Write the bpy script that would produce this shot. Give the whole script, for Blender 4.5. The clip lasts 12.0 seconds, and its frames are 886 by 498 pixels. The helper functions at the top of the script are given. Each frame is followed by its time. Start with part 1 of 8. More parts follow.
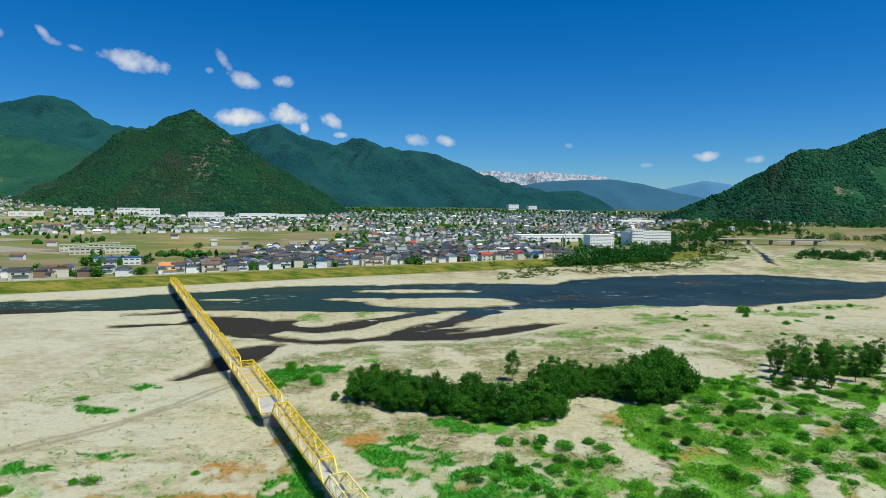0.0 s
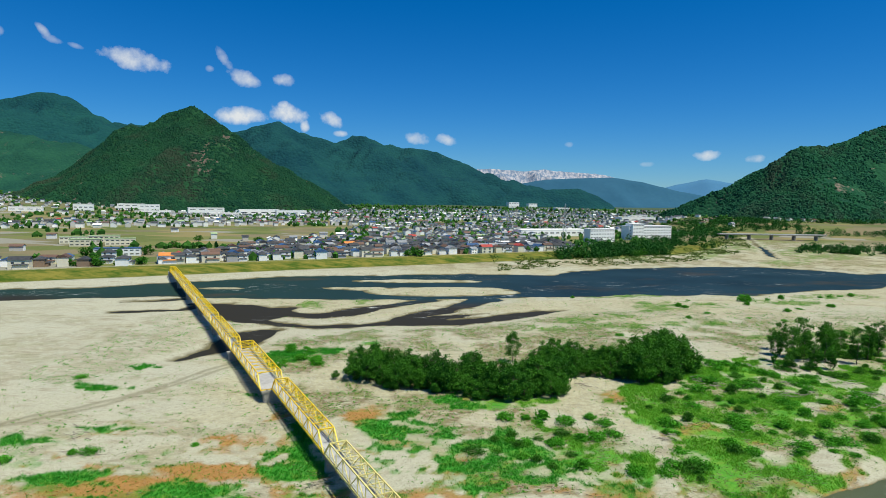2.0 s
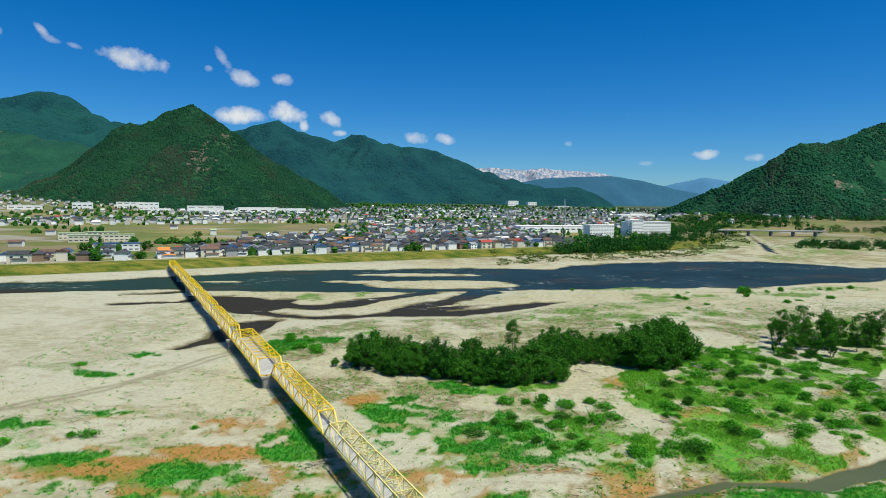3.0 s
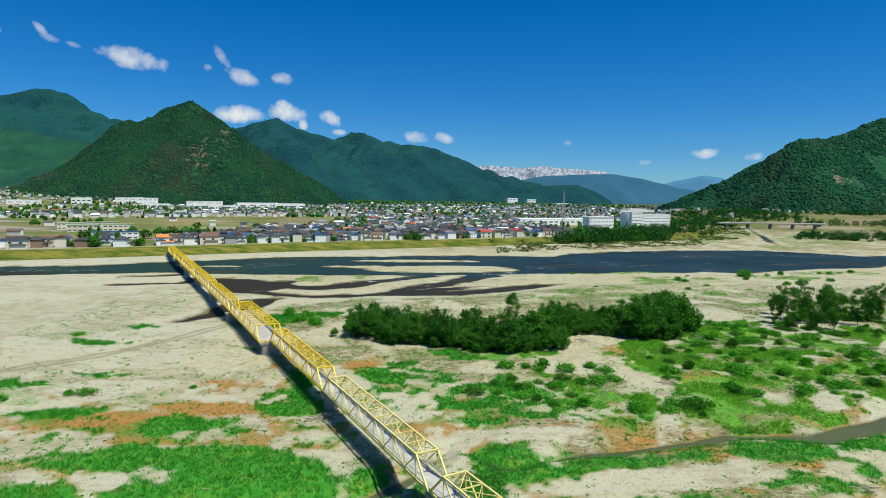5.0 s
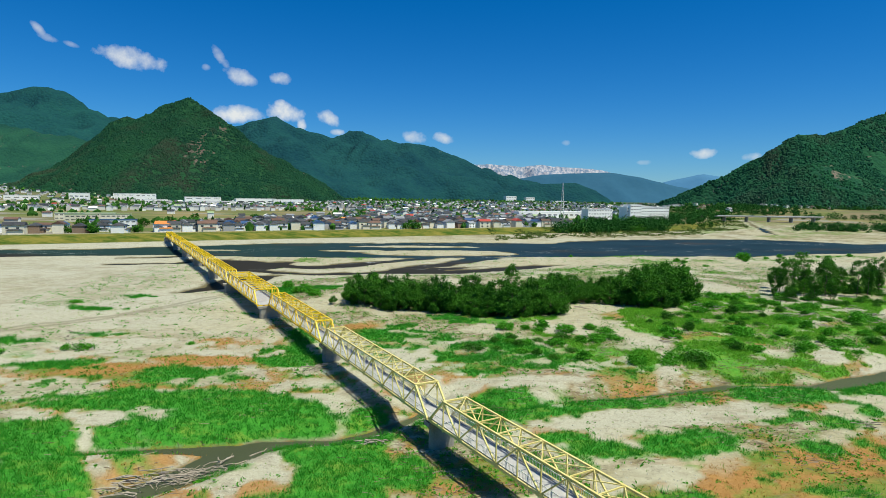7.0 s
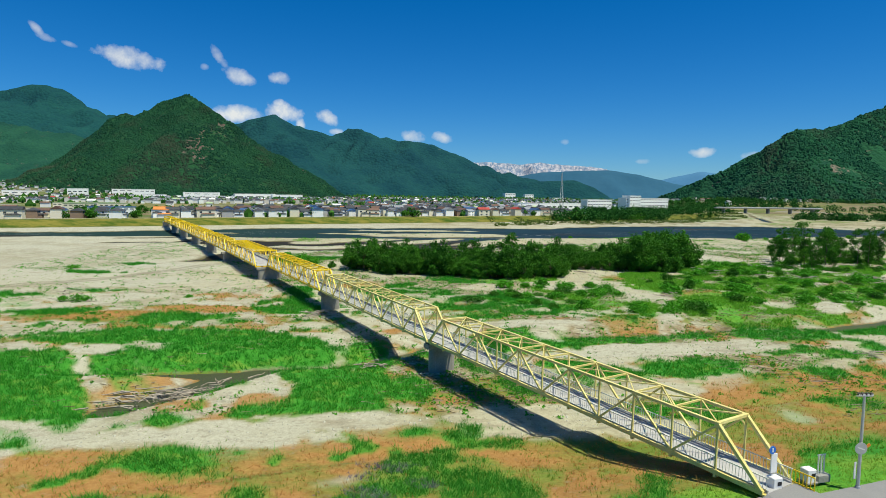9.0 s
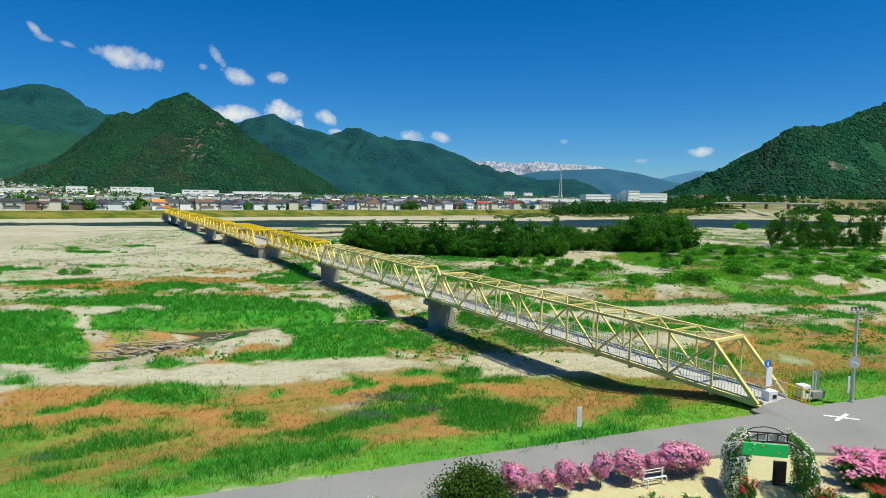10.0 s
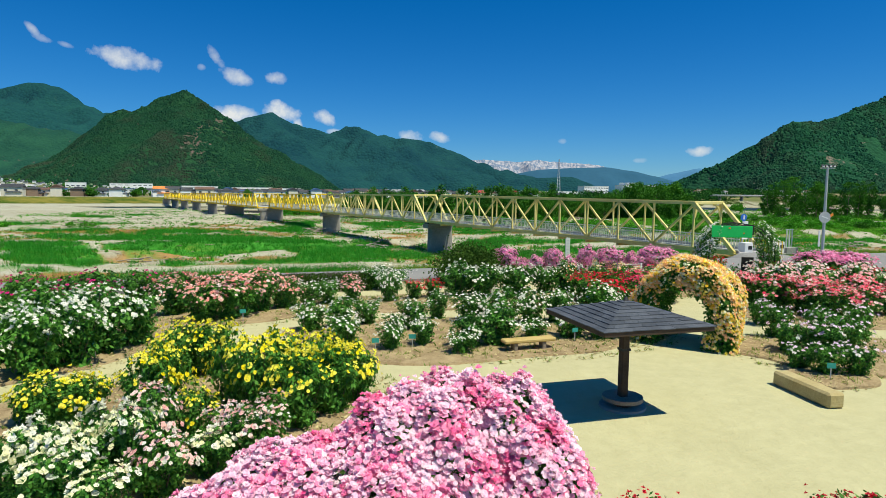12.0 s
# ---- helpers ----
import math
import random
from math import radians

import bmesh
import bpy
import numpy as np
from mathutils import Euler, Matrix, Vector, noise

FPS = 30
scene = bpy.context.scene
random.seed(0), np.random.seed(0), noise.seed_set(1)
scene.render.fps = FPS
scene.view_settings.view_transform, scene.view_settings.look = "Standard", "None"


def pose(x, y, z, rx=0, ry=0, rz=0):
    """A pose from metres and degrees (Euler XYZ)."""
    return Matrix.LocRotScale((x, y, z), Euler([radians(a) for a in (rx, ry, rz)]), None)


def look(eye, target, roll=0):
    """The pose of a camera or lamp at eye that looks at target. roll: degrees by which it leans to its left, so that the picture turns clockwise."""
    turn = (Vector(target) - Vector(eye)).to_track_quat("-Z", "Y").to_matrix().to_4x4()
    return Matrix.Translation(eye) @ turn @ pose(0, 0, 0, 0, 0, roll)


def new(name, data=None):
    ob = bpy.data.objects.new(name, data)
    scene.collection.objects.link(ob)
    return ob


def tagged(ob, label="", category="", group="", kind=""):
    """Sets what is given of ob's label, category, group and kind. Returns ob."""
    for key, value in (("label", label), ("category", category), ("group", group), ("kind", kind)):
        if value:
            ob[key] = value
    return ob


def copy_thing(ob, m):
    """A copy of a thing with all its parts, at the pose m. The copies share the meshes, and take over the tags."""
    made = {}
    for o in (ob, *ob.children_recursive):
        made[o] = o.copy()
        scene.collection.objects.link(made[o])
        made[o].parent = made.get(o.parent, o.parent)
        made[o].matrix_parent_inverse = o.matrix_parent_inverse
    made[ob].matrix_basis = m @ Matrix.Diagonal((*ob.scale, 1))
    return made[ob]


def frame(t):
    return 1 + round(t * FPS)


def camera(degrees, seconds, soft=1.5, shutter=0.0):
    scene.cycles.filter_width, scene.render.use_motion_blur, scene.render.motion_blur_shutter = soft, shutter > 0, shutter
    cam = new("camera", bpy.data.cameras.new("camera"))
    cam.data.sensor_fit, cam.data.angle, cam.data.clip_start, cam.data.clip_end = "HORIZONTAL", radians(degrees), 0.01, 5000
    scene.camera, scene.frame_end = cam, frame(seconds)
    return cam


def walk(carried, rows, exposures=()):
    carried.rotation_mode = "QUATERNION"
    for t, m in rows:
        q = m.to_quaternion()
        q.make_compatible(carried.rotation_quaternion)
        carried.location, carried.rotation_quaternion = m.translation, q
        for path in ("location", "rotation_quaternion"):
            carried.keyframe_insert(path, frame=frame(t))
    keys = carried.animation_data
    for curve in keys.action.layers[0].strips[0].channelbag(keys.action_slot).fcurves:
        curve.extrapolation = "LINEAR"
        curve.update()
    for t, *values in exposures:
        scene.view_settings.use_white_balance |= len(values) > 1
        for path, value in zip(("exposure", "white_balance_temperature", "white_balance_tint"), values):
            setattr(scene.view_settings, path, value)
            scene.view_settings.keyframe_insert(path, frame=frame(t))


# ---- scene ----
cam = camera(73.0, 12.0, soft=0.55)
PATH = [
    (0, (-0.944, -0.356, 62.411), (-0.953, 1.637, 62.245), 0.8),
    (0.5, (-1.06, -0.264, 61.182), (-1.069, 1.729, 61.015), 0.8),
    (1, (-1.032, -0.255, 59.695), (-1.04, 1.738, 59.526), 0.8),
    (1.5, (-1.106, -0.088, 57.978), (-1.114, 1.905, 57.808), 0.9),
    (2, (-1.034, -0.211, 56.241), (-1.043, 1.782, 56.071), 0.9),
    (2.5, (-1.058, -0.28, 54.454), (-1.066, 1.713, 54.284), 0.9),
    (3, (-1.052, -0.213, 52.337), (-1.059, 1.78, 52.165), 0.8),
    (5, (-0.985, -0.374, 43.444), (-0.99, 1.618, 43.269), 0.8),
    (5.5, (-1.075, -0.435, 41.168), (-1.077, 1.557, 40.995), 0.8),
    (6, (-1.025, -0.524, 38.758), (-1.027, 1.469, 38.584), 0.8),
    (6.5, (-1.007, -0.522, 36.129), (-1.007, 1.47, 35.955), 0.8),
    (7, (-1.008, -0.572, 33.67), (-1.008, 1.421, 33.495), 0.8),
    (9, (-0.94, -0.744, 23.321), (-0.937, 1.248, 23.144), 0.7),
    (9.5, (-0.946, -1.187, 20.425), (-0.941, 0.805, 20.247), 0.7),
    (10, (-0.897, -1.792, 17.711), (-0.891, 0.2, 17.533), 0.6),
    (10.5, (-0.794, -2.539, 14.963), (-0.788, -0.547, 14.785), 0.5),
    (11, (-0.919, -3.643, 12.307), (-0.912, -1.651, 12.13), 0.4),
    (11.5, (-0.896, -4.695, 10.101), (-0.888, -2.703, 9.923), 0.4),
    (12, (-0.826, -5.785, 7.845), (-0.816, -3.793, 7.667), 0.5),
]
walk(cam, [(t, look(eye, target, roll)) for t, eye, target, roll in PATH],
     [(0, 0.02, 6700, 7), (5, 0.06, 6750, 6), (7, 0.08, 6800, 6), (9.5, 0.09, 6900, 6), (11.5, 0.18, 6950, 6), (12, 0.08, 6900, 6)])

# ---- light ----
SUN_AZ, SUN_EL = 123.5, 66.0   # degrees clockwise from +y, and above the horizon


def node(nt, kind, **given):
    n = nt.nodes.new(kind)
    for k, v in given.items():
        if k in n.inputs.keys():
            n.inputs[k].default_value = v
    return n


def link(nt, a, b):
    nt.links.new(a, b)


def math_node(nt, op, a, b=None, clamp=False):
    n = nt.nodes.new("ShaderNodeMath")
    n.operation, n.use_clamp = op, clamp
    for i, v in enumerate((a, b)):
        if v is None:
            continue
        if isinstance(v, (int, float)):
            n.inputs[i].default_value = v
        else:
            nt.links.new(v, n.inputs[i])
    return n.outputs[0]


def mix_color(nt, fac, a, b, blend="MIX"):
    n = nt.nodes.new("ShaderNodeMix")
    n.data_type, n.blend_type = "RGBA", blend
    for sock, v in ((n.inputs[0], fac), (n.inputs[6], a), (n.inputs[7], b)):
        if isinstance(v, (int, float)):
            sock.default_value = v
        elif isinstance(v, (tuple, list)):
            sock.default_value = (*v, 1.0)
        else:
            nt.links.new(v, sock)
    return n.outputs[2]


def sky_world():
    w = bpy.data.worlds.new("sky")
    scene.world = w
    w.use_nodes = True
    nt = w.node_tree
    nt.nodes.clear()
    sky = nt.nodes.new("ShaderNodeTexSky")
    sky.sky_type, sky.sun_disc = "NISHITA", False
    sky.sun_elevation, sky.sun_rotation = radians(SUN_EL), radians(SUN_AZ)
    sky.altitude, sky.air_density, sky.dust_density, sky.ozone_density = 500, 1.0, 0.1, 5.0
    hue = node(nt, "ShaderNodeHueSaturation", Saturation=1.16, Value=1.0)
    link(nt, mix_color(nt, 1.0, sky.outputs[0], (0.52, 0.8, 1.14), "MULTIPLY"), hue.inputs["Color"])
    coord = nt.nodes.new("ShaderNodeTexCoord")
    # small fair-weather clouds: azimuth, elevation, half width, half height, tilt, weight
    wisps = [
        (-27.1, 11, 2.7, 0.92, 6, 1), (-33.5, 12.3, 0.9, 0.32, 50, 0.55), (-32.9, 11.8, 0.77, 0.32, 12, 0.5), (-31.4, 11.5, 0.6, 0.23, 15, 0.35),
        (-36.4, 11.9, 0.44, 0.39, 0, 0.5), (-20.1, 11.7, 1.22, 0.46, 52, 0.6), (-18.6, 10.2, 1.54, 0.77, 18, 0.8), (-21.4, 10.8, 0.4, 0.3, 0, 0.35),
        (-15.1, 10.3, 1.05, 0.68, 0, 0.75)]
    heaps = [
        (-18.9, 7, 2.35, 0.87, -3, 1.05), (-14.8, 7.5, 1.88, 0.94, 8, 1.1), (-15.1, 8.1, 0.84, 0.47, 0, 1), (-13.2, 6.3, 0.47, 0.63, 0, 0.9),
        (-10.9, 7.1, 1.33, 0.74, 32, 0.95), (-10.1, 5.8, 0.75, 0.32, 0, 0.8), (-2.8, 5.6, 1.3, 0.65, 8, 0.85), (0, 5.5, 1.19, 0.54, 8, 0.8), (23.1, 4, 1.39, 0.5, -6, 0.9),
        (26.9, 3.7, 0.96, 0.38, -4, 0.65), (18.4, 3.3, 0.77, 0.26, 0, 0.35), (11.3, 5.1, 0.42, 0.26, 0, 0.3)]
    warp = node(nt, "ShaderNodeTexNoise", Scale=38.0, Detail=5.0, Roughness=0.6)
    link(nt, coord.outputs["Generated"], warp.inputs["Vector"])
    ragged = math_node(nt, "MULTIPLY", math_node(nt, "SUBTRACT", warp.outputs[0], 0.5), 2.6)
    total = None
    for az, el, hw, hh, tilt, weight in wisps + heaps:
        a, e = radians(az), radians(el)
        out = Vector((math.sin(a) * math.cos(e), math.cos(a) * math.cos(e), math.sin(e)))
        right = Vector((math.cos(a), -math.sin(a), 0))
        up = right.cross(out)
        c, k = math.cos(radians(tilt)), math.sin(radians(tilt))
        right, up = right * c - up * k, right * k + up * c
        terms = []
        for axis, size in ((right, hw), (up, hh)):
            d = nt.nodes.new("ShaderNodeVectorMath")
            d.operation = "DOT_PRODUCT"
            d.inputs[1].default_value = axis / math.sin(radians(size))
            link(nt, coord.outputs["Generated"], d.inputs[0])
            terms.append(math_node(nt, "POWER", math_node(nt, "ABSOLUTE", d.outputs["Value"]), 2.0))
        front = nt.nodes.new("ShaderNodeVectorMath")
        front.operation = "DOT_PRODUCT"
        front.inputs[1].default_value = out
        link(nt, coord.outputs["Generated"], front.inputs[0])
        ahead = math_node(nt, "GREATER_THAN", front.outputs["Value"], 0.5)
        body = math_node(nt, "SUBTRACT", 0.9, math_node(nt, "ADD", terms[0], terms[1]))
        body = math_node(nt, "MULTIPLY", math_node(nt, "ADD", body, ragged), 0.8, clamp=True)
        body = math_node(nt, "MULTIPLY", math_node(nt, "MULTIPLY", body, ahead), weight)
        total = body if total is None else math_node(nt, "MAXIMUM", total, body)
    total = math_node(nt, "MULTIPLY", total, 0.95, clamp=True)
    white = mix_color(nt, total, hue.outputs[0], (8.2, 8.6, 9.2))
    back = node(nt, "ShaderNodeBackground", Strength=0.088)
    link(nt, white, back.inputs["Color"])
    out = nt.nodes.new("ShaderNodeOutputWorld")
    link(nt, back.outputs[0], out.inputs["Surface"])


sky_world()
sun = new("sun", bpy.data.lights.new("sun", "SUN"))
sun.data.energy, sun.data.angle, sun.data.color = 5.0, radians(0.55), (1.0, 0.975, 0.83)
_a, _e = radians(SUN_AZ), radians(SUN_EL)
sun.matrix_world = look((100 * math.sin(_a) * math.cos(_e), 100 * math.cos(_a) * math.cos(_e), 100 * math.sin(_e)), (0, 0, 0))

# ---- materials ----


def base_material(name, rough=0.8, metal=0.0, spec=0.3):
    m = bpy.data.materials.new(name)
    m.use_nodes = True
    b = m.node_tree.nodes["Principled BSDF"]
    b.inputs["Roughness"].default_value = rough
    b.inputs["Metallic"].default_value = metal
    b.inputs["Specular IOR Level"].default_value = spec
    return m, m.node_tree, b


def world_noise(nt, scale, detail=4.0, rough=0.55, stretch=None):
    geo = nt.nodes.new("ShaderNodeNewGeometry")
    n = node(nt, "ShaderNodeTexNoise", Scale=scale, Detail=detail, Roughness=rough)
    src = geo.outputs["Position"]
    if stretch:
        mp = nt.nodes.new("ShaderNodeMapping")
        mp.inputs["Scale"].default_value = stretch
        link(nt, src, mp.inputs["Vector"])
        src = mp.outputs[0]
    link(nt, src, n.inputs["Vector"])
    return n.outputs[0]


def contrast(nt, v, lo, hi):
    n = nt.nodes.new("ShaderNodeMapRange")
    n.inputs["From Min"].default_value, n.inputs["From Max"].default_value = lo, hi
    link(nt, v, n.inputs["Value"])
    return n.outputs[0]


def add_bump(nt, b, height, strength, distance):
    n = node(nt, "ShaderNodeBump", Strength=strength, Distance=distance)
    link(nt, height, n.inputs["Height"])
    link(nt, n.outputs[0], b.inputs["Normal"])


def worn(name, c1, c2, scale=1.0, rough=0.8, metal=0.0, bump=0.2, fine=12.0, spec=0.3, per_object=0.0):
    """Two colours mixed by a broad and a fine noise, with a fine relief."""
    m, nt, b = base_material(name, rough, metal, spec)
    broad, small = world_noise(nt, scale), world_noise(nt, scale * fine)
    f = contrast(nt, math_node(nt, "ADD", math_node(nt, "MULTIPLY", broad, 0.6), math_node(nt, "MULTIPLY", small, 0.4)), 0.32, 0.68)
    col = mix_color(nt, f, c1, c2)
    if per_object:
        info = nt.nodes.new("ShaderNodeObjectInfo")
        hs = node(nt, "ShaderNodeHueSaturation")
        v = math_node(nt, "ADD", math_node(nt, "MULTIPLY", info.outputs["Random"], per_object), 1 - per_object / 2)
        link(nt, v, hs.inputs["Value"])
        link(nt, col, hs.inputs["Color"])
        col = hs.outputs[0]
    link(nt, col, b.inputs["Base Color"])
    if bump:
        add_bump(nt, b, small, bump, 0.5 / (scale * fine))
    return m


def foliage(name, dark, light, rough=0.6, shine=0.07, through_light=0.25, per_object=0.25):
    """Leaves: each leaf its own green, some light passing through."""
    m, nt, b = base_material(name, rough, 0.0, shine)
    geo = nt.nodes.new("ShaderNodeNewGeometry")
    info = nt.nodes.new("ShaderNodeObjectInfo")
    f = math_node(nt, "ADD", math_node(nt, "MULTIPLY", geo.outputs["Random Per Island"], 1 - per_object),
                  math_node(nt, "MULTIPLY", info.outputs["Random"], per_object))
    col = mix_color(nt, f, dark, light)
    link(nt, col, b.inputs["Base Color"])
    t = nt.nodes.new("ShaderNodeBsdfTranslucent")
    link(nt, col, t.inputs["Color"])
    mx = node(nt, "ShaderNodeMixShader", Fac=through_light)
    link(nt, b.outputs[0], mx.inputs[1])
    link(nt, t.outputs[0], mx.inputs[2])
    link(nt, mx.outputs[0], nt.nodes["Material Output"].inputs["Surface"])
    return m


def attribute(nt, name):
    n = nt.nodes.new("ShaderNodeAttribute")
    n.attribute_name = name
    return n.outputs["Fac"]


def ground_material():
    m, nt, b = base_material("ground", 0.95, 0.0, 0.15)
    n1, n2, n3 = world_noise(nt, 0.05), world_noise(nt, 0.6, 8, 0.7), world_noise(nt, 3.0, 6, 0.7)
    grain = math_node(nt, "ADD", math_node(nt, "MULTIPLY", n2, 0.5), math_node(nt, "MULTIPLY", n3, 0.5))
    sand = mix_color(nt, contrast(nt, n2, 0.36, 0.64), (0.31, 0.285, 0.185), (0.45, 0.425, 0.29))
    pebble = math_node(nt, "ADD", math_node(nt, "MULTIPLY", world_noise(nt, 7.0, 5, 0.75), 0.6), math_node(nt, "MULTIPLY", n3, 0.4))
    gravel = mix_color(nt, contrast(nt, pebble, 0.4, 0.6), (0.27, 0.265, 0.205), (0.55, 0.54, 0.425))
    col = mix_color(nt, attribute(nt, "gravel"), sand, gravel)
    col = mix_color(nt, math_node(nt, "MULTIPLY", contrast(nt, n1, 0.4, 0.8), 0.6), col, (0.42, 0.4, 0.29))
    streak = world_noise(nt, 0.16, 8, 0.72, (0.35, 1, 1))
    col = mix_color(nt, math_node(nt, "MULTIPLY", contrast(nt, streak, 0.54, 0.66), 0.6), col, (0.23, 0.19, 0.12))
    litter = math_node(nt, "MULTIPLY", attribute(nt, "litter"), contrast(nt, world_noise(nt, 0.4, 8, 0.75, (0.6, 1, 1)), 0.41, 0.55))
    col = mix_color(nt, litter, col, mix_color(nt, contrast(nt, n2, 0.35, 0.65), (0.14, 0.1, 0.055), (0.27, 0.22, 0.12)))
    thin = math_node(nt, "MULTIPLY", attribute(nt, "litter"), contrast(nt, world_noise(nt, 0.13, 8, 0.72, (0.6, 1, 1)), 0.47, 0.6))
    col = mix_color(nt, math_node(nt, "MULTIPLY", thin, 0.8), col, mix_color(nt, contrast(nt, n3, 0.4, 0.6), (0.09, 0.13, 0.025), (0.24, 0.24, 0.09)))
    speck = math_node(nt, "MULTIPLY", contrast(nt, world_noise(nt, 1.1, 9, 0.8, (0.8, 1, 1)), 0.53, 0.62), 0.55)
    col = mix_color(nt, speck, col, (0.17, 0.15, 0.1))
    pale = math_node(nt, "MULTIPLY", contrast(nt, world_noise(nt, 1.7, 9, 0.8), 0.56, 0.64), 0.5)
    col = mix_color(nt, pale, col, (0.58, 0.55, 0.4))
    col = mix_color(nt, attribute(nt, "wet"), col, (0.13, 0.115, 0.06))
    dry = mix_color(nt, contrast(nt, grain, 0.35, 0.65), (0.25, 0.12, 0.035), (0.42, 0.24, 0.08))
    olive = mix_color(nt, contrast(nt, grain, 0.35, 0.65), (0.07, 0.13, 0.012), (0.2, 0.24, 0.05))
    dry = mix_color(nt, contrast(nt, world_noise(nt, 0.11, 6, 0.65, (0.5, 1, 1)), 0.46, 0.6), dry, olive)
    col = mix_color(nt, math_node(nt, "MULTIPLY", attribute(nt, "dry"), contrast(nt, n2, 0.2, 0.42)), col, dry)
    veg = mix_color(nt, contrast(nt, grain, 0.35, 0.65), (0.018, 0.155, 0.014), (0.07, 0.32, 0.034))
    fresh = mix_color(nt, contrast(nt, grain, 0.35, 0.65), (0.045, 0.17, 0.014), (0.18, 0.38, 0.04))
    veg = mix_color(nt, math_node(nt, "MULTIPLY", attribute(nt, "fresh"), contrast(nt, world_noise(nt, 0.12, 7, 0.7), 0.3, 0.6)), veg, fresh)
    col = mix_color(nt, attribute(nt, "olive"), col, mix_color(nt, contrast(nt, world_noise(nt, 0.25, 8, 0.75, (0.5, 1, 1)), 0.38, 0.6), (0.05, 0.12, 0.02), (0.26, 0.27, 0.1)))
    straw = math_node(nt, "MULTIPLY", contrast(nt, world_noise(nt, 0.35, 7, 0.7, (0.5, 1, 1)), 0.5, 0.64), 0.45)
    veg = mix_color(nt, straw, veg, mix_color(nt, contrast(nt, n3, 0.35, 0.65), (0.14, 0.22, 0.02), (0.3, 0.32, 0.06)))
    col = mix_color(nt, attribute(nt, "veg"), col, veg)
    lev = mix_color(nt, contrast(nt, world_noise(nt, 0.14, 8, 0.72, (0.4, 1, 1)), 0.4, 0.6), (0.045, 0.09, 0.008), (0.2, 0.18, 0.035))
    col = mix_color(nt, attribute(nt, "levee"), col, lev)
    # paddies and orchards of the plain, parcel by parcel
    geo = nt.nodes.new("ShaderNodeNewGeometry")
    mp = nt.nodes.new("ShaderNodeMapping")
    mp.inputs["Rotation"].default_value = (0, 0, radians(28))
    mp.inputs["Scale"].default_value = (1 / 60, 1 / 34, 0)
    link(nt, geo.outputs["Position"], mp.inputs["Vector"])
    vor = nt.nodes.new("ShaderNodeTexVoronoi")
    vor.distance = "CHEBYCHEV"
    vor.inputs["Scale"].default_value, vor.inputs["Randomness"].default_value = 1.0, 0.55
    link(nt, mp.outputs[0], vor.inputs["Vector"])
    ramp = nt.nodes.new("ShaderNodeValToRGB")
    ramp.color_ramp.interpolation = "CONSTANT"
    els = ramp.color_ramp.elements
    for i, (p, c) in enumerate([(0, (0.16, 0.15, 0.075)), (0.2, (0.11, 0.14, 0.03)), (0.36, (0.2, 0.165, 0.09)), (0.52, (0.15, 0.17, 0.045)),
                                (0.64, (0.27, 0.26, 0.22)), (0.74, (0.09, 0.13, 0.025)), (0.86, (0.24, 0.2, 0.08))]):
        el = els[i] if i < 2 else els.new(p)
        el.position, el.color = p, (*c, 1)
    sep = nt.nodes.new("ShaderNodeSeparateColor")
    link(nt, vor.outputs["Color"], sep.inputs[0])
    link(nt, sep.outputs[0], ramp.inputs[0])
    par = mix_color(nt, contrast(nt, n2, 0.3, 0.7), ramp.outputs[0], (0.2, 0.19, 0.12))
    par = mix_color(nt, 0.35, ramp.outputs[0], par)
    far_y = nt.nodes.new("ShaderNodeSeparateXYZ")
    link(nt, geo.outputs["Position"], far_y.inputs[0])
    wooded = math_node(nt, "MULTIPLY", contrast(nt, math_node(nt, "ADD", far_y.outputs[1], math_node(nt, "MULTIPLY", world_noise(nt, 0.004, 5, 0.6), 1400)), 1900, 2500), 0.85)
    par = mix_color(nt, wooded, par, mix_color(nt, contrast(nt, n2, 0.35, 0.65), (0.025, 0.06, 0.035), (0.06, 0.1, 0.055)))
    col = mix_color(nt, attribute(nt, "plain"), col, par)
    garden = mix_color(nt, contrast(nt, grain, 0.3, 0.7), (0.42, 0.395, 0.225), (0.53, 0.5, 0.295))
    col = mix_color(nt, attribute(nt, "garden"), col, garden)
    link(nt, col, b.inputs["Base Color"])
    add_bump(nt, b, grain, 0.35, 0.25)
    return m


def forest_leaves(name, dark, light, brown):
    """Crowns of a far forest: each its own green, with broad brownish and fresh stretches."""
    m, nt, b = base_material(name, 0.9, 0.0, 0.02)
    geo = nt.nodes.new("ShaderNodeNewGeometry")
    broad = contrast(nt, world_noise(nt, 0.006, 5, 0.6), 0.36, 0.64)
    f = math_node(nt, "ADD", math_node(nt, "MULTIPLY", geo.outputs["Random Per Island"], 0.5), math_node(nt, "MULTIPLY", broad, 0.5))
    col = mix_color(nt, f, dark, light)
    tan = math_node(nt, "MULTIPLY", contrast(nt, world_noise(nt, 0.008, 6, 0.65, (1, 1, 0.6)), 0.5, 0.66), 0.75)
    col = mix_color(nt, tan, col, brown)
    link(nt, col, b.inputs["Base Color"])
    return m


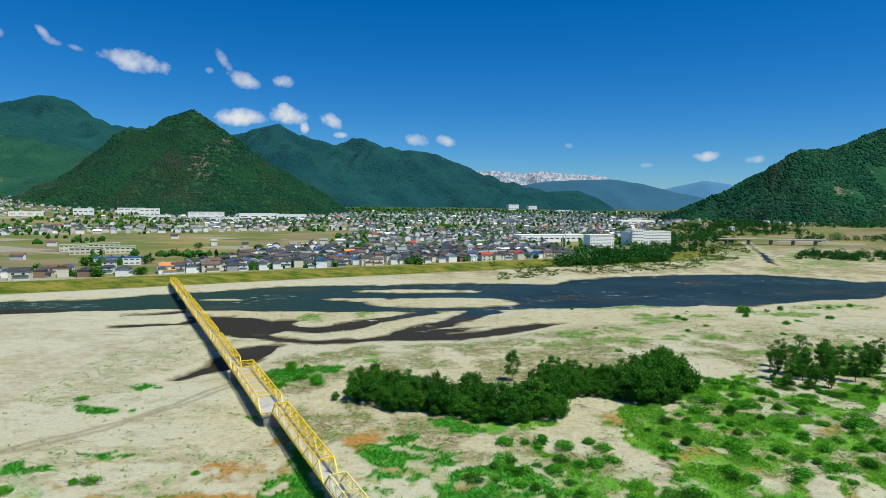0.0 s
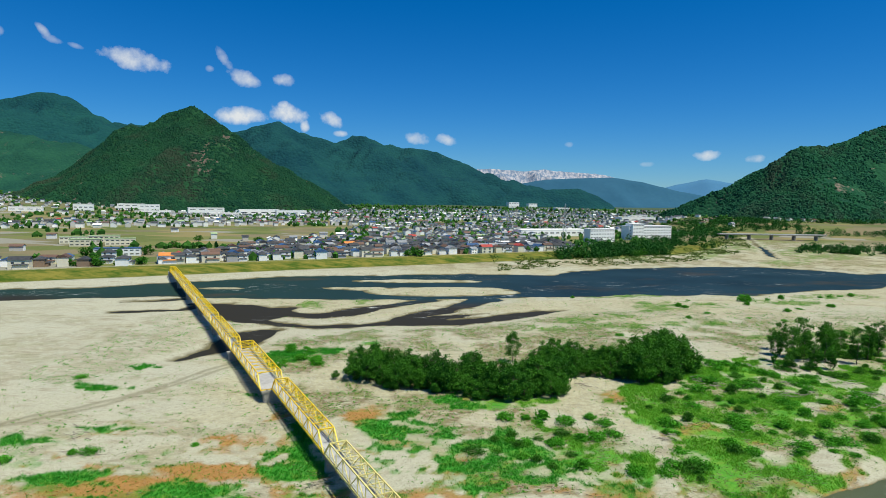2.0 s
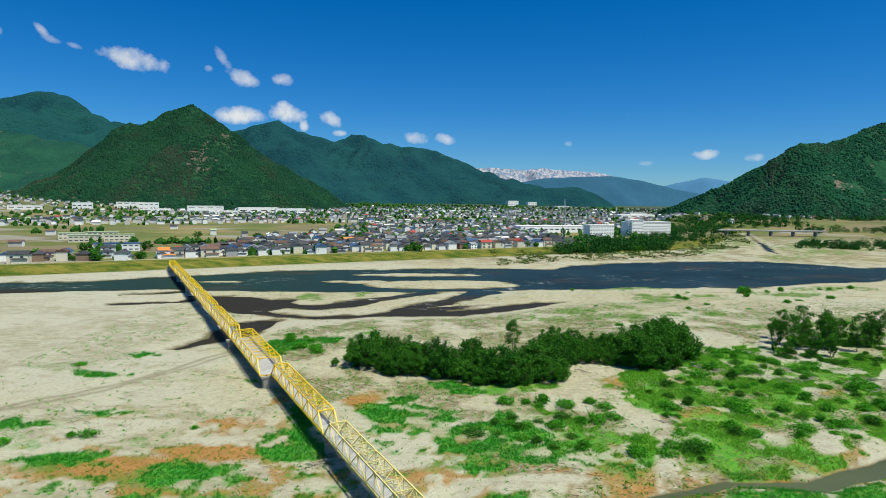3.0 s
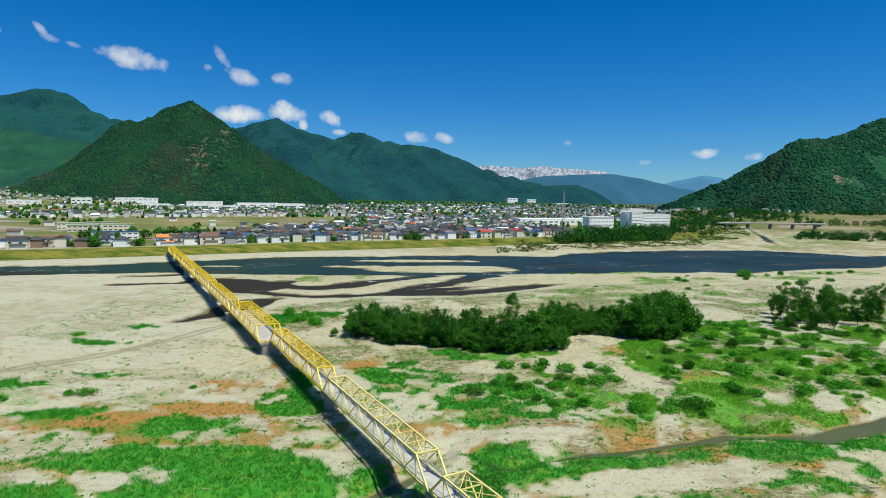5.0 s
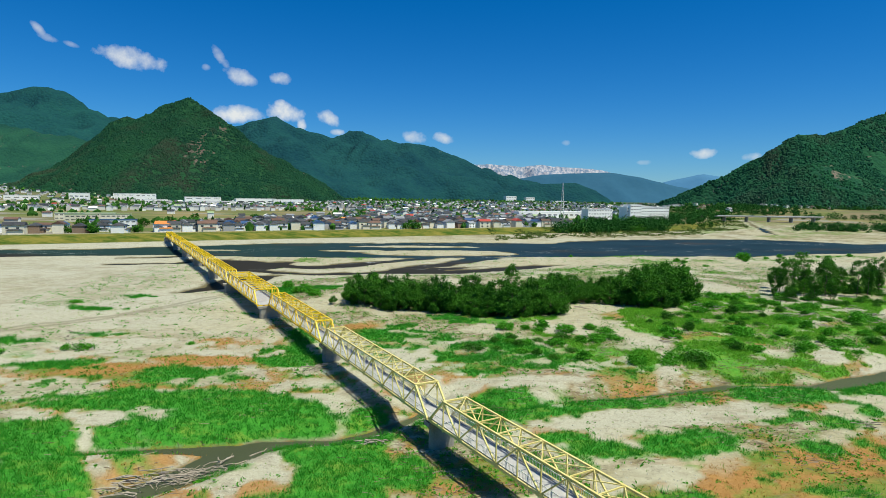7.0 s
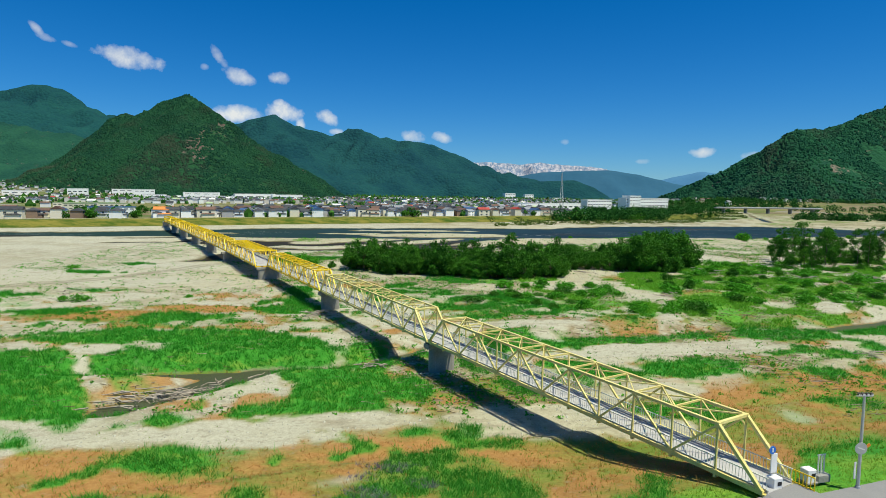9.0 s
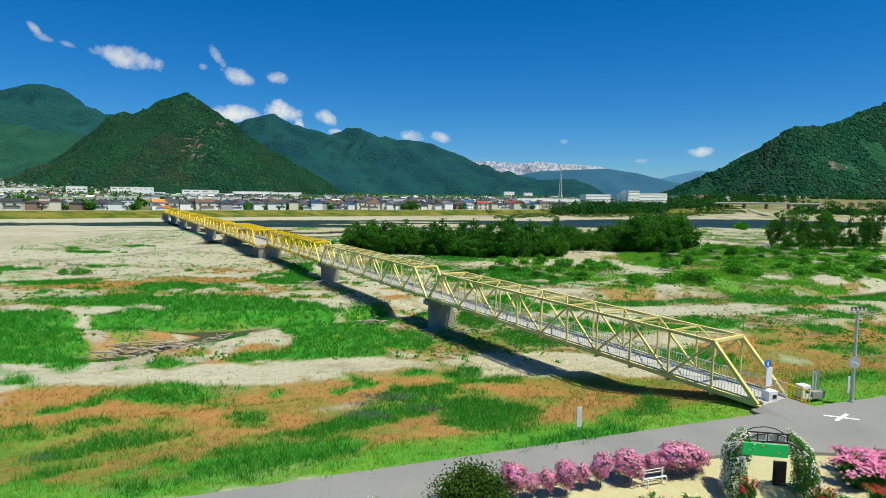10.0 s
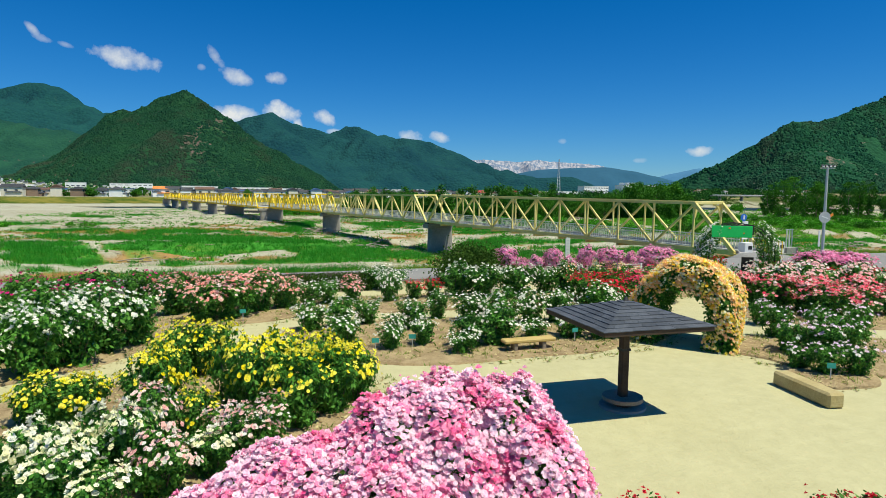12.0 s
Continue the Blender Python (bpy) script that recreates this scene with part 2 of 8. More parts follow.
def mountain_material(name, dark, light, rock, rocky=0.58, cell=0.13, scar=None):
    m, nt, b = base_material(name, 0.95, 0.0, 0.08)
    geo = nt.nodes.new("ShaderNodeNewGeometry")
    vor = nt.nodes.new("ShaderNodeTexVoronoi")
    vor.inputs["Scale"].default_value = cell
    link(nt, geo.outputs["Position"], vor.inputs["Vector"])
    sep = nt.nodes.new("ShaderNodeSeparateColor")
    link(nt, vor.outputs["Color"], sep.inputs[0])
    broad = world_noise(nt, 0.004, 6, 0.6)
    f = math_node(nt, "ADD", math_node(nt, "MULTIPLY", sep.outputs[0], 0.35), math_node(nt, "MULTIPLY", contrast(nt, broad, 0.35, 0.65), 0.65))
    col = mix_color(nt, f, dark, light)
    spots = world_noise(nt, 0.02, 9, 0.78, (1, 1, 0.4))
    if scar:
        sep2 = nt.nodes.new("ShaderNodeSeparateXYZ")
        link(nt, geo.outputs["Position"], sep2.inputs[0])
        ex = math_node(nt, "POWER", math_node(nt, "ABSOLUTE", math_node(nt, "MULTIPLY", math_node(nt, "ADD", math_node(nt, "ADD", sep2.outputs[0], -scar[0]), math_node(nt, "MULTIPLY", math_node(nt, "ADD", sep2.outputs[2], -scar[1]), scar[4])), 1 / scar[2])), 2.0)
        ez = math_node(nt, "POWER", math_node(nt, "ABSOLUTE", math_node(nt, "MULTIPLY", math_node(nt, "ADD", sep2.outputs[2], -scar[1]), 1 / scar[3])), 2.0)
        bias = math_node(nt, "MULTIPLY", math_node(nt, "SUBTRACT", 1.0, math_node(nt, "ADD", ex, ez), True), 0.11)
        spots = math_node(nt, "ADD", spots, bias)
    col = mix_color(nt, math_node(nt, "MULTIPLY", contrast(nt, spots, rocky, rocky + 0.05), 0.8), col, rock)
    link(nt, col, b.inputs["Base Color"])
    add_bump(nt, b, math_node(nt, "SUBTRACT", 1.0, vor.outputs["Distance"]), 0.8, 0.45 / cell)
    return m


def water_material(name, tint, ripple=0.5, shallow=None, gloss=0.16):
    """Wind-ruffled water over its own depth colour, with pale riffles where given a shallow tint."""
    m, nt, b = base_material(name, 0.9, 0.0, 0.0)
    col = mix_color(nt, contrast(nt, world_noise(nt, 0.02), 0.35, 0.65), tint, tuple(c * 1.5 for c in tint))
    if shallow:
        geo = nt.nodes.new("ShaderNodeNewGeometry")
        sep = nt.nodes.new("ShaderNodeSeparateXYZ")
        link(nt, geo.outputs["Position"], sep.inputs[0])
        west = contrast(nt, math_node(nt, "ADD", sep.outputs[0], math_node(nt, "MULTIPLY", world_noise(nt, 0.01), 160)), 130, -60)
        col = mix_color(nt, west, col, shallow)
        arms = contrast(nt, math_node(nt, "ADD", sep.outputs[1], math_node(nt, "MULTIPLY", world_noise(nt, 0.03), 40)), 352, 330)
        col = mix_color(nt, arms, col, (0.03, 0.026, 0.015))
        bed = contrast(nt, world_noise(nt, 0.03, 7, 0.65, (0.4, 1, 1)), 0.56, 0.68)
        col = mix_color(nt, math_node(nt, "MULTIPLY", bed, 0.75), col, (0.06, 0.048, 0.03))
        foam = contrast(nt, world_noise(nt, 0.5, 6, 0.75, (0.22, 1, 1)), 0.58, 0.68)
        patch = contrast(nt, world_noise(nt, 0.022, 3, 0.5, (0.6, 1, 1)), 0.52, 0.62)
        col = mix_color(nt, math_node(nt, "MULTIPLY", math_node(nt, "MULTIPLY", foam, patch), 0.75), col, (0.75, 0.78, 0.78))
    link(nt, col, b.inputs["Base Color"])
    h = math_node(nt, "ADD", world_noise(nt, ripple, 3, 0.6, (1, 2.2, 1)), world_noise(nt, ripple * 5, 2))
    gl = node(nt, "ShaderNodeBsdfGlossy", Roughness=0.28)
    gl.inputs["Color"].default_value = (0.5, 0.75, 1.0, 1)
    add_bump(nt, b, h, 0.5, 0.3)
    bump = node(nt, "ShaderNodeBump", Strength=0.6, Distance=0.3)
    link(nt, h, bump.inputs["Height"])
    link(nt, bump.outputs[0], gl.inputs["Normal"])
    mx = node(nt, "ShaderNodeMixShader", Fac=gloss)
    link(nt, b.outputs[0], mx.inputs[1])
    link(nt, gl.outputs[0], mx.inputs[2])
    link(nt, mx.outputs[0], nt.nodes["Material Output"].inputs["Surface"])
    return m


M = {
    "ground": ground_material(),
    "river": water_material("river_water", (0.012, 0.028, 0.036), shallow=(0.018, 0.042, 0.032), gloss=0.06),
    "creek": water_material("creek_water", (0.06, 0.07, 0.03), 1.2, None, 0.07),
    "asphalt": worn("asphalt", (0.2, 0.2, 0.2), (0.27, 0.265, 0.255), 0.25, 0.9, bump=0.3, fine=40),
    "white_line": worn("road_paint", (0.7, 0.7, 0.68), (0.82, 0.82, 0.8), 2.0, 0.7),
    # nearer hills: forest greens with a slight blue haze mixed into them
    "hill_near": mountain_material("forest_near", (0.006, 0.035, 0.02), (0.02, 0.078, 0.03), (0.16, 0.11, 0.1), 0.6, scar=(-712, 165, 62, 105, 0.35)),
    "hill_foot": mountain_material("forest_foot", (0.008, 0.05, 0.04), (0.02, 0.09, 0.052), (0.15, 0.12, 0.1), 0.6),
    "hill_right": mountain_material("forest_right", (0.008, 0.046, 0.03), (0.018, 0.09, 0.038), (0.22, 0.17, 0.14), 0.6, 0.13, scar=(868, 92, 62, 46, 0.5)),
    # forest green pushed towards blue, haze put into the base colour
    "hill_mid": mountain_material("hazed_forest_mid", (0.006, 0.046, 0.056), (0.012, 0.075, 0.068), (0.05, 0.08, 0.06), 0.62, 0.07),
    # far ranges: air haze painted into the colour, bluer and paler farther off
    "hill_far": mountain_material("hazed_forest_far", (0.005, 0.04, 0.055), (0.012, 0.07, 0.07), (0.06, 0.1, 0.1), 0.64, 0.06),
    "hazed_hill": worn("hazed_distance", (0.017, 0.085, 0.15), (0.027, 0.105, 0.175), 0.003, 1.0, bump=0.0),
    "pale_hazed_hill": worn("pale_hazed_distance", (0.05, 0.165, 0.3), (0.062, 0.185, 0.325), 0.003, 1.0, bump=0.0),
    "yellow": worn("yellow_paint", (0.76, 0.5, 0.004), (0.85, 0.6, 0.008), 0.5, 0.45, bump=0.05, spec=0.4),
    "pale_yellow": worn("faded_yellow_paint", (0.6, 0.49, 0.14), (0.78, 0.69, 0.3), 0.7, 0.55, bump=0.1),
    "concrete": worn("concrete", (0.2, 0.19, 0.17), (0.36, 0.345, 0.31), 0.5, 0.9, bump=0.4),
    "deck": worn("bridge_deck", (0.34, 0.33, 0.32), (0.5, 0.49, 0.48), 0.6, 0.9),
    "dark_steel": worn("dark_steel", (0.06, 0.06, 0.06), (0.12, 0.11, 0.1), 3.0, 0.5, 0.6),
    "grey_rail": worn("galvanised_rail", (0.58, 0.6, 0.54), (0.7, 0.71, 0.62), 3.0, 0.6, 0.0),
    "steel": worn("galvanised_steel", (0.42, 0.44, 0.46), (0.55, 0.57, 0.58), 2.0, 0.45, 0.5),
    "white": worn("white_paint", (0.7, 0.7, 0.69), (0.8, 0.8, 0.79), 0.6, 0.6, bump=0.05),
    "blue": worn("blue_paint", (0.02, 0.13, 0.5), (0.03, 0.17, 0.6), 3.0, 0.5),
    "orange": worn("orange_plastic", (0.75, 0.22, 0.03), (0.82, 0.27, 0.04), 3.0, 0.5),
    "green_sign": worn("green_board", (0.01, 0.58, 0.12), (0.015, 0.66, 0.15), 2.0, 0.6),
    "black": worn("black_board", (0.015, 0.016, 0.018), (0.03, 0.03, 0.032), 3.0, 0.5),
    "teal": worn("teal_tag", (0.03, 0.3, 0.25), (0.04, 0.36, 0.3), 5.0, 0.6),
    "slate": worn("slate_roof", (0.05, 0.058, 0.072), (0.1, 0.11, 0.13), 1.5, 0.6, bump=0.4, per_object=0.4),
    "post": worn("dark_timber", (0.03, 0.018, 0.012), (0.075, 0.05, 0.035), 3.0, 0.7, bump=0.4),
    "plank": worn("yellow_timber", (0.42, 0.3, 0.1), (0.56, 0.42, 0.17), 2.0, 0.75, bump=0.3),
    "log": worn("grey_timber", (0.2, 0.16, 0.12), (0.36, 0.3, 0.23), 2.0, 0.85, bump=0.5),
    "block": worn("sawn_log", (0.38, 0.3, 0.13), (0.5, 0.42, 0.22), 1.5, 0.85, bump=0.6),
    "soil": worn("bark_mulch", (0.19, 0.125, 0.065), (0.46, 0.36, 0.2), 2.5, 0.95, bump=0.9, fine=9),
    "bark": worn("bark", (0.07, 0.055, 0.04), (0.17, 0.14, 0.11), 2.0, 0.9, bump=0.6),
    "drift": worn("driftwood", (0.26, 0.22, 0.17), (0.46, 0.41, 0.34), 1.5, 0.9, bump=0.4),
    "tree": foliage("tree_leaves", (0.01, 0.07, 0.008), (0.08, 0.27, 0.024), per_object=0.4),
    "tree_bright": foliage("shrub_leaves", (0.03, 0.18, 0.01), (0.11, 0.42, 0.03)),
    # hillside crowns: these greens include a painted bluish haze tone
    "forest": forest_leaves("forest_crowns", (0.008, 0.04, 0.028), (0.022, 0.088, 0.038), (0.042, 0.056, 0.036)),
    "forest_right": forest_leaves("forest_crowns_right", (0.012, 0.062, 0.04), (0.022, 0.105, 0.044), (0.042, 0.06, 0.042)),
    "grass": foliage("reed_blades", (0.024, 0.23, 0.022), (0.1, 0.48, 0.055), 0.8, 0.02, 0.5),
    "fresh_grass": foliage("herb_blades", (0.08, 0.32, 0.02), (0.32, 0.62, 0.08), 0.8, 0.02, 0.5),
    "verge": foliage("verge_blades", (0.075, 0.24, 0.014), (0.28, 0.38, 0.05), 0.8, 0.02, 0.45),
    "dry_grass": foliage("dry_blades", (0.36, 0.17, 0.04), (0.6, 0.36, 0.12), 0.8, 0.02, 0.45),
    "mid_grass": foliage("meadow_blades", (0.08, 0.22, 0.014), (0.28, 0.4, 0.055), 0.8, 0.02, 0.45),
    "rose_leaf": foliage("rose_leaves", (0.014, 0.095, 0.018), (0.14, 0.37, 0.055), 0.5, 0.08, 0.25),
    "hedge_leaf": foliage("hedge_leaves", (0.022, 0.07, 0.01), (0.085, 0.165, 0.028), 0.7, 0.03, 0.25),
}


def petals(name, a, b):
    return foliage(name, a, b, 0.8, 0.02, 0.3, 0.1)


PETAL = {
    "white": petals("white_petals", (0.78, 0.78, 0.66), (0.9, 0.9, 0.84)),
    "pink": petals("pink_petals", (0.95, 0.25, 0.5), (0.98, 0.68, 0.8)),
    "deep_pink": petals("deep_pink_petals", (0.9, 0.15, 0.4), (0.96, 0.42, 0.62)),
    "pale_pink": petals("pale_pink_petals", (0.97, 0.57, 0.75), (0.98, 0.86, 0.92)),
    "coral": petals("coral_petals", (0.9, 0.32, 0.28), (0.97, 0.68, 0.6)),
    "rosy": petals("rose_red_petals", (0.82, 0.07, 0.15), (0.96, 0.42, 0.45)),
    "crimson": petals("crimson_petals", (0.75, 0.02, 0.11), (0.92, 0.2, 0.33)),
    "blush": petals("blush_petals", (0.92, 0.5, 0.48), (0.95, 0.82, 0.78)),
    "sparse": petals("lilac_white_petals", (0.8, 0.6, 0.76), (0.92, 0.86, 0.9)),
    "apricot": petals("apricot_petals", (0.93, 0.58, 0.05), (0.95, 0.8, 0.2)),
    "yellow": petals("yellow_petals", (0.9, 0.78, 0.015), (0.95, 0.92, 0.2)),
    "red": petals("red_petals", (0.6, 0.01, 0.02), (0.8, 0.06, 0.12)),
    "magenta": petals("magenta_petals", (0.55, 0.015, 0.18), (0.75, 0.08, 0.32)),
    "peach": petals("peach_petals", (0.96, 0.5, 0.2), (0.98, 0.78, 0.46)),
    "lilac": petals("lilac_petals", (0.82, 0.2, 0.46), (0.94, 0.58, 0.76)),
    "lemon": petals("lemon_petals", (0.92, 0.76, 0.05), (0.95, 0.9, 0.4)),
    "cream": petals("cream_petals", (0.86, 0.84, 0.52), (0.92, 0.92, 0.74)),
}

# ---- mesh helpers ----


def mesh_from(name, verts, faces, material):
    me = bpy.data.meshes.new(name)
    me.from_pydata([tuple(v) for v in verts], [], [tuple(f) for f in faces])
    me.materials.append(material)
    me.update()
    return me


def soup(name, polys, material):
    """A mesh of separate polygons: an array of n x k x 3 corners."""
    polys = np.asarray(polys, dtype=np.float32)
    n, k = polys.shape[:2]
    me = bpy.data.meshes.new(name)
    me.vertices.add(n * k)
    me.vertices.foreach_set("co", polys.reshape(-1))
    me.loops.add(n * k)
    me.loops.foreach_set("vertex_index", np.arange(n * k, dtype=np.int32))
    me.polygons.add(n)
    me.polygons.foreach_set("loop_start", np.arange(0, n * k, k, dtype=np.int32))
    me.materials.append(material)
    me.update(calc_edges=True)
    return me


def part(name, mesh, material, parent, label=""):
    if isinstance(mesh, bmesh.types.BMesh):
        me = bpy.data.meshes.new(name)
        mesh.to_mesh(me)
        mesh.free()
        me.materials.append(material)
        mesh = me
    ob = new(name, mesh)
    ob.parent = parent
    return tagged(ob, label)


def thing(name, label, category, m=None, group="", mesh=None, kind=""):
    ob = new(name, mesh)
    if m is not None:
        ob.matrix_basis = m
    return tagged(ob, label, category, group, kind)


def add_box(bm, size, at=(0, 0, 0), bevel=0.0, turn=None):
    mat = Matrix.Translation(at) @ (turn or Matrix.Identity(4)) @ Matrix.Diagonal((*size, 1))
    geom = bmesh.ops.create_cube(bm, size=1.0, matrix=mat)
    if bevel:
        edges = list({e for v in geom["verts"] for e in v.link_edges})
        bmesh.ops.bevel(bm, geom=edges, offset=bevel, segments=1, affect="EDGES")
    return bm


def box(size, at=(0, 0, 0), bevel=0.0, turn=None):
    return add_box(bmesh.new(), size, at, bevel, turn)


def add_bar(bm, a, b, w, h, bevel=0.0):
    """A square bar from a to b."""
    a, b = Vector(a), Vector(b)
    d = b - a
    up = Vector((0, 0, 1)) if abs(d.normalized().z) < 0.99 else Vector((1, 0, 0))
    side = d.normalized().cross(up).normalized()
    top = side.cross(d.normalized())
    m = Matrix((side, d.normalized(), top)).transposed().to_4x4()
    return add_box(bm, (w, d.length, h), (a + b) / 2, bevel, m)


def bar(a, b, w, h, bevel=0.0):
    return add_bar(bmesh.new(), a, b, w, h, bevel)


def add_tube(bm, a, b, r1, r2, seg=8, cap=True):
    a, b = Vector(a), Vector(b)
    m = Matrix.Translation((a + b) / 2) @ (b - a).to_track_quat("Z", "Y").to_matrix().to_4x4()
    bmesh.ops.create_cone(bm, cap_ends=cap, segments=seg, radius1=r1, radius2=r2, depth=(b - a).length, matrix=m)
    return bm


def tube(a, b, r1, r2=None, seg=8):
    return add_tube(bmesh.new(), a, b, r1, r1 if r2 is None else r2, seg)


RNG = np.random.default_rng(7)


def lattice(ix, iy, seed):
    v = np.sin(ix * 127.1 + iy * 311.7 + seed * 74.7) * 43758.5453
    return v - np.floor(v)


def value_noise(x, y, seed):
    ix, iy = np.floor(x), np.floor(y)
    fx, fy = x - ix, y - iy
    fx, fy = fx * fx * (3 - 2 * fx), fy * fy * (3 - 2 * fy)
    a = lattice(ix, iy, seed) * (1 - fx) + lattice(ix + 1, iy, seed) * fx
    b = lattice(ix, iy + 1, seed) * (1 - fx) + lattice(ix + 1, iy + 1, seed) * fx
    return a * (1 - fy) + b * fy


def fbm(x, y, size, seed=0, octaves=4):
    total, amp, norm = 0, 1.0, 0
    for o in range(octaves):
        total = total + amp * value_noise(x / size * 2 ** o, y / size * 2 ** o, seed + o)
        norm += amp
        amp *= 0.5
    return total / norm


def ramp01(v, lo, hi):
    t = np.clip((v - lo) / (hi - lo), 0, 1)
    return t * t * (3 - 2 * t)


def sweep(points, radius, seg=7):
    """One bent tube through points."""
    bm = bmesh.new()
    pts = [Vector(p) for p in points]
    rows = []
    for i, p in enumerate(pts):
        d = (pts[min(i + 1, len(pts) - 1)] - pts[max(i - 1, 0)]).normalized()
        ref = Vector((0, 1, 0)) if abs(d.y) < 0.9 else Vector((1, 0, 0))
        a = d.cross(ref).normalized()
        b = d.cross(a)
        rows.append([bm.verts.new(p + (a * math.cos(k * 6.2832 / seg) + b * math.sin(k * 6.2832 / seg)) * radius) for k in range(seg)])
    for u, v in zip(rows, rows[1:]):
        for k in range(seg):
            bm.faces.new((u[k], u[(k + 1) % seg], v[(k + 1) % seg], v[k]))
    return bm


def chain(x, y, pts):
    """Signed distance to a line of varying half width: points of x, y, half width."""
    best = np.full(np.shape(x), 1e9)
    for (ax, ay, aw), (bx, by, bw) in zip(pts, pts[1:]):
        dx, dy = bx - ax, by - ay
        t = np.clip(((x - ax) * dx + (y - ay) * dy) / (dx * dx + dy * dy), 0, 1)
        best = np.minimum(best, np.hypot(x - ax - t * dx, y - ay - t * dy) - (aw + t * (bw - aw)))
    return best


def patches(x, y, rows):
    """How many metres a place lies inside any of some ovals (x, y, half length, half breadth, degrees); below 0 outside."""
    best = np.full(np.shape(x), -99.0)
    for cx, cy, a, b, turn in rows:
        c, s = math.cos(radians(turn)), math.sin(radians(turn))
        p, q = ((x - cx) * c + (y - cy) * s) / a, (-(x - cx) * s + (y - cy) * c) / b
        best = np.maximum(best, (1 - np.hypot(p, q)) * b)
    return best

# ---- the lie of the land ----
ROAD_P, ROAD_N = (-19.8, 22.5), (-0.329, 0.944)
RIVER_Z, CREEK_Z, PARK_Z, ROAD_Z = -0.8, -1.5, 3.4, 3.62

INLET = [(335, 600, -2), (352, 650, 2.5), (392, 740, 2.5), (450, 900, 2)]
MAIN = [
    (-304.1, 289.6, 16.4), (-261.9, 306, 18.2), (-245.5, 323.6, 20.3), (-214.2, 333.1, 18.4), (-182.9, 346.9, 23.3), (-157.3, 357.1, 29.9), (-128.8, 363.7, 38.3),
    (-103.3, 372.3, 45.8), (-72.2, 377.3, 49), (-32.8, 380.9, 51.9), (22.6, 395.1, 53.6), (80.1, 400.5, 48.4), (104.8, 407.6, 45.5), (137, 423.4, 61.3),
    (169.5, 434.7, 69.7), (220, 454, 67.5), (264.7, 464.6, 64.8), (288.1, 467, 50.5), (310, 460.1, 31.7), (346.8, 469.9, 18), (423, 490.5, 26.2)]
POOL = [
    (-131.1, 306.9, 3.9), (-116, 302.2, 7.6), (-103.3, 290.6, 15.2), (-92.3, 282.3, 16.6), (-86.9, 291.8, 8.3), (-77.9, 300.7, 1.3)]
LOWER_POOL = [
    (-94, 197.7, 0.6), (-89.4, 205.1, 2.1), (-85.1, 214.5, 3.9), (-81.9, 223, 7.7), (-80.2, 237.5, 9.5), (-75.6, 245.1, 5.9), (-69.9, 250.3, 0.9)]
ARM_A = [
    (-95.5, 292.5, 7.1), (-86.1, 289.2, 5.8), (-73.6, 283.6, 5.6), (-60.7, 280.7, 6.6), (-47.4, 290.6, 7), (-37.7, 302.2, 6.3), (-27, 313.3, 4.1), (-9.5, 328.9, 4.5)]
ARM_B = [
    (-93.6, 270.1, 6.1), (-81.7, 265.3, 2.9), (-72.4, 259.4, 2.8), (-56.7, 256.2, 3.7), (-37.8, 261.6, 2.9), (-23.3, 269.1, 7.1), (-1.6, 276.3, 11.7),
    (18.9, 282.5, 8.9), (39.4, 294, 4.8), (61.3, 305.1, 1.3)]
ARM_C = [
    (-23.8, 274.8, 4.2), (-13.8, 286.5, 5.7), (-1.8, 299.2, 6.2), (9.1, 317.5, 7), (22.4, 334.8, 7.7)]
SHALLOWS = [
    (-159.7, 281.4, 0.6), (-145.9, 286.2, 1.7), (-131, 289.9, 2.9), (-126.2, 298.6, 4.9)]
RIFFLE = [
    (-169.6, 307, 0.4), (-153.9, 314.4, 1.4), (-140.5, 321.9, 2.9)]
BARS = [
    (0, 362.6, 48.7, 19.1, 6), (-52.8, 368.3, 24.4, 7.3, 5), (-19.4, 405.9, 42.6, 8, 6), (-139.8, 360.6, 11.8, 3.3, 4), (19.4, 290, 17.8, 3.6, 36)]
CREEK = [
    (-38.1, 64.6, 2.2), (-35.7, 67.6, 2.3), (-32.6, 71.4, 2.8), (-29.6, 76.7, 3), (-26.1, 79.9, 2.2), (-21.6, 81, 1.1), (-16.1, 81.4, 0.8), (-12.4, 83.5, 0.9),
    (-7.9, 87.9, 1), (-4.6, 92.5, 0.7), (1, 103.1, -0.6), (10, 93.8, -0.6), (20.3, 99.5, 0), (24.4, 100.5, 0.5), (34, 103, 0.8), (45.6, 106.5, 1.3), (53.3, 109.8, 1.2),
    (59.5, 109.4, 1.1), (70, 109.2, 1.7), (78.1, 113.3, 2.3), (87.8, 116.3, 2.8), (121.8, 131.2, 4.3)]
POND = [
    (-48.6, 76.8, 0.2), (-42.4, 78, 0.6), (-35.6, 78.3, 1.4), (-30.3, 78.4, 1.9)]
GREEN_MEADOW = [
    (-42, 93.3, 24.3, 5.4, 1), (-30.5, 86.3, 14.3, 9.4, -12), (-21.1, 87.4, 10.2, 4.6, -75), (-55.9, 77.7, 10.9, 5.8, -35), (-50.3, 65.7, 6.7, 3.3, -38),
    (-45.3, 80, 8.8, 3.5, -56), (-45.1, 84.2, 5.6, 2.9, -52), (-47.3, 106.9, 9.7, 5.1, -6), (-76.9, 113.3, 8.7, 3.1, -2), (-32.1, 120.6, 8.6, 6.9, -47),
    (-32.6, 135.4, 7.9, 3.5, -75), (-12.6, 87.7, 4.8, 4, -69), (-12.1, 71, 5.7, 5, -48), (-3.6, 87.3, 3.3, 1.9, -88), (-20.4, 76.1, 4.5, 1.1, 1),
    (-15.4, 66.7, 3.2, 1.9, -72)]
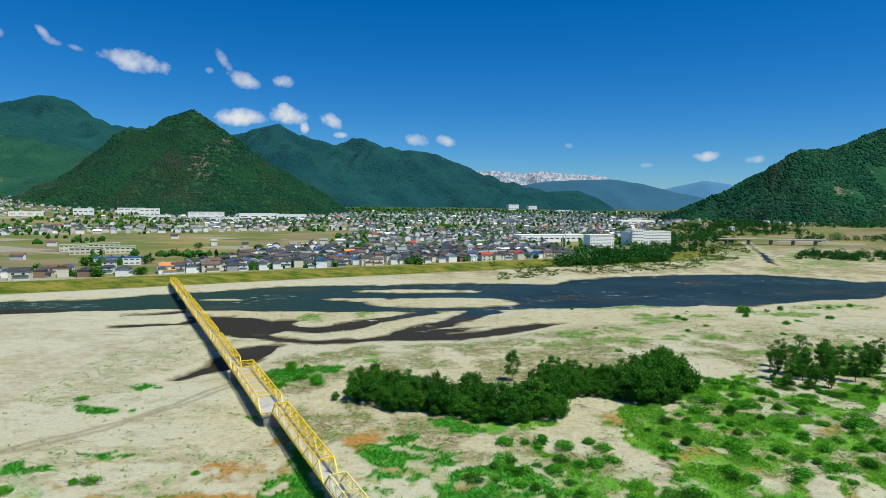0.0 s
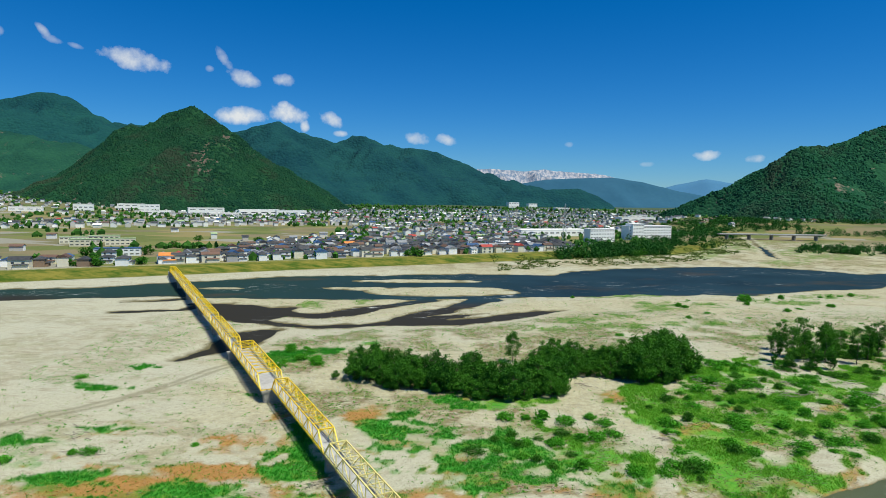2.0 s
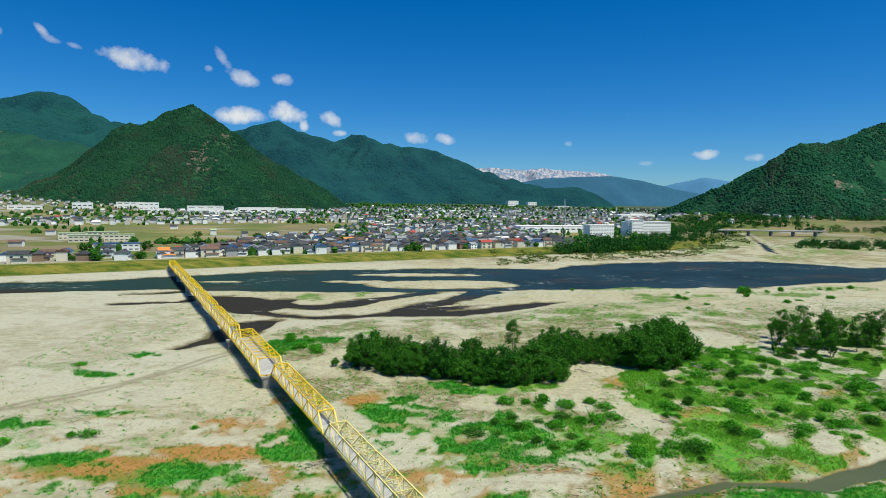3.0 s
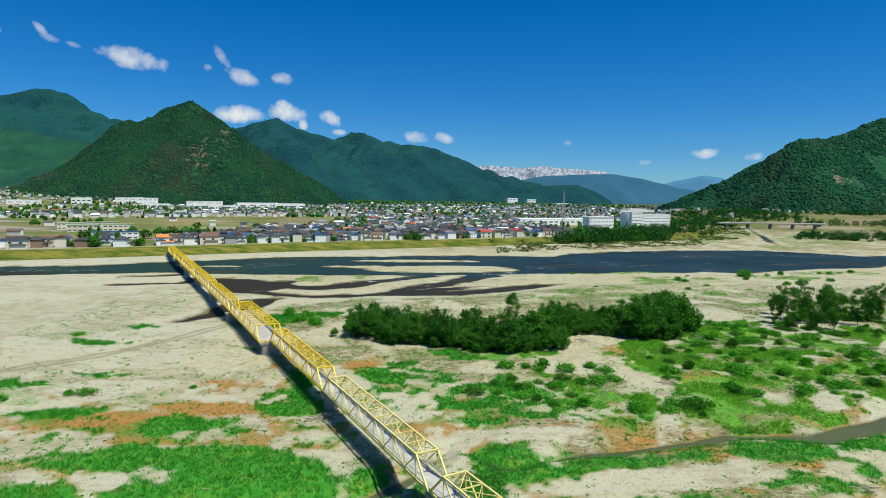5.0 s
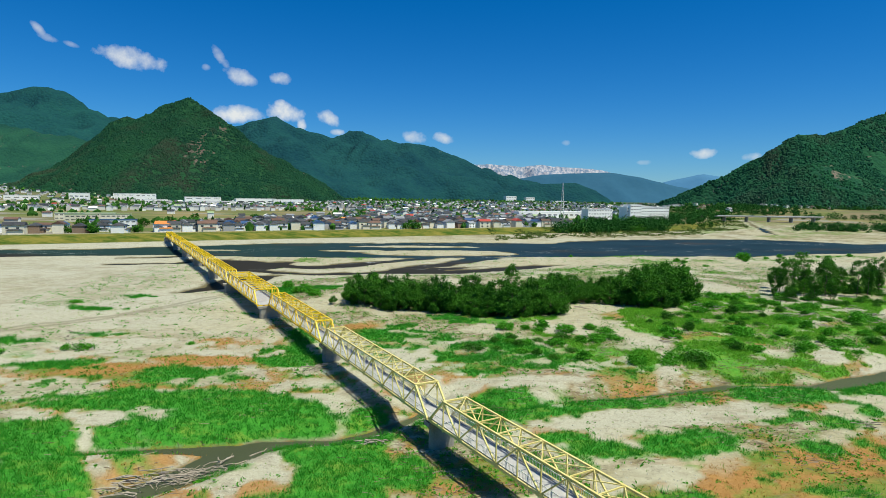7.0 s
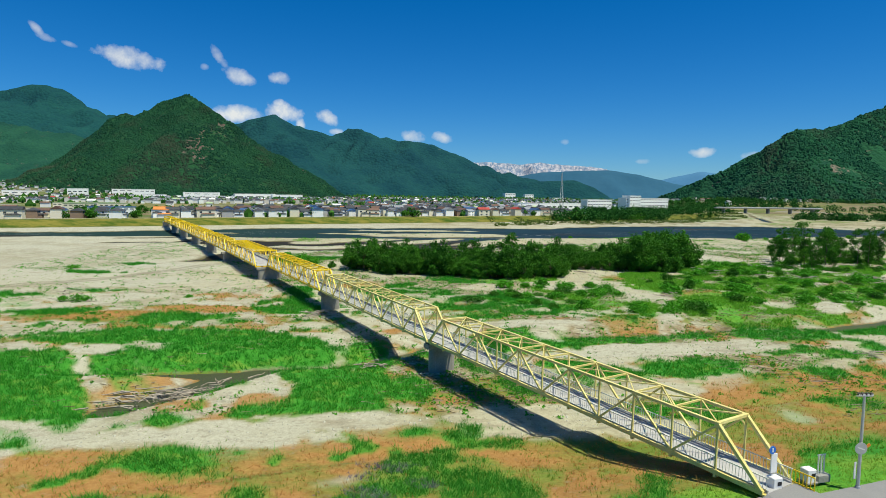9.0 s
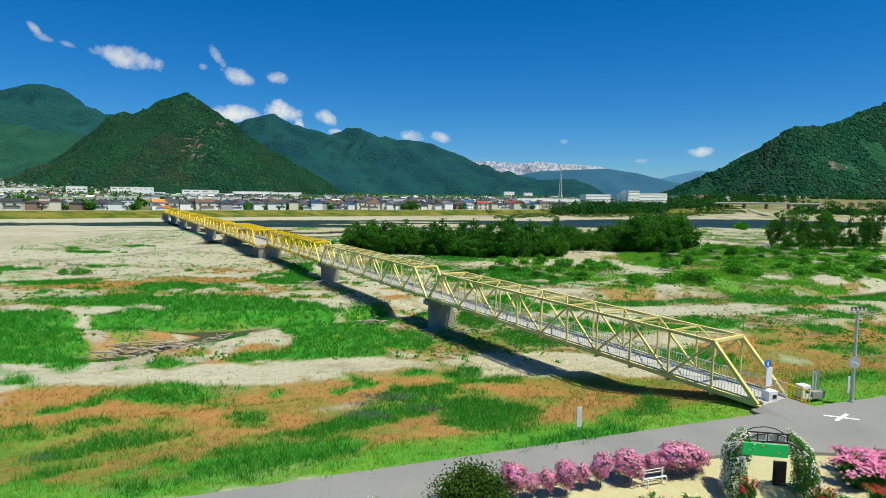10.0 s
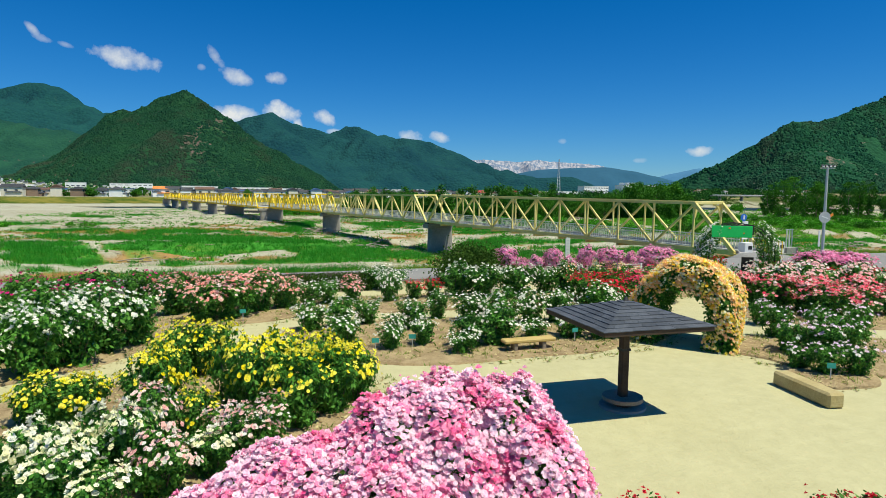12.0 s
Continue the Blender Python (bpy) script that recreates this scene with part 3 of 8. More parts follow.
GREEN_SOUTH = [
    (-24.5, 48.8, 4.2, 2.4, -16), (-21.2, 41.1, 2.9, 1.7, -15), (-14.8, 42.1, 2.1, 1.5, -53), (-22.2, 35, 4.1, 2.9, 52), (-3.9, 44.8, 4.4, 3.2, -13),
    (-6.2, 38.1, 3.8, 1.9, -59), (-12.9, 67.5, 7, 5.2, -70), (-4.6, 70.3, 4.3, 2.2, -87), (2.6, 41.4, 7, 3.7, -81), (2.5, 54.1, 2.7, 2.4, 12), (6.8, 32.7, 3.5, 1.5, 23),
    (23.1, 68.8, 3.5, 2.4, 50), (-20.5, 25.6, 2.2, 1.4, 4), (-9.2, 31.2, 4.8, 1.5, 20), (32.4, 46.7, 11.4, 3.8, 57), (26.8, 58.5, 5.7, 2.4, 60)]
REED_BELTS = [
    (-23, 36.8, 4.1, 2.2, 49), (-11, 28.7, 6, 1.0, 28), (-5.7, 41.3, 6.5, 2.6, 51), (2.7, 39.1, 6.6, 3.4, -82), (-23.8, 48.4, 5.6, 1.7, -23),
    (-15.4, 42.2, 1.8, 1.3, -32), (-3.4, 48.5, 4.2, 2, 41), (1.6, 55.9, 2.3, 1.7, 82), (5.5, 53.7, 2.6, 1.8, 70), (14.1, 39.4, 2.7, 1, 71), (11.3, 70.7, 4.6, 4.1, -54),
    (5.4, 83.7, 8, 3.7, 84), (6.8, 32.7, 5.7, 0.8, 24)]
GREEN_POND = [
    (-48, 66.1, 11.4, 4.9, -47), (-38.4, 57.9, 3.4, 1.8, -15), (-17.4, 60.6, 4.6, 2.9, -9), (-17.2, 75.4, 5.6, 4.6, -56), (-39.8, 52.4, 3.9, 2, -18),
    (-11.8, 80, 4.8, 4.4, -32), (-28.9, 58.7, 2.6, 1.7, -24), (-4.1, 56.1, 2.8, 1.8, -3)]
GREEN_CREEK = [
    (10, 94.4, 7.4, 6.3, 55), (20.3, 99.6, 4.7, 2.4, 7), (24.1, 91.8, 16.9, 3.4, 19), (59.3, 111.2, 10.4, 3.9, 57), (60, 101.3, 10.3, 4.8, 14),
    (53.8, 102.6, 5.2, 3, 33), (73.3, 103.4, 7.3, 3.5, 22), (54.9, 127.5, 15.1, 5.3, 63), (38.2, 123.4, 13.1, 8.1, 58), (62.7, 124.7, 14.2, 6.4, 55),
    (71.3, 120.8, 14.4, 7.5, 22), (85.2, 127.7, 9.8, 4.3, 15), (19.6, 135.1, 13.4, 7.9, 75), (4.1, 121.6, 7.4, 6.1, 15), (6.5, 112.4, 4.9, 3.4, 8),
    (19.4, 118.2, 8.5, 5.3, 11), (26.8, 124.6, 9.5, 2.4, 77), (-12.1, 141.2, 10.2, 8.3, 1)]
GREEN_STRIPS = [
    (-9.4, 130.4, 8.8, 4.1, 3), (20.8, 76.2, 7.2, 3.2, 6), (33.3, 79.3, 9, 4.6, 11), (50.8, 78.7, 6.1, 2.5, 9), (52, 89.7, 5.3, 2.5, 14), (60.1, 88, 4.4, 2.3, 29),
    (69.1, 94.6, 6, 2.7, 40), (16.3, 80.2, 3.2, 1.6, 6), (4, 160.3, 7.7, 6.8, 67), (17, 158.9, 17, 4.4, 5), (57.6, 153.1, 14.3, 9.1, 43), (56, 171.1, 8.2, 5.5, 43),
    (9.7, 131.8, 13.4, 4, 42), (20.6, 120.8, 8.7, 3.4, 32), (-3.2, 136.2, 7.9, 3.8, 4), (21.4, 144, 7.1, 3.7, 7), (37.8, 119.7, 8.1, 4.7, 61), (3.3, 116.4, 5.2, 2.2, 31)]
GREEN_EAST = [
    (82.4, 171.3, 44.8, 13.9, 61), (88.6, 158.6, 30.1, 9.1, 57), (108.8, 171.5, 29, 12.3, 47), (107.5, 152.9, 18.5, 7.7, 44), (81.1, 187.6, 20.7, 6.5, 63),
    (89.4, 142.6, 14.6, 7.2, 21), (138.2, 192, 20.4, 8.2, 43), (98.4, 132.3, 8.6, 3.7, 40), (73.8, 141.6, 12.8, 7.1, 24), (161.5, 237.8, 37.6, 17.8, 37)]
GREEN_WEST = [
    (-53.3, 204.1, 9.9, 8.1, -47), (-41.1, 212.9, 7.7, 4.2, 1), (-29.2, 224.3, 5.5, 4.3, -78), (-28.5, 203.4, 6.1, 3.9, -79), (-99.2, 166.8, 5.3, 2.5, -6),
    (-93.4, 187.3, 6.2, 3.2, -6), (-93, 128.2, 9.4, 2.8, -1), (-96.8, 130, 4.7, 2.3, -39), (-86, 137.3, 7.9, 1.8, 1), (-55.2, 162.1, 4.2, 2.8, -12),
    (-70.6, 307.2, 8.8, 6.7, -5), (-44, 316.7, 7.1, 3.3, -82)]
GREEN_FAR = [
    (72.6, 271.3, 22.6, 16, 37), (41.3, 254.2, 11.3, 6.8, 13), (103.2, 270, 24.1, 5, 6), (113.2, 316.9, 18.4, 11.8, 36), (140, 319.4, 9.9, 5.8, 34),
    (103.4, 350.4, 24.5, 8.3, 9), (126.7, 245.4, 7.5, 3.8, 19), (191.4, 335.2, 21.6, 8.9, 15), (236, 359.8, 23.3, 8.1, 13), (171.3, 382.8, 16.2, 8.2, 18),
    (426.8, 705.5, 78.2, 31.4, 48)]
GREEN_BANK = [
    (262.2, 675.3, 82, 46.6, 46), (371.6, 770.6, 88.7, 31.5, 58), (400.9, 632.4, 51.8, 22.3, 43), (173.3, 589.5, 43.8, 25, 23), (261.2, 612.7, 28.7, 14.6, 52),
    (323.3, 568.8, 34.3, 16.4, 43), (450, 670.2, 55.5, 24.7, 33)]
DRY_WEST = [
    (-59.4, 109.2, 19.9, 6.2, 0), (-48.2, 115.6, 13.4, 5.6, -1), (-47.5, 99.4, 20, 2.1, 2), (-45.9, 147.1, 5.8, 4.4, -17), (-51.9, 130.5, 4.6, 2.5, -5),
    (-45.3, 67, 4.9, 2.7, -21), (-19.7, 146.9, 8.4, 5.9, -79), (-22.3, 99.3, 6.7, 2.7, 1), (-8.8, 99.9, 4.8, 2.4, 2), (-27.5, 45.4, 13.7, 6.7, -11),
    (-21.6, 38.1, 11.6, 4.9, -20), (-11.3, 47.3, 10.5, 4.1, 22), (-9.2, 37, 8.2, 4.1, -41), (-14.9, 27.9, 2.7, 1.8, 33), (-29.9, 39.4, 8.6, 2.9, -50),
    (3.7, 49.1, 4, 2.9, 7), (10.3, 38.3, 4.1, 2.7, 83), (-3.4, 31.9, 3.2, 1.6, -16)]
DRY_EAST = [
    (27.4, 80.4, 5.7, 2.5, 7), (44.2, 81.6, 5.2, 2.6, 13), (60.3, 95.4, 5.7, 3, 36), (46, 73.4, 12.3, 6.5, 20), (37.6, 68.4, 7.3, 4.3, 29), (57.4, 78.2, 7.9, 3.4, 43),
    (61.2, 140.9, 8.7, 3.9, 11), (50, 167.4, 7, 4.5, 22), (14.4, 164.9, 12.8, 5.5, 6), (38, 100.4, 7, 2.4, 6), (77.8, 161.5, 12, 2.2, 63), (104.5, 159.6, 7.5, 3.7, 24),
    (70.9, 135.9, 4.8, 2.7, 29), (18.2, 50.6, 3.9, 3.3, 66), (39.6, 68.8, 10.3, 6, 24), (52.8, 77.4, 5.7, 3.1, 29), (32, 68.8, 4.4, 2.4, 54)]
BARE = [
    (-63.2, 86, 4.2, 2.2, -18), (-50.8, 85.5, 5.5, 3, -13), (-50.3, 79.8, 4.2, 1.1, -57), (17.4, 105.5, 10.9, 4, 4), (44.9, 118.2, 12.6, 2.6, 68),
    (34.7, 89, 22.4, 4.4, 11), (23, 69.3, 9.1, 4, 6), (-17.1, 80.4, 4.1, 3.2, -64), (-17.7, 95.2, 4.8, 4.2, -32), (-9.9, 113.5, 6.6, 3.9, 2),
    (30.7, 151.4, 12.1, 9.2, 48)]
BARE_SOUTH = [
    (10, 146.8, 10, 5.7, 7), (82, 125.7, 8.2, 3.1, 50), (-59.9, 152.3, 17.4, 12.8, -27), (-72.8, 127.8, 18.2, 5.9, 0), (-57.6, 121.5, 23, 2.7, 3),
    (-34.4, 53.6, 8.2, 2.9, 9), (-20, 55.4, 8.4, 2.9, -6), (-8.4, 58.6, 8.8, 2.5, -1), (9.3, 58.6, 10.3, 6.4, -8), (17.5, 56.3, 5.5, 4, 0)]
LEVEE_X = [-900, -600, -288, -200, -88, 31, 110, 170, 245, 330, 400, 620, 900]
LEVEE_Y = [60, 210, 381, 428, 489, 550, 593, 622, 662, 760, 880, 1250, 2400]

TRACK = [(-150, 118, 0.5), (-112, 132, 0.6), (-94, 150, 1.2), (-80, 170, 1.4), (-71, 190, 1.0), (-64, 205, 0.4)]


def road_side(x, y):
    return (x - ROAD_P[0]) * ROAD_N[0] + (y - ROAD_P[1]) * ROAD_N[1]


def land(x, y):
    """Height and kinds of ground at places on the plan."""
    x, y = np.asarray(x, float), np.asarray(y, float)
    s = road_side(x, y)
    g = (y - np.interp(x, LEVEE_X, LEVEE_Y)) * 0.88
    wob = fbm(x, y, 26, 3) - 0.5
    fine = fbm(x, y, 7, 9) - 0.5
    z = 0.35 + wob * 1.0 + fine * 0.35 + 0.4 * ramp01(y, 100, 150)
    # river
    d = chain(x, y, MAIN)
    for arm in (POOL, LOWER_POOL, ARM_A, ARM_B, ARM_C, SHALLOWS, RIFFLE, INLET):
        d = np.minimum(d, chain(x, y, arm))
    ragged = fbm(x, y, 15, 71) - 0.5
    d = d + wob * 5 * ramp01(y, 190, 330) + fine * 4 + ragged * 5 * ramp01(y, 190, 300)
    d = np.maximum(d, patches(x, y, BARS) + fine * 3 + ragged * 6)
    far = ramp01(y, 175, 200)
    bank = np.where(d > 0, RIVER_Z + 0.05 + d * 0.07, RIVER_Z + d * 0.16)
    z = np.where(far > 0, np.minimum(z, np.maximum(bank, -3.0) + (1 - far) * 9), z)
    # creek
    c = np.minimum(chain(x, y, CREEK), chain(x, y, POND)) + fine * 1.6
    cbank = np.where(c > 0, CREEK_Z + 0.05 + c * 0.42, CREEK_Z + c * 0.5)
    z = np.where(y < 160, np.minimum(z, np.maximum(cbank, -2.6)), z)
    # terrace of the park and its slope to the river
    slope = 3.35 - 2.5 * ramp01(s, 1.0, 17) - 0.4 * ramp01(s, 17, 40)
    terrace = np.where(s > 0.2, slope + wob * 0.4 * ramp01(s, 3, 12), np.where(s > -4.4, ROAD_Z - 0.16, PARK_Z))
    terrace = np.where((s <= -4.0) & (s > -4.8), PARK_Z, terrace)
    z = np.where(s < 40, np.maximum(z, np.where(s < 20, terrace, terrace - (s - 20) * 0.3)), z)
    z = np.where((s < 40) & (c < 3), np.minimum(z, np.maximum(cbank, -2.6)), z)
    # far levee and the plain behind it
    crest = 5.0 * ramp01(g, -27, -5)
    z = np.where(g > -27, np.maximum(z, crest - 0.3), z)
    z = np.where(g > 4, 4.6 + 0.0047 * g + 0.5 * (1 - ramp01(g, 4, 14)) + 0.055 * np.maximum(0, -x - 680) * ramp01(y, 1000, 1500), z)
    right = ramp01(x / np.maximum(y, 1), 0.3, 0.42) * ramp01(y + wob * 60, 790, 860)
    z = np.where(right > 0, np.maximum(z, right * (3.5 + 17 * ramp01(y, 850, 1300))), z)
    n = fbm(x, y, 9, 21) - 0.5
    n2 = fbm(x, y, 2.5, 33) - 0.5
    broad = 1 + np.maximum(0, y - 70) / 110
    rim = (n * 4.5 + n2 * 3.2) * broad
    green = patches(x, y, GREEN_MEADOW)
    for rows in (GREEN_POND, GREEN_SOUTH, GREEN_CREEK, GREEN_STRIPS, GREEN_EAST, GREEN_WEST, GREEN_FAR, GREEN_BANK):
        green = np.maximum(green, patches(x, y, rows))
    green = np.minimum(green, 3.0 * broad)
    bare = np.minimum(np.maximum(patches(x, y, BARE), patches(x, y, BARE_SOUTH)), 2.5 * broad)
    dry_f = np.minimum(np.maximum(patches(x, y, DRY_WEST), patches(x, y, DRY_EAST)), 2.5 * broad)
    fresh = ramp01(x + 0.48 * y, 60, 110) * ramp01(y, 100, 125) * (1 - ramp01(y, 225, 245))
    veg = ramp01(green + rim + 0.35 * broad * np.maximum(fresh, (x > 0) * 0.8 + (x <= 0) * 0.4), -0.4 * broad, 1.0 * broad)
    dry = ramp01(dry_f + rim, -0.3 * broad, 1.4 * broad)
    holes = ramp01(fbm(x, y, 6, 55), 0.5, 0.62) * ramp01(x + 0.48 * y, 20, 60) * ramp01(y, 104, 120)
    veg = veg * (1 - 0.85 * holes)
    scrub = ramp01(y, 50, 56) * (1 - ramp01(y + wob * 30, 118, 140)) * ramp01(x + 0.48 * y, -50, -20)
    dry = np.maximum(dry, scrub * ramp01(n * 1.2 + n2 * 0.8 + 0.02, 0.0, 0.2) * 0.9)
    veg = np.maximum(veg, scrub * ramp01(n2 * 1.4 - n * 0.7, 0.14, 0.34) * 0.6)
    strip = ramp01(s, 0.0, 0.6) * (1 - ramp01(s + n * 5 + n2 * 2, 2.6, 5.0))
    mixed = ramp01(s, 1.5, 3) * (1 - ramp01(s, 24, 34)) * (y < 130)
    dry = np.maximum(dry, mixed * ramp01(n + 0.34, 0.0, 0.2) * (np.abs(x) < 140))
    veg = np.maximum(veg, np.maximum(strip, mixed * ramp01(n2 + n * 1.2, 0.1, 0.3)))
    veg = np.where(y > 225, veg * ramp01(n2 + n + 0.2, -0.02, 0.2) * 0.85, veg)
    olive = veg * ramp01(y, 222, 240)
    veg = veg - olive * 0.75
    fresh = np.maximum(fresh, 1 - ramp01(s + n * 2, 2.5, 5.0))
    cut = 1 - ramp01(bare + rim, 0.0, 1.2 * broad)
    veg = veg * (1 - 0.5 * ramp01(s, 6, 8) * (1 - ramp01(s + n * 8, 17, 25)))
    belt = ramp01(np.minimum(patches(x, y, REED_BELTS), 1.0) + rim * 0.75 + (fbm(x, y, 1.2, 45) - 0.5) * 2.2, -0.7, 1.1)
    veg, dry = np.maximum(veg * cut, belt * 0.8), dry * cut
    fresh = fresh * (1 - belt)
    wet = (1 - ramp01(d + n * 7, 0.3, 3.2)) * far + 0.5 * (1 - ramp01(np.abs(chain(x, y, TRACK) + n * 3), 0.3, 1.6)) + (1 - ramp01(c, 0.0, 0.5)) * (y < 160)
    veg = veg * np.where(y < 160, ramp01(c, 0.1, 0.6), 1) * ramp01(d, 2, 6)
    levee = ramp01(g + wob * 8, -29, -25) * (1 - ramp01(g, 2, 6))
    plain = ramp01(g, 3, 7)
    plain = np.maximum(plain, right * ramp01(chain(x, y, INLET), 2, 8))
    garden = (s < -4.0) * 1.0
    near = (s < -4.0)
    veg, dry = np.where(near, 0, veg), np.where(near, 0, dry)
    gravel = np.maximum(ramp01(fbm(x, y, 60, 41) + n * 0.4, 0.4, 0.62) * 0.75, ramp01(-0.42 * y - x + wob * 60, -14, 14) * ramp01(y, 120, 170) * 0.92)
    litter = ramp01(fbm(x, y, 16, 61) + 0.6 * n, 0.35, 0.57) * np.where(x > -0.48 * y + 28, 1.0, 0.35) * (1 - ramp01(y, 250, 330) * (1 - 0.9 * ramp01(y, 430, 520))) * (s > 12) * ramp01(d, 4, 14)
    litter = litter * cut
    return z, dict(fresh=fresh, olive=olive * ramp01(d, 1, 3), litter=litter, veg=veg, belt=belt, dry=dry, wet=np.clip(wet, 0, 1), levee=levee, plain=plain, garden=garden, gravel=gravel), d, c, g


def height(x, y):
    return float(land(np.array([x]), np.array([y]))[0][0])


def build_ground():
    dense = np.concatenate([np.linspace(-1.25, -0.85, 60, endpoint=False), np.linspace(-0.85, 0.85, 440), np.linspace(0.85, 1.25, 61)[1:]])
    a = np.concatenate([[-60, -20, -8, -4, -2.4, -1.7], dense, [1.7, 2.4, 4, 8, 20, 60]])
    near = np.concatenate([[-4900, -1500, -500, -150, -60, -25], np.linspace(-12, 28, 34, endpoint=False)])
    rows = [28.0]
    while rows[-1] < 4950:
        rows.append(rows[-1] + max(0.42, 0.0062 * rows[-1]))
    y = np.concatenate([near, np.array(rows)])
    X = a[None, :] * (34 + np.maximum(y, 0))[:, None] * 0.95
    Y = np.repeat(y[:, None], len(a), 1)
    X = np.clip(X, -4950, 4950)
    X = X + np.linspace(-0.02, 0.02, len(a))[None, :]
    z, masks, *_ = land(X.ravel(), Y.ravel())
    nr, nc = X.shape
    me = bpy.data.meshes.new("ground")
    me.vertices.add(nr * nc)
    me.vertices.foreach_set("co", np.stack([X.ravel(), Y.ravel(), z], 1).astype(np.float32).ravel())
    i = (np.arange(nr - 1)[:, None] * nc + np.arange(nc - 1)[None, :]).ravel()
    quads = np.stack([i, i + 1, i + nc + 1, i + nc], 1).astype(np.int32)
    me.loops.add(quads.size)
    me.loops.foreach_set("vertex_index", quads.ravel())
    me.polygons.add(len(quads))
    me.polygons.foreach_set("loop_start", np.arange(0, quads.size, 4, dtype=np.int32))
    me.polygons.foreach_set("use_smooth", np.ones(len(quads), dtype=bool))
    for k, v in masks.items():
        at = me.attributes.new(k, "FLOAT", "POINT")
        at.data.foreach_set("value", v.astype(np.float32))
    me.materials.append(M["ground"])
    me.update(calc_edges=True)
    thing("ground", "sandy gravel river plain with grass, levee and fields", "ground", mesh=me, kind="structure")


def flat(name, x0, x1, y0, y1, z, material, label):
    me = mesh_from(name, [(x0, y0, z), (x1, y0, z), (x1, y1, z), (x0, y1, z)], [(0, 1, 2, 3)], material)
    return thing(name, label, "water", mesh=me, kind="structure")


build_ground()
flat("water", -900, 1250, 188, 960, RIVER_Z, M["river"], "dark blue river water with shallow riffles")
flat("water", -140, 175, 20, 150, CREEK_Z, M["creek"], "murky green creek water")


def mountain(name, crest, slope, material, label, step=14.0, rough=0.16, seed=1, base=0.0, depth=1.0, trees=0, crown=6.0, leaves=None, scar=None):
    """A hill whose crest runs through points x, y, z and falls off on both sides, with gullies."""
    c = np.array(crest, float)
    reach = (c[:, 2].max() - base) / slope * 1.15
    xs = np.arange(c[:, 0].min() - reach, c[:, 0].max() + reach, step)
    ys = np.arange(c[:, 1].min() - reach * depth, c[:, 1].max() + reach * depth, step)
    X, Y = np.meshgrid(xs, ys)
    best = np.full(X.shape, -1e9)
    wx = (fbm(X, Y, 220, seed, 5) - 0.5) * 190 * rough / 0.16
    wy = (fbm(X, Y, 220, seed + 9, 5) - 0.5) * 190 * rough / 0.16
    for p, q in zip(c, c[1:]):
        dx, dy = q[0] - p[0], q[1] - p[1]
        t = np.clip(((X - p[0]) * dx + (Y - p[1]) * dy) / (dx * dx + dy * dy), 0, 1)
        dist = np.hypot(X - p[0] - t * dx, Y - p[1] - t * dy)
        px = np.clip(dist / 120, 0, 1)
        dist = np.hypot(X + wx * px - p[0] - t * dx, Y + wy * px - p[1] - t * dy)
        top = p[2] + t * (q[2] - p[2])
        rel = np.clip(dist * slope / np.maximum(top - base, 1), 0, 2)
        best = np.maximum(best, top - (top - base) * (rel * 1.12 - 0.12 * rel ** 2) - 60 * np.clip(rel - 1, 0, 1))
    ridged = np.abs(fbm(X, Y, 150, seed + 4, 4) - 0.5) * 2
    Z = best - ridged * (best - base).clip(0, 200) * rough * np.clip((c[:, 2].max() - best) / 90, 0.0, 1) + (fbm(X, Y, 26, seed + 6, 2) - 0.5) * 4.5
    Z = np.maximum(Z, base - 30)
    nr, nc = X.shape
    me = bpy.data.meshes.new(name)
    me.vertices.add(nr * nc)
    me.vertices.foreach_set("co", np.stack([X, Y, Z], 2).astype(np.float32).ravel())
    i = (np.arange(nr - 1)[:, None] * nc + np.arange(nc - 1)[None, :]).ravel()
    quads = np.stack([i, i + 1, i + nc + 1, i + nc], 1)
    zf = Z.ravel()
    quads = quads[(zf[quads].max(1) > base - 25)].astype(np.int32)
    me.loops.add(quads.size)
    me.loops.foreach_set("vertex_index", quads.ravel())
    me.polygons.add(len(quads))
    me.polygons.foreach_set("loop_start", np.arange(0, quads.size, 4, dtype=np.int32))
    me.polygons.foreach_set("use_smooth", np.ones(len(quads), dtype=bool))
    me.materials.append(material)
    me.update(calc_edges=True)
    if trees:
        forest(X, Y, Z, base, trees, crown, seed, leaves, scar)
    return thing(name, label, "mountain", mesh=me, kind="structure")


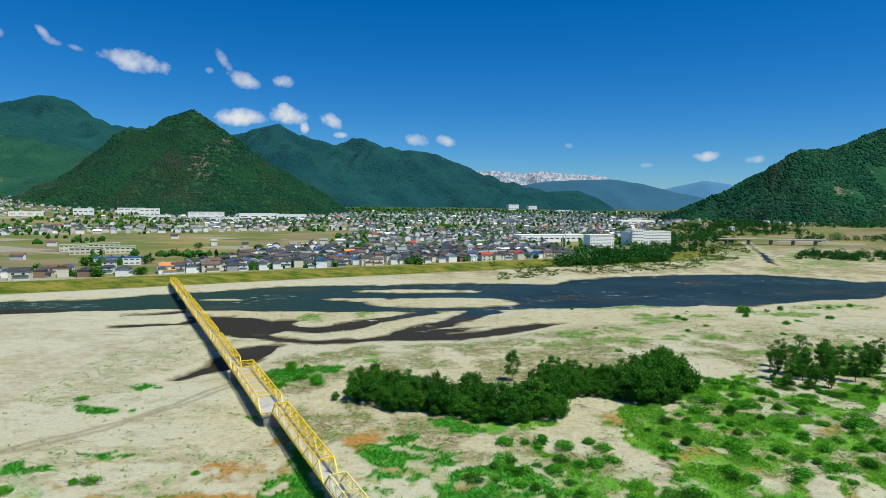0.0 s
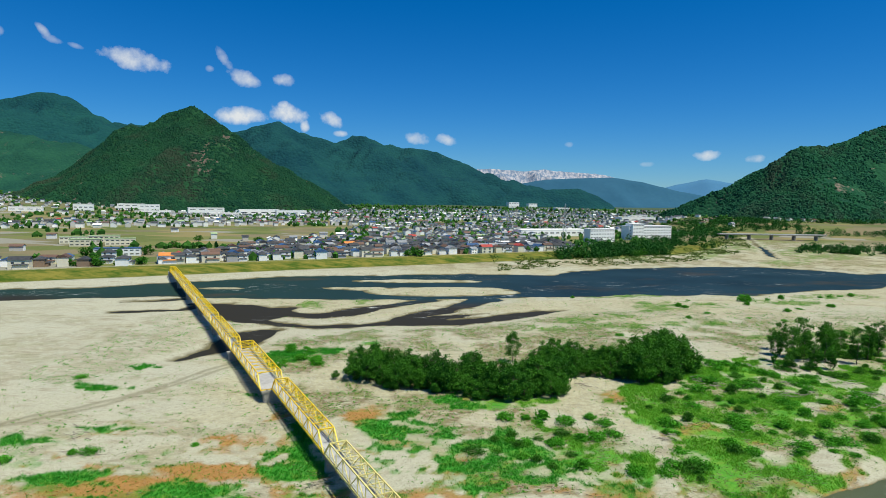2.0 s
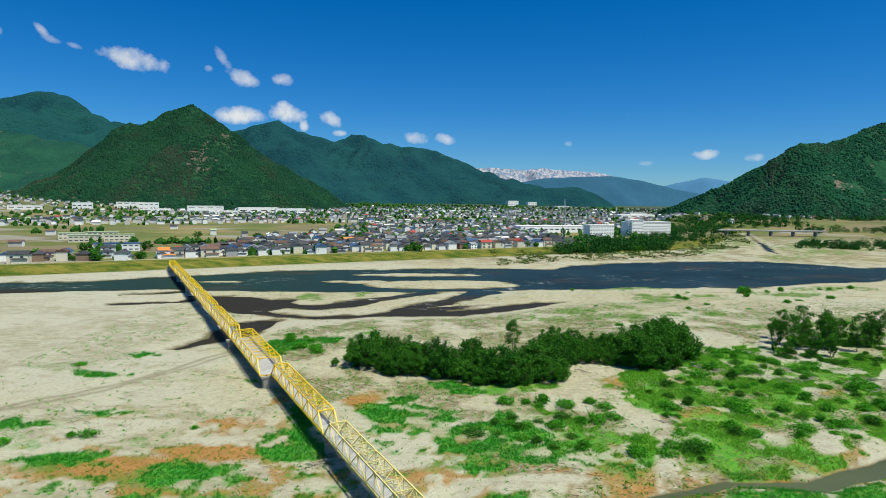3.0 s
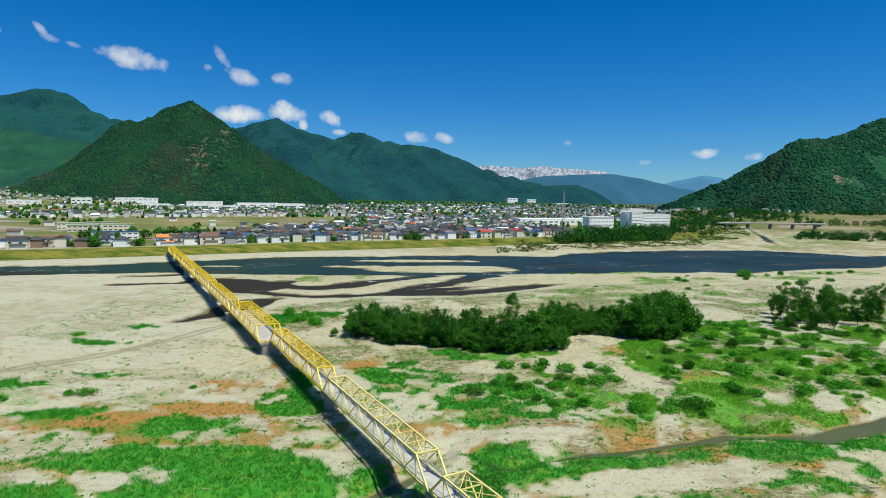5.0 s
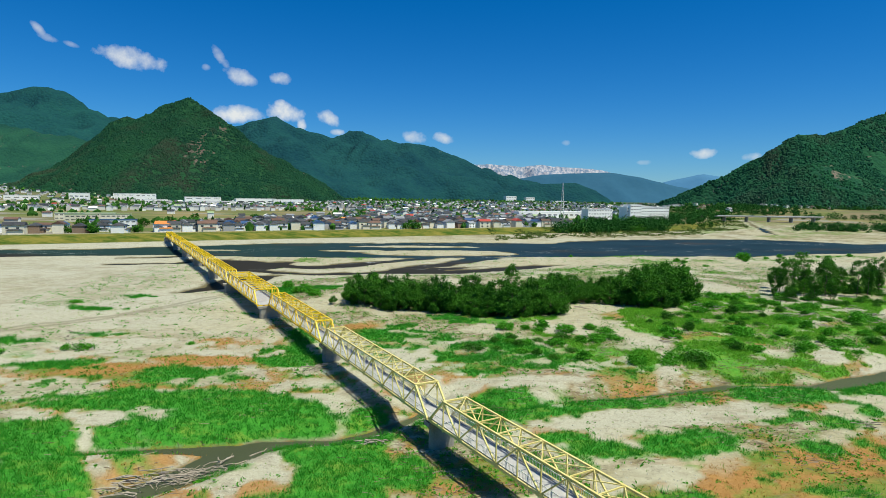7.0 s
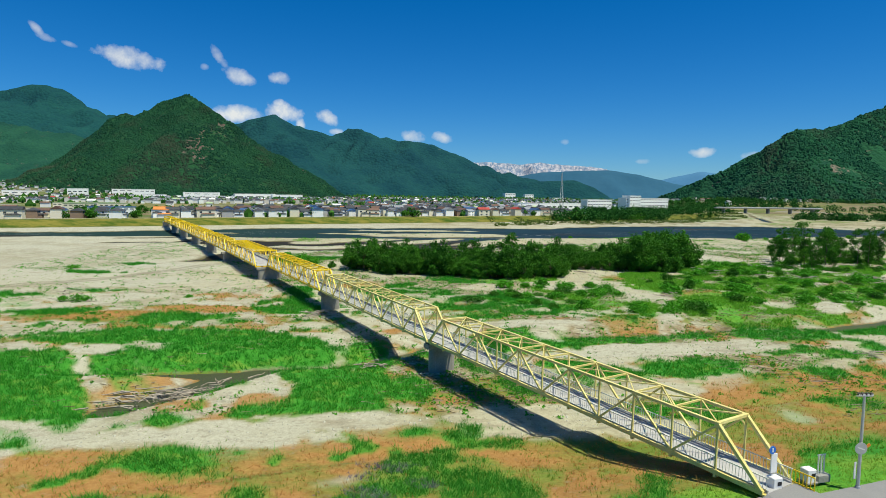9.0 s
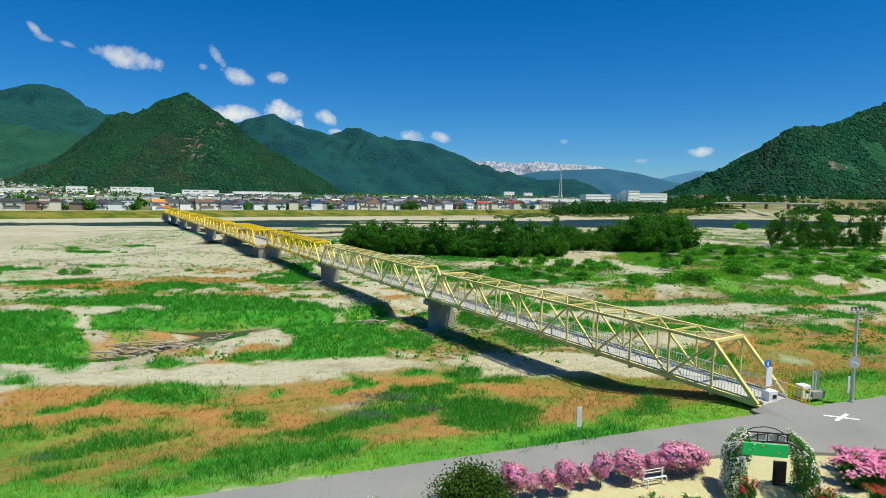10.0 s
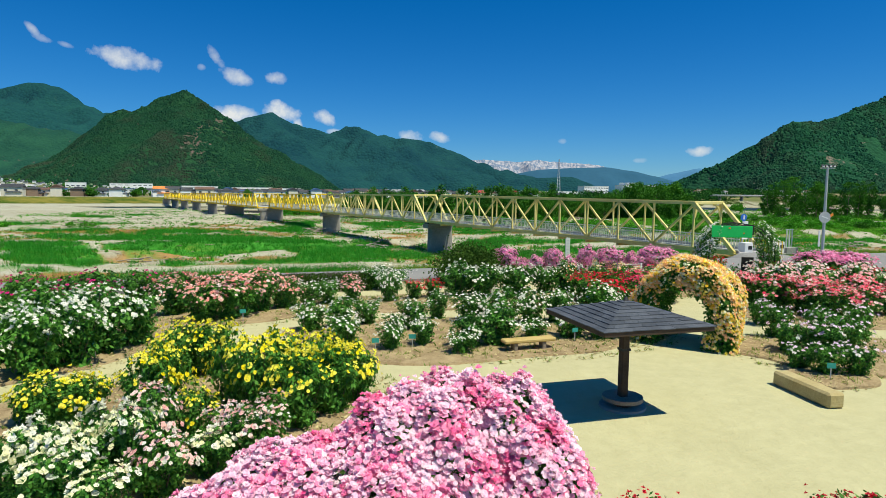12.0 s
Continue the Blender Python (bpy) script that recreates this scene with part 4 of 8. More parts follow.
def forest(X, Y, Z, base, count, crown, seed, material, scar=None):
    """Tree crowns over a hillside, as small uneven domes."""
    r = np.random.default_rng(seed)
    nr, nc = X.shape
    fi, fj = r.uniform(0, nr - 1.001, count * 4), r.uniform(0, nc - 1.001, count * 4)
    i, j = fi.astype(int), fj.astype(int)
    u, v = fi - i, fj - j
    z = (Z[i, j] * (1 - u) * (1 - v) + Z[i + 1, j] * u * (1 - v) + Z[i, j + 1] * (1 - u) * v + Z[i + 1, j + 1] * u * v)
    x, y = X[0, j] + v * (X[0, 1] - X[0, 0]), Y[i, 0] + u * (Y[1, 0] - Y[0, 0])
    slope_y = Z[np.minimum(i + 1, nr - 1), j] - Z[i, j]
    gap = fbm(x, y, 60, seed + 17)
    keep = (z > base + 2) & (slope_y > -step_of(X) * 0.5) & (gap < 0.74)
    if scar:
        inside = 1 - ((x - scar[0] + (z - scar[1]) * scar[4]) / scar[2]) ** 2 - ((z - scar[1]) / scar[3]) ** 2
        keep &= (inside < 0) | (fbm(x, y + z, 14, seed + 31) < 0.6)
    x, y, z = x[keep][:count], y[keep][:count], z[keep][:count]
    n = len(x)
    rad, tall = crown * r.uniform(0.45, 1.05, n), crown * r.uniform(0.35, 0.75, n)
    a = np.arange(4) * 1.5708
    spin = r.uniform(0, 6.28, (n, 1))
    ring = np.stack([np.cos(a + spin), np.sin(a + spin), np.zeros((n, 4))], 2)
    at0 = np.stack([x, y, z - 2.0], 1)[:, None]
    low = at0 + ring * rad[:, None, None] * r.uniform(0.8, 1.2, (n, 4, 1))
    mid = at0 + ring * (rad * 0.8)[:, None, None] * r.uniform(0.7, 1.2, (n, 4, 1)) + np.array([0, 0, 1.0]) * (tall * 0.62 + 2)[:, None, None]
    top = np.repeat(at0 + np.array([0, 0, 1.0]) * (tall + 2)[:, None, None], 4, 1)
    q = np.roll(low, -1, 1), np.roll(mid, -1, 1)
    side = np.stack([low, q[0], q[1], mid], 2).reshape(-1, 4, 3)
    lid = np.stack([mid, q[1], top, top], 2).reshape(-1, 4, 3)
    me = soup("forest_crowns", np.concatenate([side, lid]), material)
    thing("forest_crowns", "dense tree crowns of the mountain forest", "forest", mesh=me, kind="stuff")


def step_of(X):
    return float(X[0, 1] - X[0, 0])


def nearer(k, pts, eye=41.0):
    return [(x * k, y * k, eye + (z - eye) * k) for x, y, z in pts]


mountain("mountain", [(-1010, 2120, 262), (-930, 2040, 318), (-846, 2015, 350), (-767, 2000, 302), (-655, 1970, 231), (-505, 1930, 141), (-335, 1890, 22)], 0.62, M["hill_near"],
         "steep conical mountain with dark green forest and rock patches", 11, 0.2, 3, 8, trees=32000, crown=5.4, leaves=M["forest"], scar=(-712, 165, 62, 105, 0.35))
mountain("mountain", [(-2050, 2500, 330), (-1700, 2420, 290), (-1380, 2330, 250), (-1120, 2200, 235), (-1010, 2120, 255)], 0.5, M["hill_foot"],
         "long forested foothill below the left mountains", 14, 0.28, 13, 10)
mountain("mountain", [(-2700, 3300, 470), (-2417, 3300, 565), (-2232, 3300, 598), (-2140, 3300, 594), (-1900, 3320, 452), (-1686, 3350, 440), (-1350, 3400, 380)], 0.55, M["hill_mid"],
         "broad rounded forested mountain, tinted blue-green for haze", 20, 0.3, 23, 12)
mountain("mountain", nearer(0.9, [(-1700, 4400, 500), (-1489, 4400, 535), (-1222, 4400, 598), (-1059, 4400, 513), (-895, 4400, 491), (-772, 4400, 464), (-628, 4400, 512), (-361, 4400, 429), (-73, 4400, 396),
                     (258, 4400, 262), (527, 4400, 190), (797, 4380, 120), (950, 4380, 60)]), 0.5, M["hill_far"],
         "long forested mountain ridge, tinted blue-green for haze", 20, 0.32, 33, 18)
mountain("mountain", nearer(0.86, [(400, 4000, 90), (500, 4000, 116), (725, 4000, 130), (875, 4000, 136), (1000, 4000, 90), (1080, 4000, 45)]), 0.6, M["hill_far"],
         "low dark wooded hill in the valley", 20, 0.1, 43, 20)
mountain("mountain", nearer(0.9, [(400, 4800, 150), (576, 4800, 190), (777, 4800, 231), (1047, 4800, 244), (1316, 4800, 252), (1542, 4800, 224), (1860, 4800, 152), (2100, 4800, 110)]), 0.7, M["hazed_hill"],
         "distant hills across the valley, painted blue for haze", 30, 0.08, 53, 20)
mountain("mountain", nearer(0.9, [(1500, 4950, 130), (1652, 4950, 150), (1877, 4950, 210), (2124, 4950, 260), (2330, 4950, 226), (2600, 4950, 180)]), 0.8, M["pale_hazed_hill"],
         "farthest hills, painted pale blue for haze", 30, 0.08, 63, 20)
mountain("mountain", [(560, 1580, 24), (593, 1560, 42), (631, 1540, 64), (719, 1500, 106), (760, 1480, 136), (799, 1470, 172), (833, 1470, 199), (861, 1480, 203), (901, 1490, 199), (942, 1500, 202), (1016, 1520, 229), (1121, 1560, 270),
                      (1301, 1640, 345), (1571, 1750, 420)], 0.8,
         M["hill_right"], "steep green mountain with a rocky scar beside the river", 10, 0.17, 73, 18, trees=44000, crown=5.2, leaves=M["forest_right"], scar=(868, 92, 62, 46, 0.5))


def snow_range():
    m, nt, b = base_material("hazed_snowy_rock", 0.9, 0.0, 0.2)
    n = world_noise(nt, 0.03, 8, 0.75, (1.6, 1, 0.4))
    # snow dimmed and rock streaks tinted blue, distance haze painted in
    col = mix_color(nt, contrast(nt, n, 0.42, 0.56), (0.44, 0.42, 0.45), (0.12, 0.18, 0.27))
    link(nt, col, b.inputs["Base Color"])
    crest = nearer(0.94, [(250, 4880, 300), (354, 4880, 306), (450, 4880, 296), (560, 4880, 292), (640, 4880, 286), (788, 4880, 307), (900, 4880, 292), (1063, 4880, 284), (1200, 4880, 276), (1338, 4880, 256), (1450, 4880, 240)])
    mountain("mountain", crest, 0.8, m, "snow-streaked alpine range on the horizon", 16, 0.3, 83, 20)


snow_range()


def build_road():
    t = Vector((ROAD_N[1], -ROAD_N[0], 0))
    n = Vector((*ROAD_N, 0))
    p = Vector((*ROAD_P, 0))
    bm = bmesh.new()
    left, right = [], []
    for i in range(61):
        u = -120 + i * 4.5
        wide = 3.9 + 1.2 * max(0, min(1, (u - 34) / 8)) + 7.0 * max(0, min(1, (u - 40) / 14))
        a, b = p + t * u, p + t * u - n * wide
        left.append(bm.verts.new((a.x, a.y, ROAD_Z)))
        right.append(bm.verts.new((b.x, b.y, ROAD_Z - 0.04)))
    for i in range(60):
        bm.faces.new((right[i], right[i + 1], left[i + 1], left[i]))
    geo = bmesh.ops.extrude_face_region(bm, geom=bm.faces[:])
    for v in geo["geom"]:
        if isinstance(v, bmesh.types.BMVert):
            v.co.z -= 0.3
    bmesh.ops.recalc_face_normals(bm, faces=bm.faces)
    me = bpy.data.meshes.new("road")
    bm.to_mesh(me)
    bm.free()
    me.materials.append(M["asphalt"])
    road = thing("road", "grey asphalt riverside road with a white cross mark", "road", mesh=me, kind="structure")
    mark = bmesh.new()
    for ang in (38, -22):
        add_box(mark, (2.0, 0.24, 0.012), (25.2, 35.9, ROAD_Z + 0.008 + ang * 0.00005), 0, pose(0, 0, 0, 0, 0, ang))
    part("cross_mark", mark, M["white_line"], road, "worn white painted cross")


build_road()

# ---- the yellow truss bridge ----
SPAN, HALF, TALL = 46.0, 46.0 / 12, 3.55


def span_meshes(width, paint):
    """Members of one span: chords, posts, diagonals, bracing, deck and rails, as (name, mesh, place)."""
    def made(name, bm, material=paint):
        me = bpy.data.meshes.new(name)
        bm.to_mesh(me)
        bm.free()
        me.materials.append(material)
        return me
    rows = []
    low = made("bottom_chord", box((0.24, SPAN - 0.5, 0.32), (0, SPAN / 2, 0)))
    high = made("top_chord", box((0.24, 10 * HALF + 0.3, 0.22), (0, SPAN / 2, TALL)))
    post = made("end_post", bar((0, 0.3, 0), (0, HALF, TALL), 0.26, 0.24))
    post2 = made("end_post", bar((0, -0.3, 0), (0, -HALF, TALL), 0.26, 0.24))
    up = made("diagonal", bar((0, 0, 0.1), (0, HALF, TALL - 0.1), 0.17, 0.15))
    down = made("diagonal", bar((0, 0, TALL - 0.1), (0, HALF, 0.1), 0.17, 0.15))
    vert = bmesh.new()
    add_box(vert, (0.13, 0.13, TALL - 0.2), (0, 0, TALL / 2))
    add_box(vert, (0.2, 0.5, 0.32), (0, 0, 0.02))
    vert = made("vertical", vert)
    strut = made("strut", bar((0, 0, TALL), (width, 0, TALL), 0.13, 0.14))
    b1 = made("lateral_brace", bar((0, 0, TALL + 0.02), (width, HALF, TALL + 0.02), 0.08, 0.08))
    b2 = made("lateral_brace", bar((width, 0, TALL + 0.05), (0, HALF, TALL + 0.05), 0.1, 0.1))
    gate = bmesh.new()
    add_box(gate, (width + 0.2, 0.24, 0.26), (width / 2, 0, TALL + 0.02), 0.03)
    for x, s in ((0.1, 1), (width - 0.1, -1)):
        bend = [(x + s * 0.95 * (1 - math.cos(k * math.pi / 8)), TALL - 0.12 - 1.0 * (1 - math.sin(k * math.pi / 8))) for k in range(5)]
        for (x0, z0), (x1, z1) in zip(bend, bend[1:]):
            add_bar(gate, (x0, 0, z0), (x1, 0, z1), 0.12, 0.13)
    gate = made("portal", gate)
    beam = made("floor_beam", bar((-0.1, 0, -0.22), (width + 0.1, 0, -0.22), 0.2, 0.34))
    body = made("deck_span", box((width - 0.5, SPAN - 0.12, 0.16), (width / 2, SPAN / 2, -0.06), 0.02), M["deck"])
    curb = made("curb", box((0.12, SPAN - 0.2, 0.14), (0, SPAN / 2, 0.08)), M["deck"])
    rail = bmesh.new()
    for z in (0.2, 1.0):
        add_box(rail, (0.06, SPAN - 0.2, 0.07), (0, SPAN / 2, z))
    for i in range(185):
        add_box(rail, (0.03, 0.03, 0.8), (0, 0.2 + i * 0.2478, 0.6))
    rail = made("guard_rail", rail, M["grey_rail"])
    for x in (0, width):
        rows += [("bottom_chord", low, (x, 0, 0)), ("top_chord", high, (x, 0, 0)), ("curb", curb, (0.34 if x == 0 else width - 0.34, 0, 0))]
        rows += [("end_post", post, (x, 0, 0)), ("end_post", post2, (x, SPAN, 0))]
        for i in range(1, 11):
            rows.append(("diagonal", down if i % 2 else up, (x, i * HALF, 0)))
        for i in range(1, 12):
            rows.append(("vertical", vert, (x, i * HALF, 0)))
    for i in range(1, 12):
        rows.append(("strut", strut, (0, i * HALF, 0)))
    for i in range(1, 11):
        rows += [("lateral_brace", b1, (0, i * HALF, 0)), ("lateral_brace", b2, (0, i * HALF, 0))]
    rows += [("portal", gate, (0, HALF, 0)), ("portal", gate, (0, SPAN - HALF, 0))]
    for i in range(13):
        rows.append(("floor_beam", beam, (0, min(max(i * HALF, 0.15), SPAN - 0.15), 0)))
    rows += [("guard_rail", rail, (0.24, 0, 0)), ("guard_rail", rail, (width - 0.24, 0, 0))]
    return body, rows


def build_bridge():
    along, side = Vector((-0.4835, 0.8753, 0)), Vector((0.8753, 0.4835, 0))
    first = Vector((20.75, 37.3, 3.85))
    joint = [first] + [Vector((19.74, 35.8, 4.3)) + along * 46.3 * i for i in range(1, 10)]
    shift = [0, 0, 0, 0, -2.9, -3.2, -3.6, -4.1, -4.6, -5.1]
    bridge = thing("bridge", "long narrow yellow steel truss bridge on concrete piers", "bridge")
    pale, bright = span_meshes(3.4, M["pale_yellow"]), span_meshes(3.4, M["yellow"])
    wide = span_meshes(6.3, M["yellow"])
    kits = [pale, pale, bright, wide] + [bright] * 5
    for i, (body, rows) in enumerate(kits):
        a, b = joint[i] + side * shift[i], joint[i + 1] + side * shift[i + 1]
        if i == 3:
            a = joint[3] + side * -2.9
        if i == 2:
            b = joint[3]
        d = b - a
        span = part("deck_span", body, None, bridge, "grey bridge deck between its trusses")
        turn = math.atan2(-d.x, d.y)
        span.matrix_basis = Matrix.Translation(a) @ Matrix.Rotation(turn, 4, "Z") @ Matrix.Rotation(math.atan2(d.z, d.length), 4, "X") @ Matrix.Diagonal((1, d.length / SPAN, 1, 1))
        for name, me, place in rows:
            ob = part(name, me, None, span)
            ob.location = place
    for i in range(1, 10):
        p = joint[i] + side * (shift[i] + 1.7 if i != 3 else 0.4)
        width = 3.9 if i not in (3, 4) else 6.4
        floor = height(p.x, p.y)
        turn = pose(0, 0, 0, 0, 0, math.degrees(math.atan2(side.y, side.x)))
        shaft = bmesh.new()
        h = 3.35 - (floor - 1.2)
        add_box(shaft, (width - 1.3, 1.1, h), (0.35, 0, -h / 2), 0.04)
        for x in (-(width - 1.3) / 2 + 0.35, (width - 1.3) / 2 + 0.35):
            add_tube(shaft, (x, 0, -h), (x, 0, 0), 0.62, 0.55, 16)
        ob = part("pier", shaft, M["concrete"], bridge, "weathered concrete pier")
        ob.matrix_basis = Matrix.Translation((p.x, p.y, 3.35)) @ turn
        cap = part("pier_cap", box((width, 1.5, 0.62), (0, 0, 0.31), 0.05), M["concrete"], ob)
        for x in (-1.7, 1.7):
            part("bearing", box((0.4, 0.7, 0.2), (x, 0, 0.71), 0.02), M["dark_steel"], ob)
    back = Vector((*(first - along * 0.2).xy, 0)) + side * 1.7
    turn = pose(0, 0, 0, 0, 0, math.degrees(math.atan2(side.y, side.x)))
    block = part("abutment", box((4.6, 1.2, 4.2), (0, 0, -2.1), 0.05), M["concrete"], bridge, "concrete abutment")
    block.matrix_basis = Matrix.Translation((back.x, back.y, 3.6)) @ turn
    ramp = bmesh.new()
    v = [ramp.verts.new(c) for c in ((-1.5, 0.3, 0.04), (1.5, 0.3, 0.04), (2.1, -2.6, -0.2), (-2.1, -2.6, -0.2), (-2.4, 0.3, -0.24), (2.4, 0.3, -0.24), (2.2, -2.7, -0.24), (-2.2, -2.7, -0.24))]
    for f in ((3, 2, 1, 0), (4, 5, 6, 7), (0, 1, 5, 4), (1, 2, 6, 5), (2, 3, 7, 6), (3, 0, 4, 7)):
        ramp.faces.new([v[k] for k in f])
    ob = part("approach_ramp", ramp, M["asphalt"], bridge)
    ob.matrix_basis = Matrix.Translation((back.x, back.y, 3.8)) @ turn
    rail = bmesh.new()
    for z in (0.1, 0.95):
        add_bar(rail, (0, 2.4, z), (0.15, -0.9, z - 0.1), 0.07, 0.08)
    for i in range(14):
        add_box(rail, (0.05, 0.05, 0.95), (i * 0.0115, 2.4 - i * 0.253, 0.5 - i * 0.0077))
    ob = part("yellow_railing", rail, M["yellow"], bridge, "yellow approach railing")
    ob.matrix_basis = Matrix.Translation((back.x + side.x * 1.7, back.y + side.y * 1.7, 3.8)) @ turn
    # far abutment in the bank
    end = joint[9] + side * (shift[9] + 1.7) + along * 1.2
    block = part("abutment", box((5.0, 3.0, 5.0), (0, 0, -2.5), 0.05), M["concrete"], bridge)
    block.matrix_basis = Matrix.Translation((end.x, end.y, 3.95)) @ turn


build_bridge()

# ---- furniture at the bridge head ----


def at(x, y, z, turn=0.0, k=1.0):
    return pose(x, y, z, 0, 0, turn) @ Matrix.Diagonal((k, k, k, 1))


def gate_box(x, y, turn, panel):
    ob = thing("gate_box", "white painted gate post box beside the bridge entrance", "gate box", at(x, y, ROAD_Z - 0.05, turn), "gate boxes")
    part("body", box((0.75, 0.7, 1.0), (0, 0, 0.5), 0.04), M["white"], ob)
    part("plinth", box((0.95, 0.9, 0.16), (0, 0, 0.05), 0.03), M["concrete"], ob)
    part("plate", box((0.32, 0.02, 0.26), (0.1, -0.362, 0.62)), M["black"], ob, "dark notice plate")
    if panel:
        part("pole", tube((-0.25, 0.1, 0), (-0.25, 0.1, 3.1), 0.04), M["steel"], ob)
        part("notice_panel", box((0.5, 0.05, 1.35), (-0.05, 0.08, 1.9), 0.01), M["white"], ob)
        disc = part("round_sign", tube((-0.25, 0.03, 2.85), (-0.25, 0.07, 2.85), 0.27, None, 20), M["blue"], ob, "round blue traffic sign")
        part("arrow", box((0.1, 0.012, 0.3), (-0.25, 0.02, 2.85)), M["white"], disc)
    return ob


gate_box(21.9, 38.5, 15, True)
gate_box(25.0, 39.8, 15, False)


def bollard_rack(x, y):
    ob = thing("bollard", "grey steel bollards on a concrete foot", "bollard", at(x, y, ROAD_Z - 0.05, 15))
    part("foot", box((1.1, 0.7, 0.55), (0, 0, 0.27), 0.04), M["concrete"], ob)
    for i in range(3):
        part("post", tube((-0.25 + i * 0.25, 0, 0.5), (-0.25 + i * 0.25, 0, 1.9), 0.05), M["grey_rail"], ob)
    part("top_bar", box((0.7, 0.07, 0.07), (0, 0, 1.9)), M["grey_rail"], ob)


bollard_rack(26.0, 40.0)


def floodlight_pole(x, y):
    z = ROAD_Z - 0.1
    ob = thing("street_lamp", "grey steel floodlight pole with traffic signs beside the road", "lamp post", at(x, y, z))
    part("pole", tube((0, 0, 0), (0, 0, 6.7), 0.12, 0.08, 14), M["steel"], ob)
    part("collar", tube((0, 0, 0), (0, 0, 0.25), 0.2, 0.16, 14), M["steel"], ob)
    part("cross_arm", box((1.1, 0.07, 0.07), (0, 0, 6.6)), M["steel"], ob)
    for i in range(4):
        lamp = part("floodlight", box((0.2, 0.2, 0.16), (-0.42 + i * 0.28, -0.06, 6.76), 0.03, pose(0, 0, 0, 25, 0, (i - 1.5) * 25)), M["dark_steel"], ob)
        part("glass", box((0.15, 0.02, 0.11), (-0.42 + i * 0.28, -0.17, 6.72)), M["white"], lamp)
    d = part("round_sign", tube((-0.05, -0.14, 2.95), (-0.05, -0.1, 2.95), 0.42, None, 24), M["steel"], ob, "round grey sign seen from behind")
    part("stripe", box((0.5, 0.012, 0.08), (-0.05, -0.15, 2.95), 0, pose(0, 0, 0, 0, 20, 0)), M["white"], d)
    part("warning_board", box((0.5, 0.04, 0.18), (0.45, 0.02, 3.05), 0, pose(0, 0, 0, 0, -35, 0)), M["orange"], ob, "orange and white warning board")
    part("notice", box((0.14, 0.06, 1.2), (-0.3, -0.02, 1.35), 0.01), M["white"], ob)


floodlight_pole(27.9, 38.9)


def marker_board(x, y):
    ob = thing("marker_board", "narrow grey notice board on a post in the verge", "sign", at(x, y, height(x, y) - 0.05, 20))
    part("post", tube((0, 0.04, 0), (0, 0.04, 1.9), 0.04), M["steel"], ob)
    b = part("board", box((0.34, 0.05, 1.25), (0, 0, 1.25), 0.01), M["grey_rail"], ob)
    for i in range(5):
        part("text_bar", box((0.2, 0.008, 0.025), (0, -0.03, 1.7 - i * 0.2)), M["steel"], b)


marker_board(7.5, 33.1)

# ---- trees, shrubs, reeds ----


def leaf_cards(centres, size, rng, flatten=0.0):
    """Diamond leaves of random turn round the given places."""
    n = len(centres)
    a = rng.normal(size=(n, 3))
    a[:, 2] *= 1 - flatten
    a /= np.linalg.norm(a, axis=1)[:, None]
    b = np.cross(a, rng.normal(size=(n, 3)))
    b /= np.linalg.norm(b, axis=1)[:, None]
    s = size * rng.uniform(0.7, 1.35, (n, 1))
    c = np.asarray(centres)
    return np.stack([c - a * s, c + b * s * 0.55, c + a * s, c - b * s * 0.55], 1)


def limb(bm, a, b, r1, r2, seg=6):
    add_tube(bm, a, b, r1, r2, seg, False)


def crown_points(rng, clumps, per, radius, tall, base, squash=1.0, spread=0.3):
    pts = []
    for _ in range(clumps):
        d = rng.normal(size=3)
        d /= np.linalg.norm(d)
        r = rng.uniform(0.45, 1.0) ** 0.6
        k = np.array([d[0] * radius * r, d[1] * radius * r, base + tall * 0.5 + d[2] * tall * 0.5 * r])
        pts.append(k + rng.normal(size=(per, 3)) * radius * spread * np.array([1, 1, 0.7]))
    return np.concatenate(pts)


def tree_template(name, label, tall, radius, seed, material, leaf=0.3, clumps=46, per=34, trunk=0.3, group="riverside trees", bole=0.25, spread=0.2):
    rng = np.random.default_rng(seed)
    ob = thing(name, label, "tree", at(0, -3000, -50), group)
    bm = bmesh.new()
    lean = rng.normal(size=2) * 0.03 * tall
    knots = [Vector((lean[0] * f * f, lean[1] * f * f, tall * 0.85 * f)) for f in (0, 0.3, 0.6, 1)]
    for i in range(3):
        limb(bm, knots[i], knots[i + 1], trunk * 0.5 * (1 - i * 0.28), trunk * 0.5 * (0.72 - i * 0.28), 8)
    for _ in range(9):
        f = rng.uniform(0.25, 0.8)
        p = knots[0].lerp(knots[3], f)
        a = rng.uniform(0, 6.28)
        q = p + Vector((math.cos(a), math.sin(a), rng.uniform(0.3, 0.9))) * radius * rng.uniform(0.5, 0.95)
        limb(bm, p, q, trunk * 0.2, trunk * 0.06)
    part("trunk", bm, M["bark"], ob)
    pts = crown_points(rng, clumps, per, radius, tall * (1 - bole), tall * bole, 1.0, spread)
    pts[:, 2] = np.maximum(pts[:, 2], 0.15)
    part("crown", soup("crown", leaf_cards(pts, leaf, rng), material), None, ob)
    return ob


def place_all(templates, spots, rng, size=(0.85, 1.2), sink=0.15, tall=(0.9, 1.12)):
    """Stand the templates at spots (x, y): the first ones themselves, then copies."""
    used = set()
    for i, (x, y) in enumerate(spots):
        t = templates[i % len(templates)]
        k = rng.uniform(*size)
        m = at(x, y, height(x, y) - sink, rng.uniform(0, 360), k)
        if t.name in used:
            o = copy_thing(t, pose(x, y, height(x, y) - sink, 0, 0, rng.uniform(0, 360)))
            o.scale = (k, k, k * rng.uniform(*tall))
        else:
            t.matrix_basis = m
            used.add(t.name)


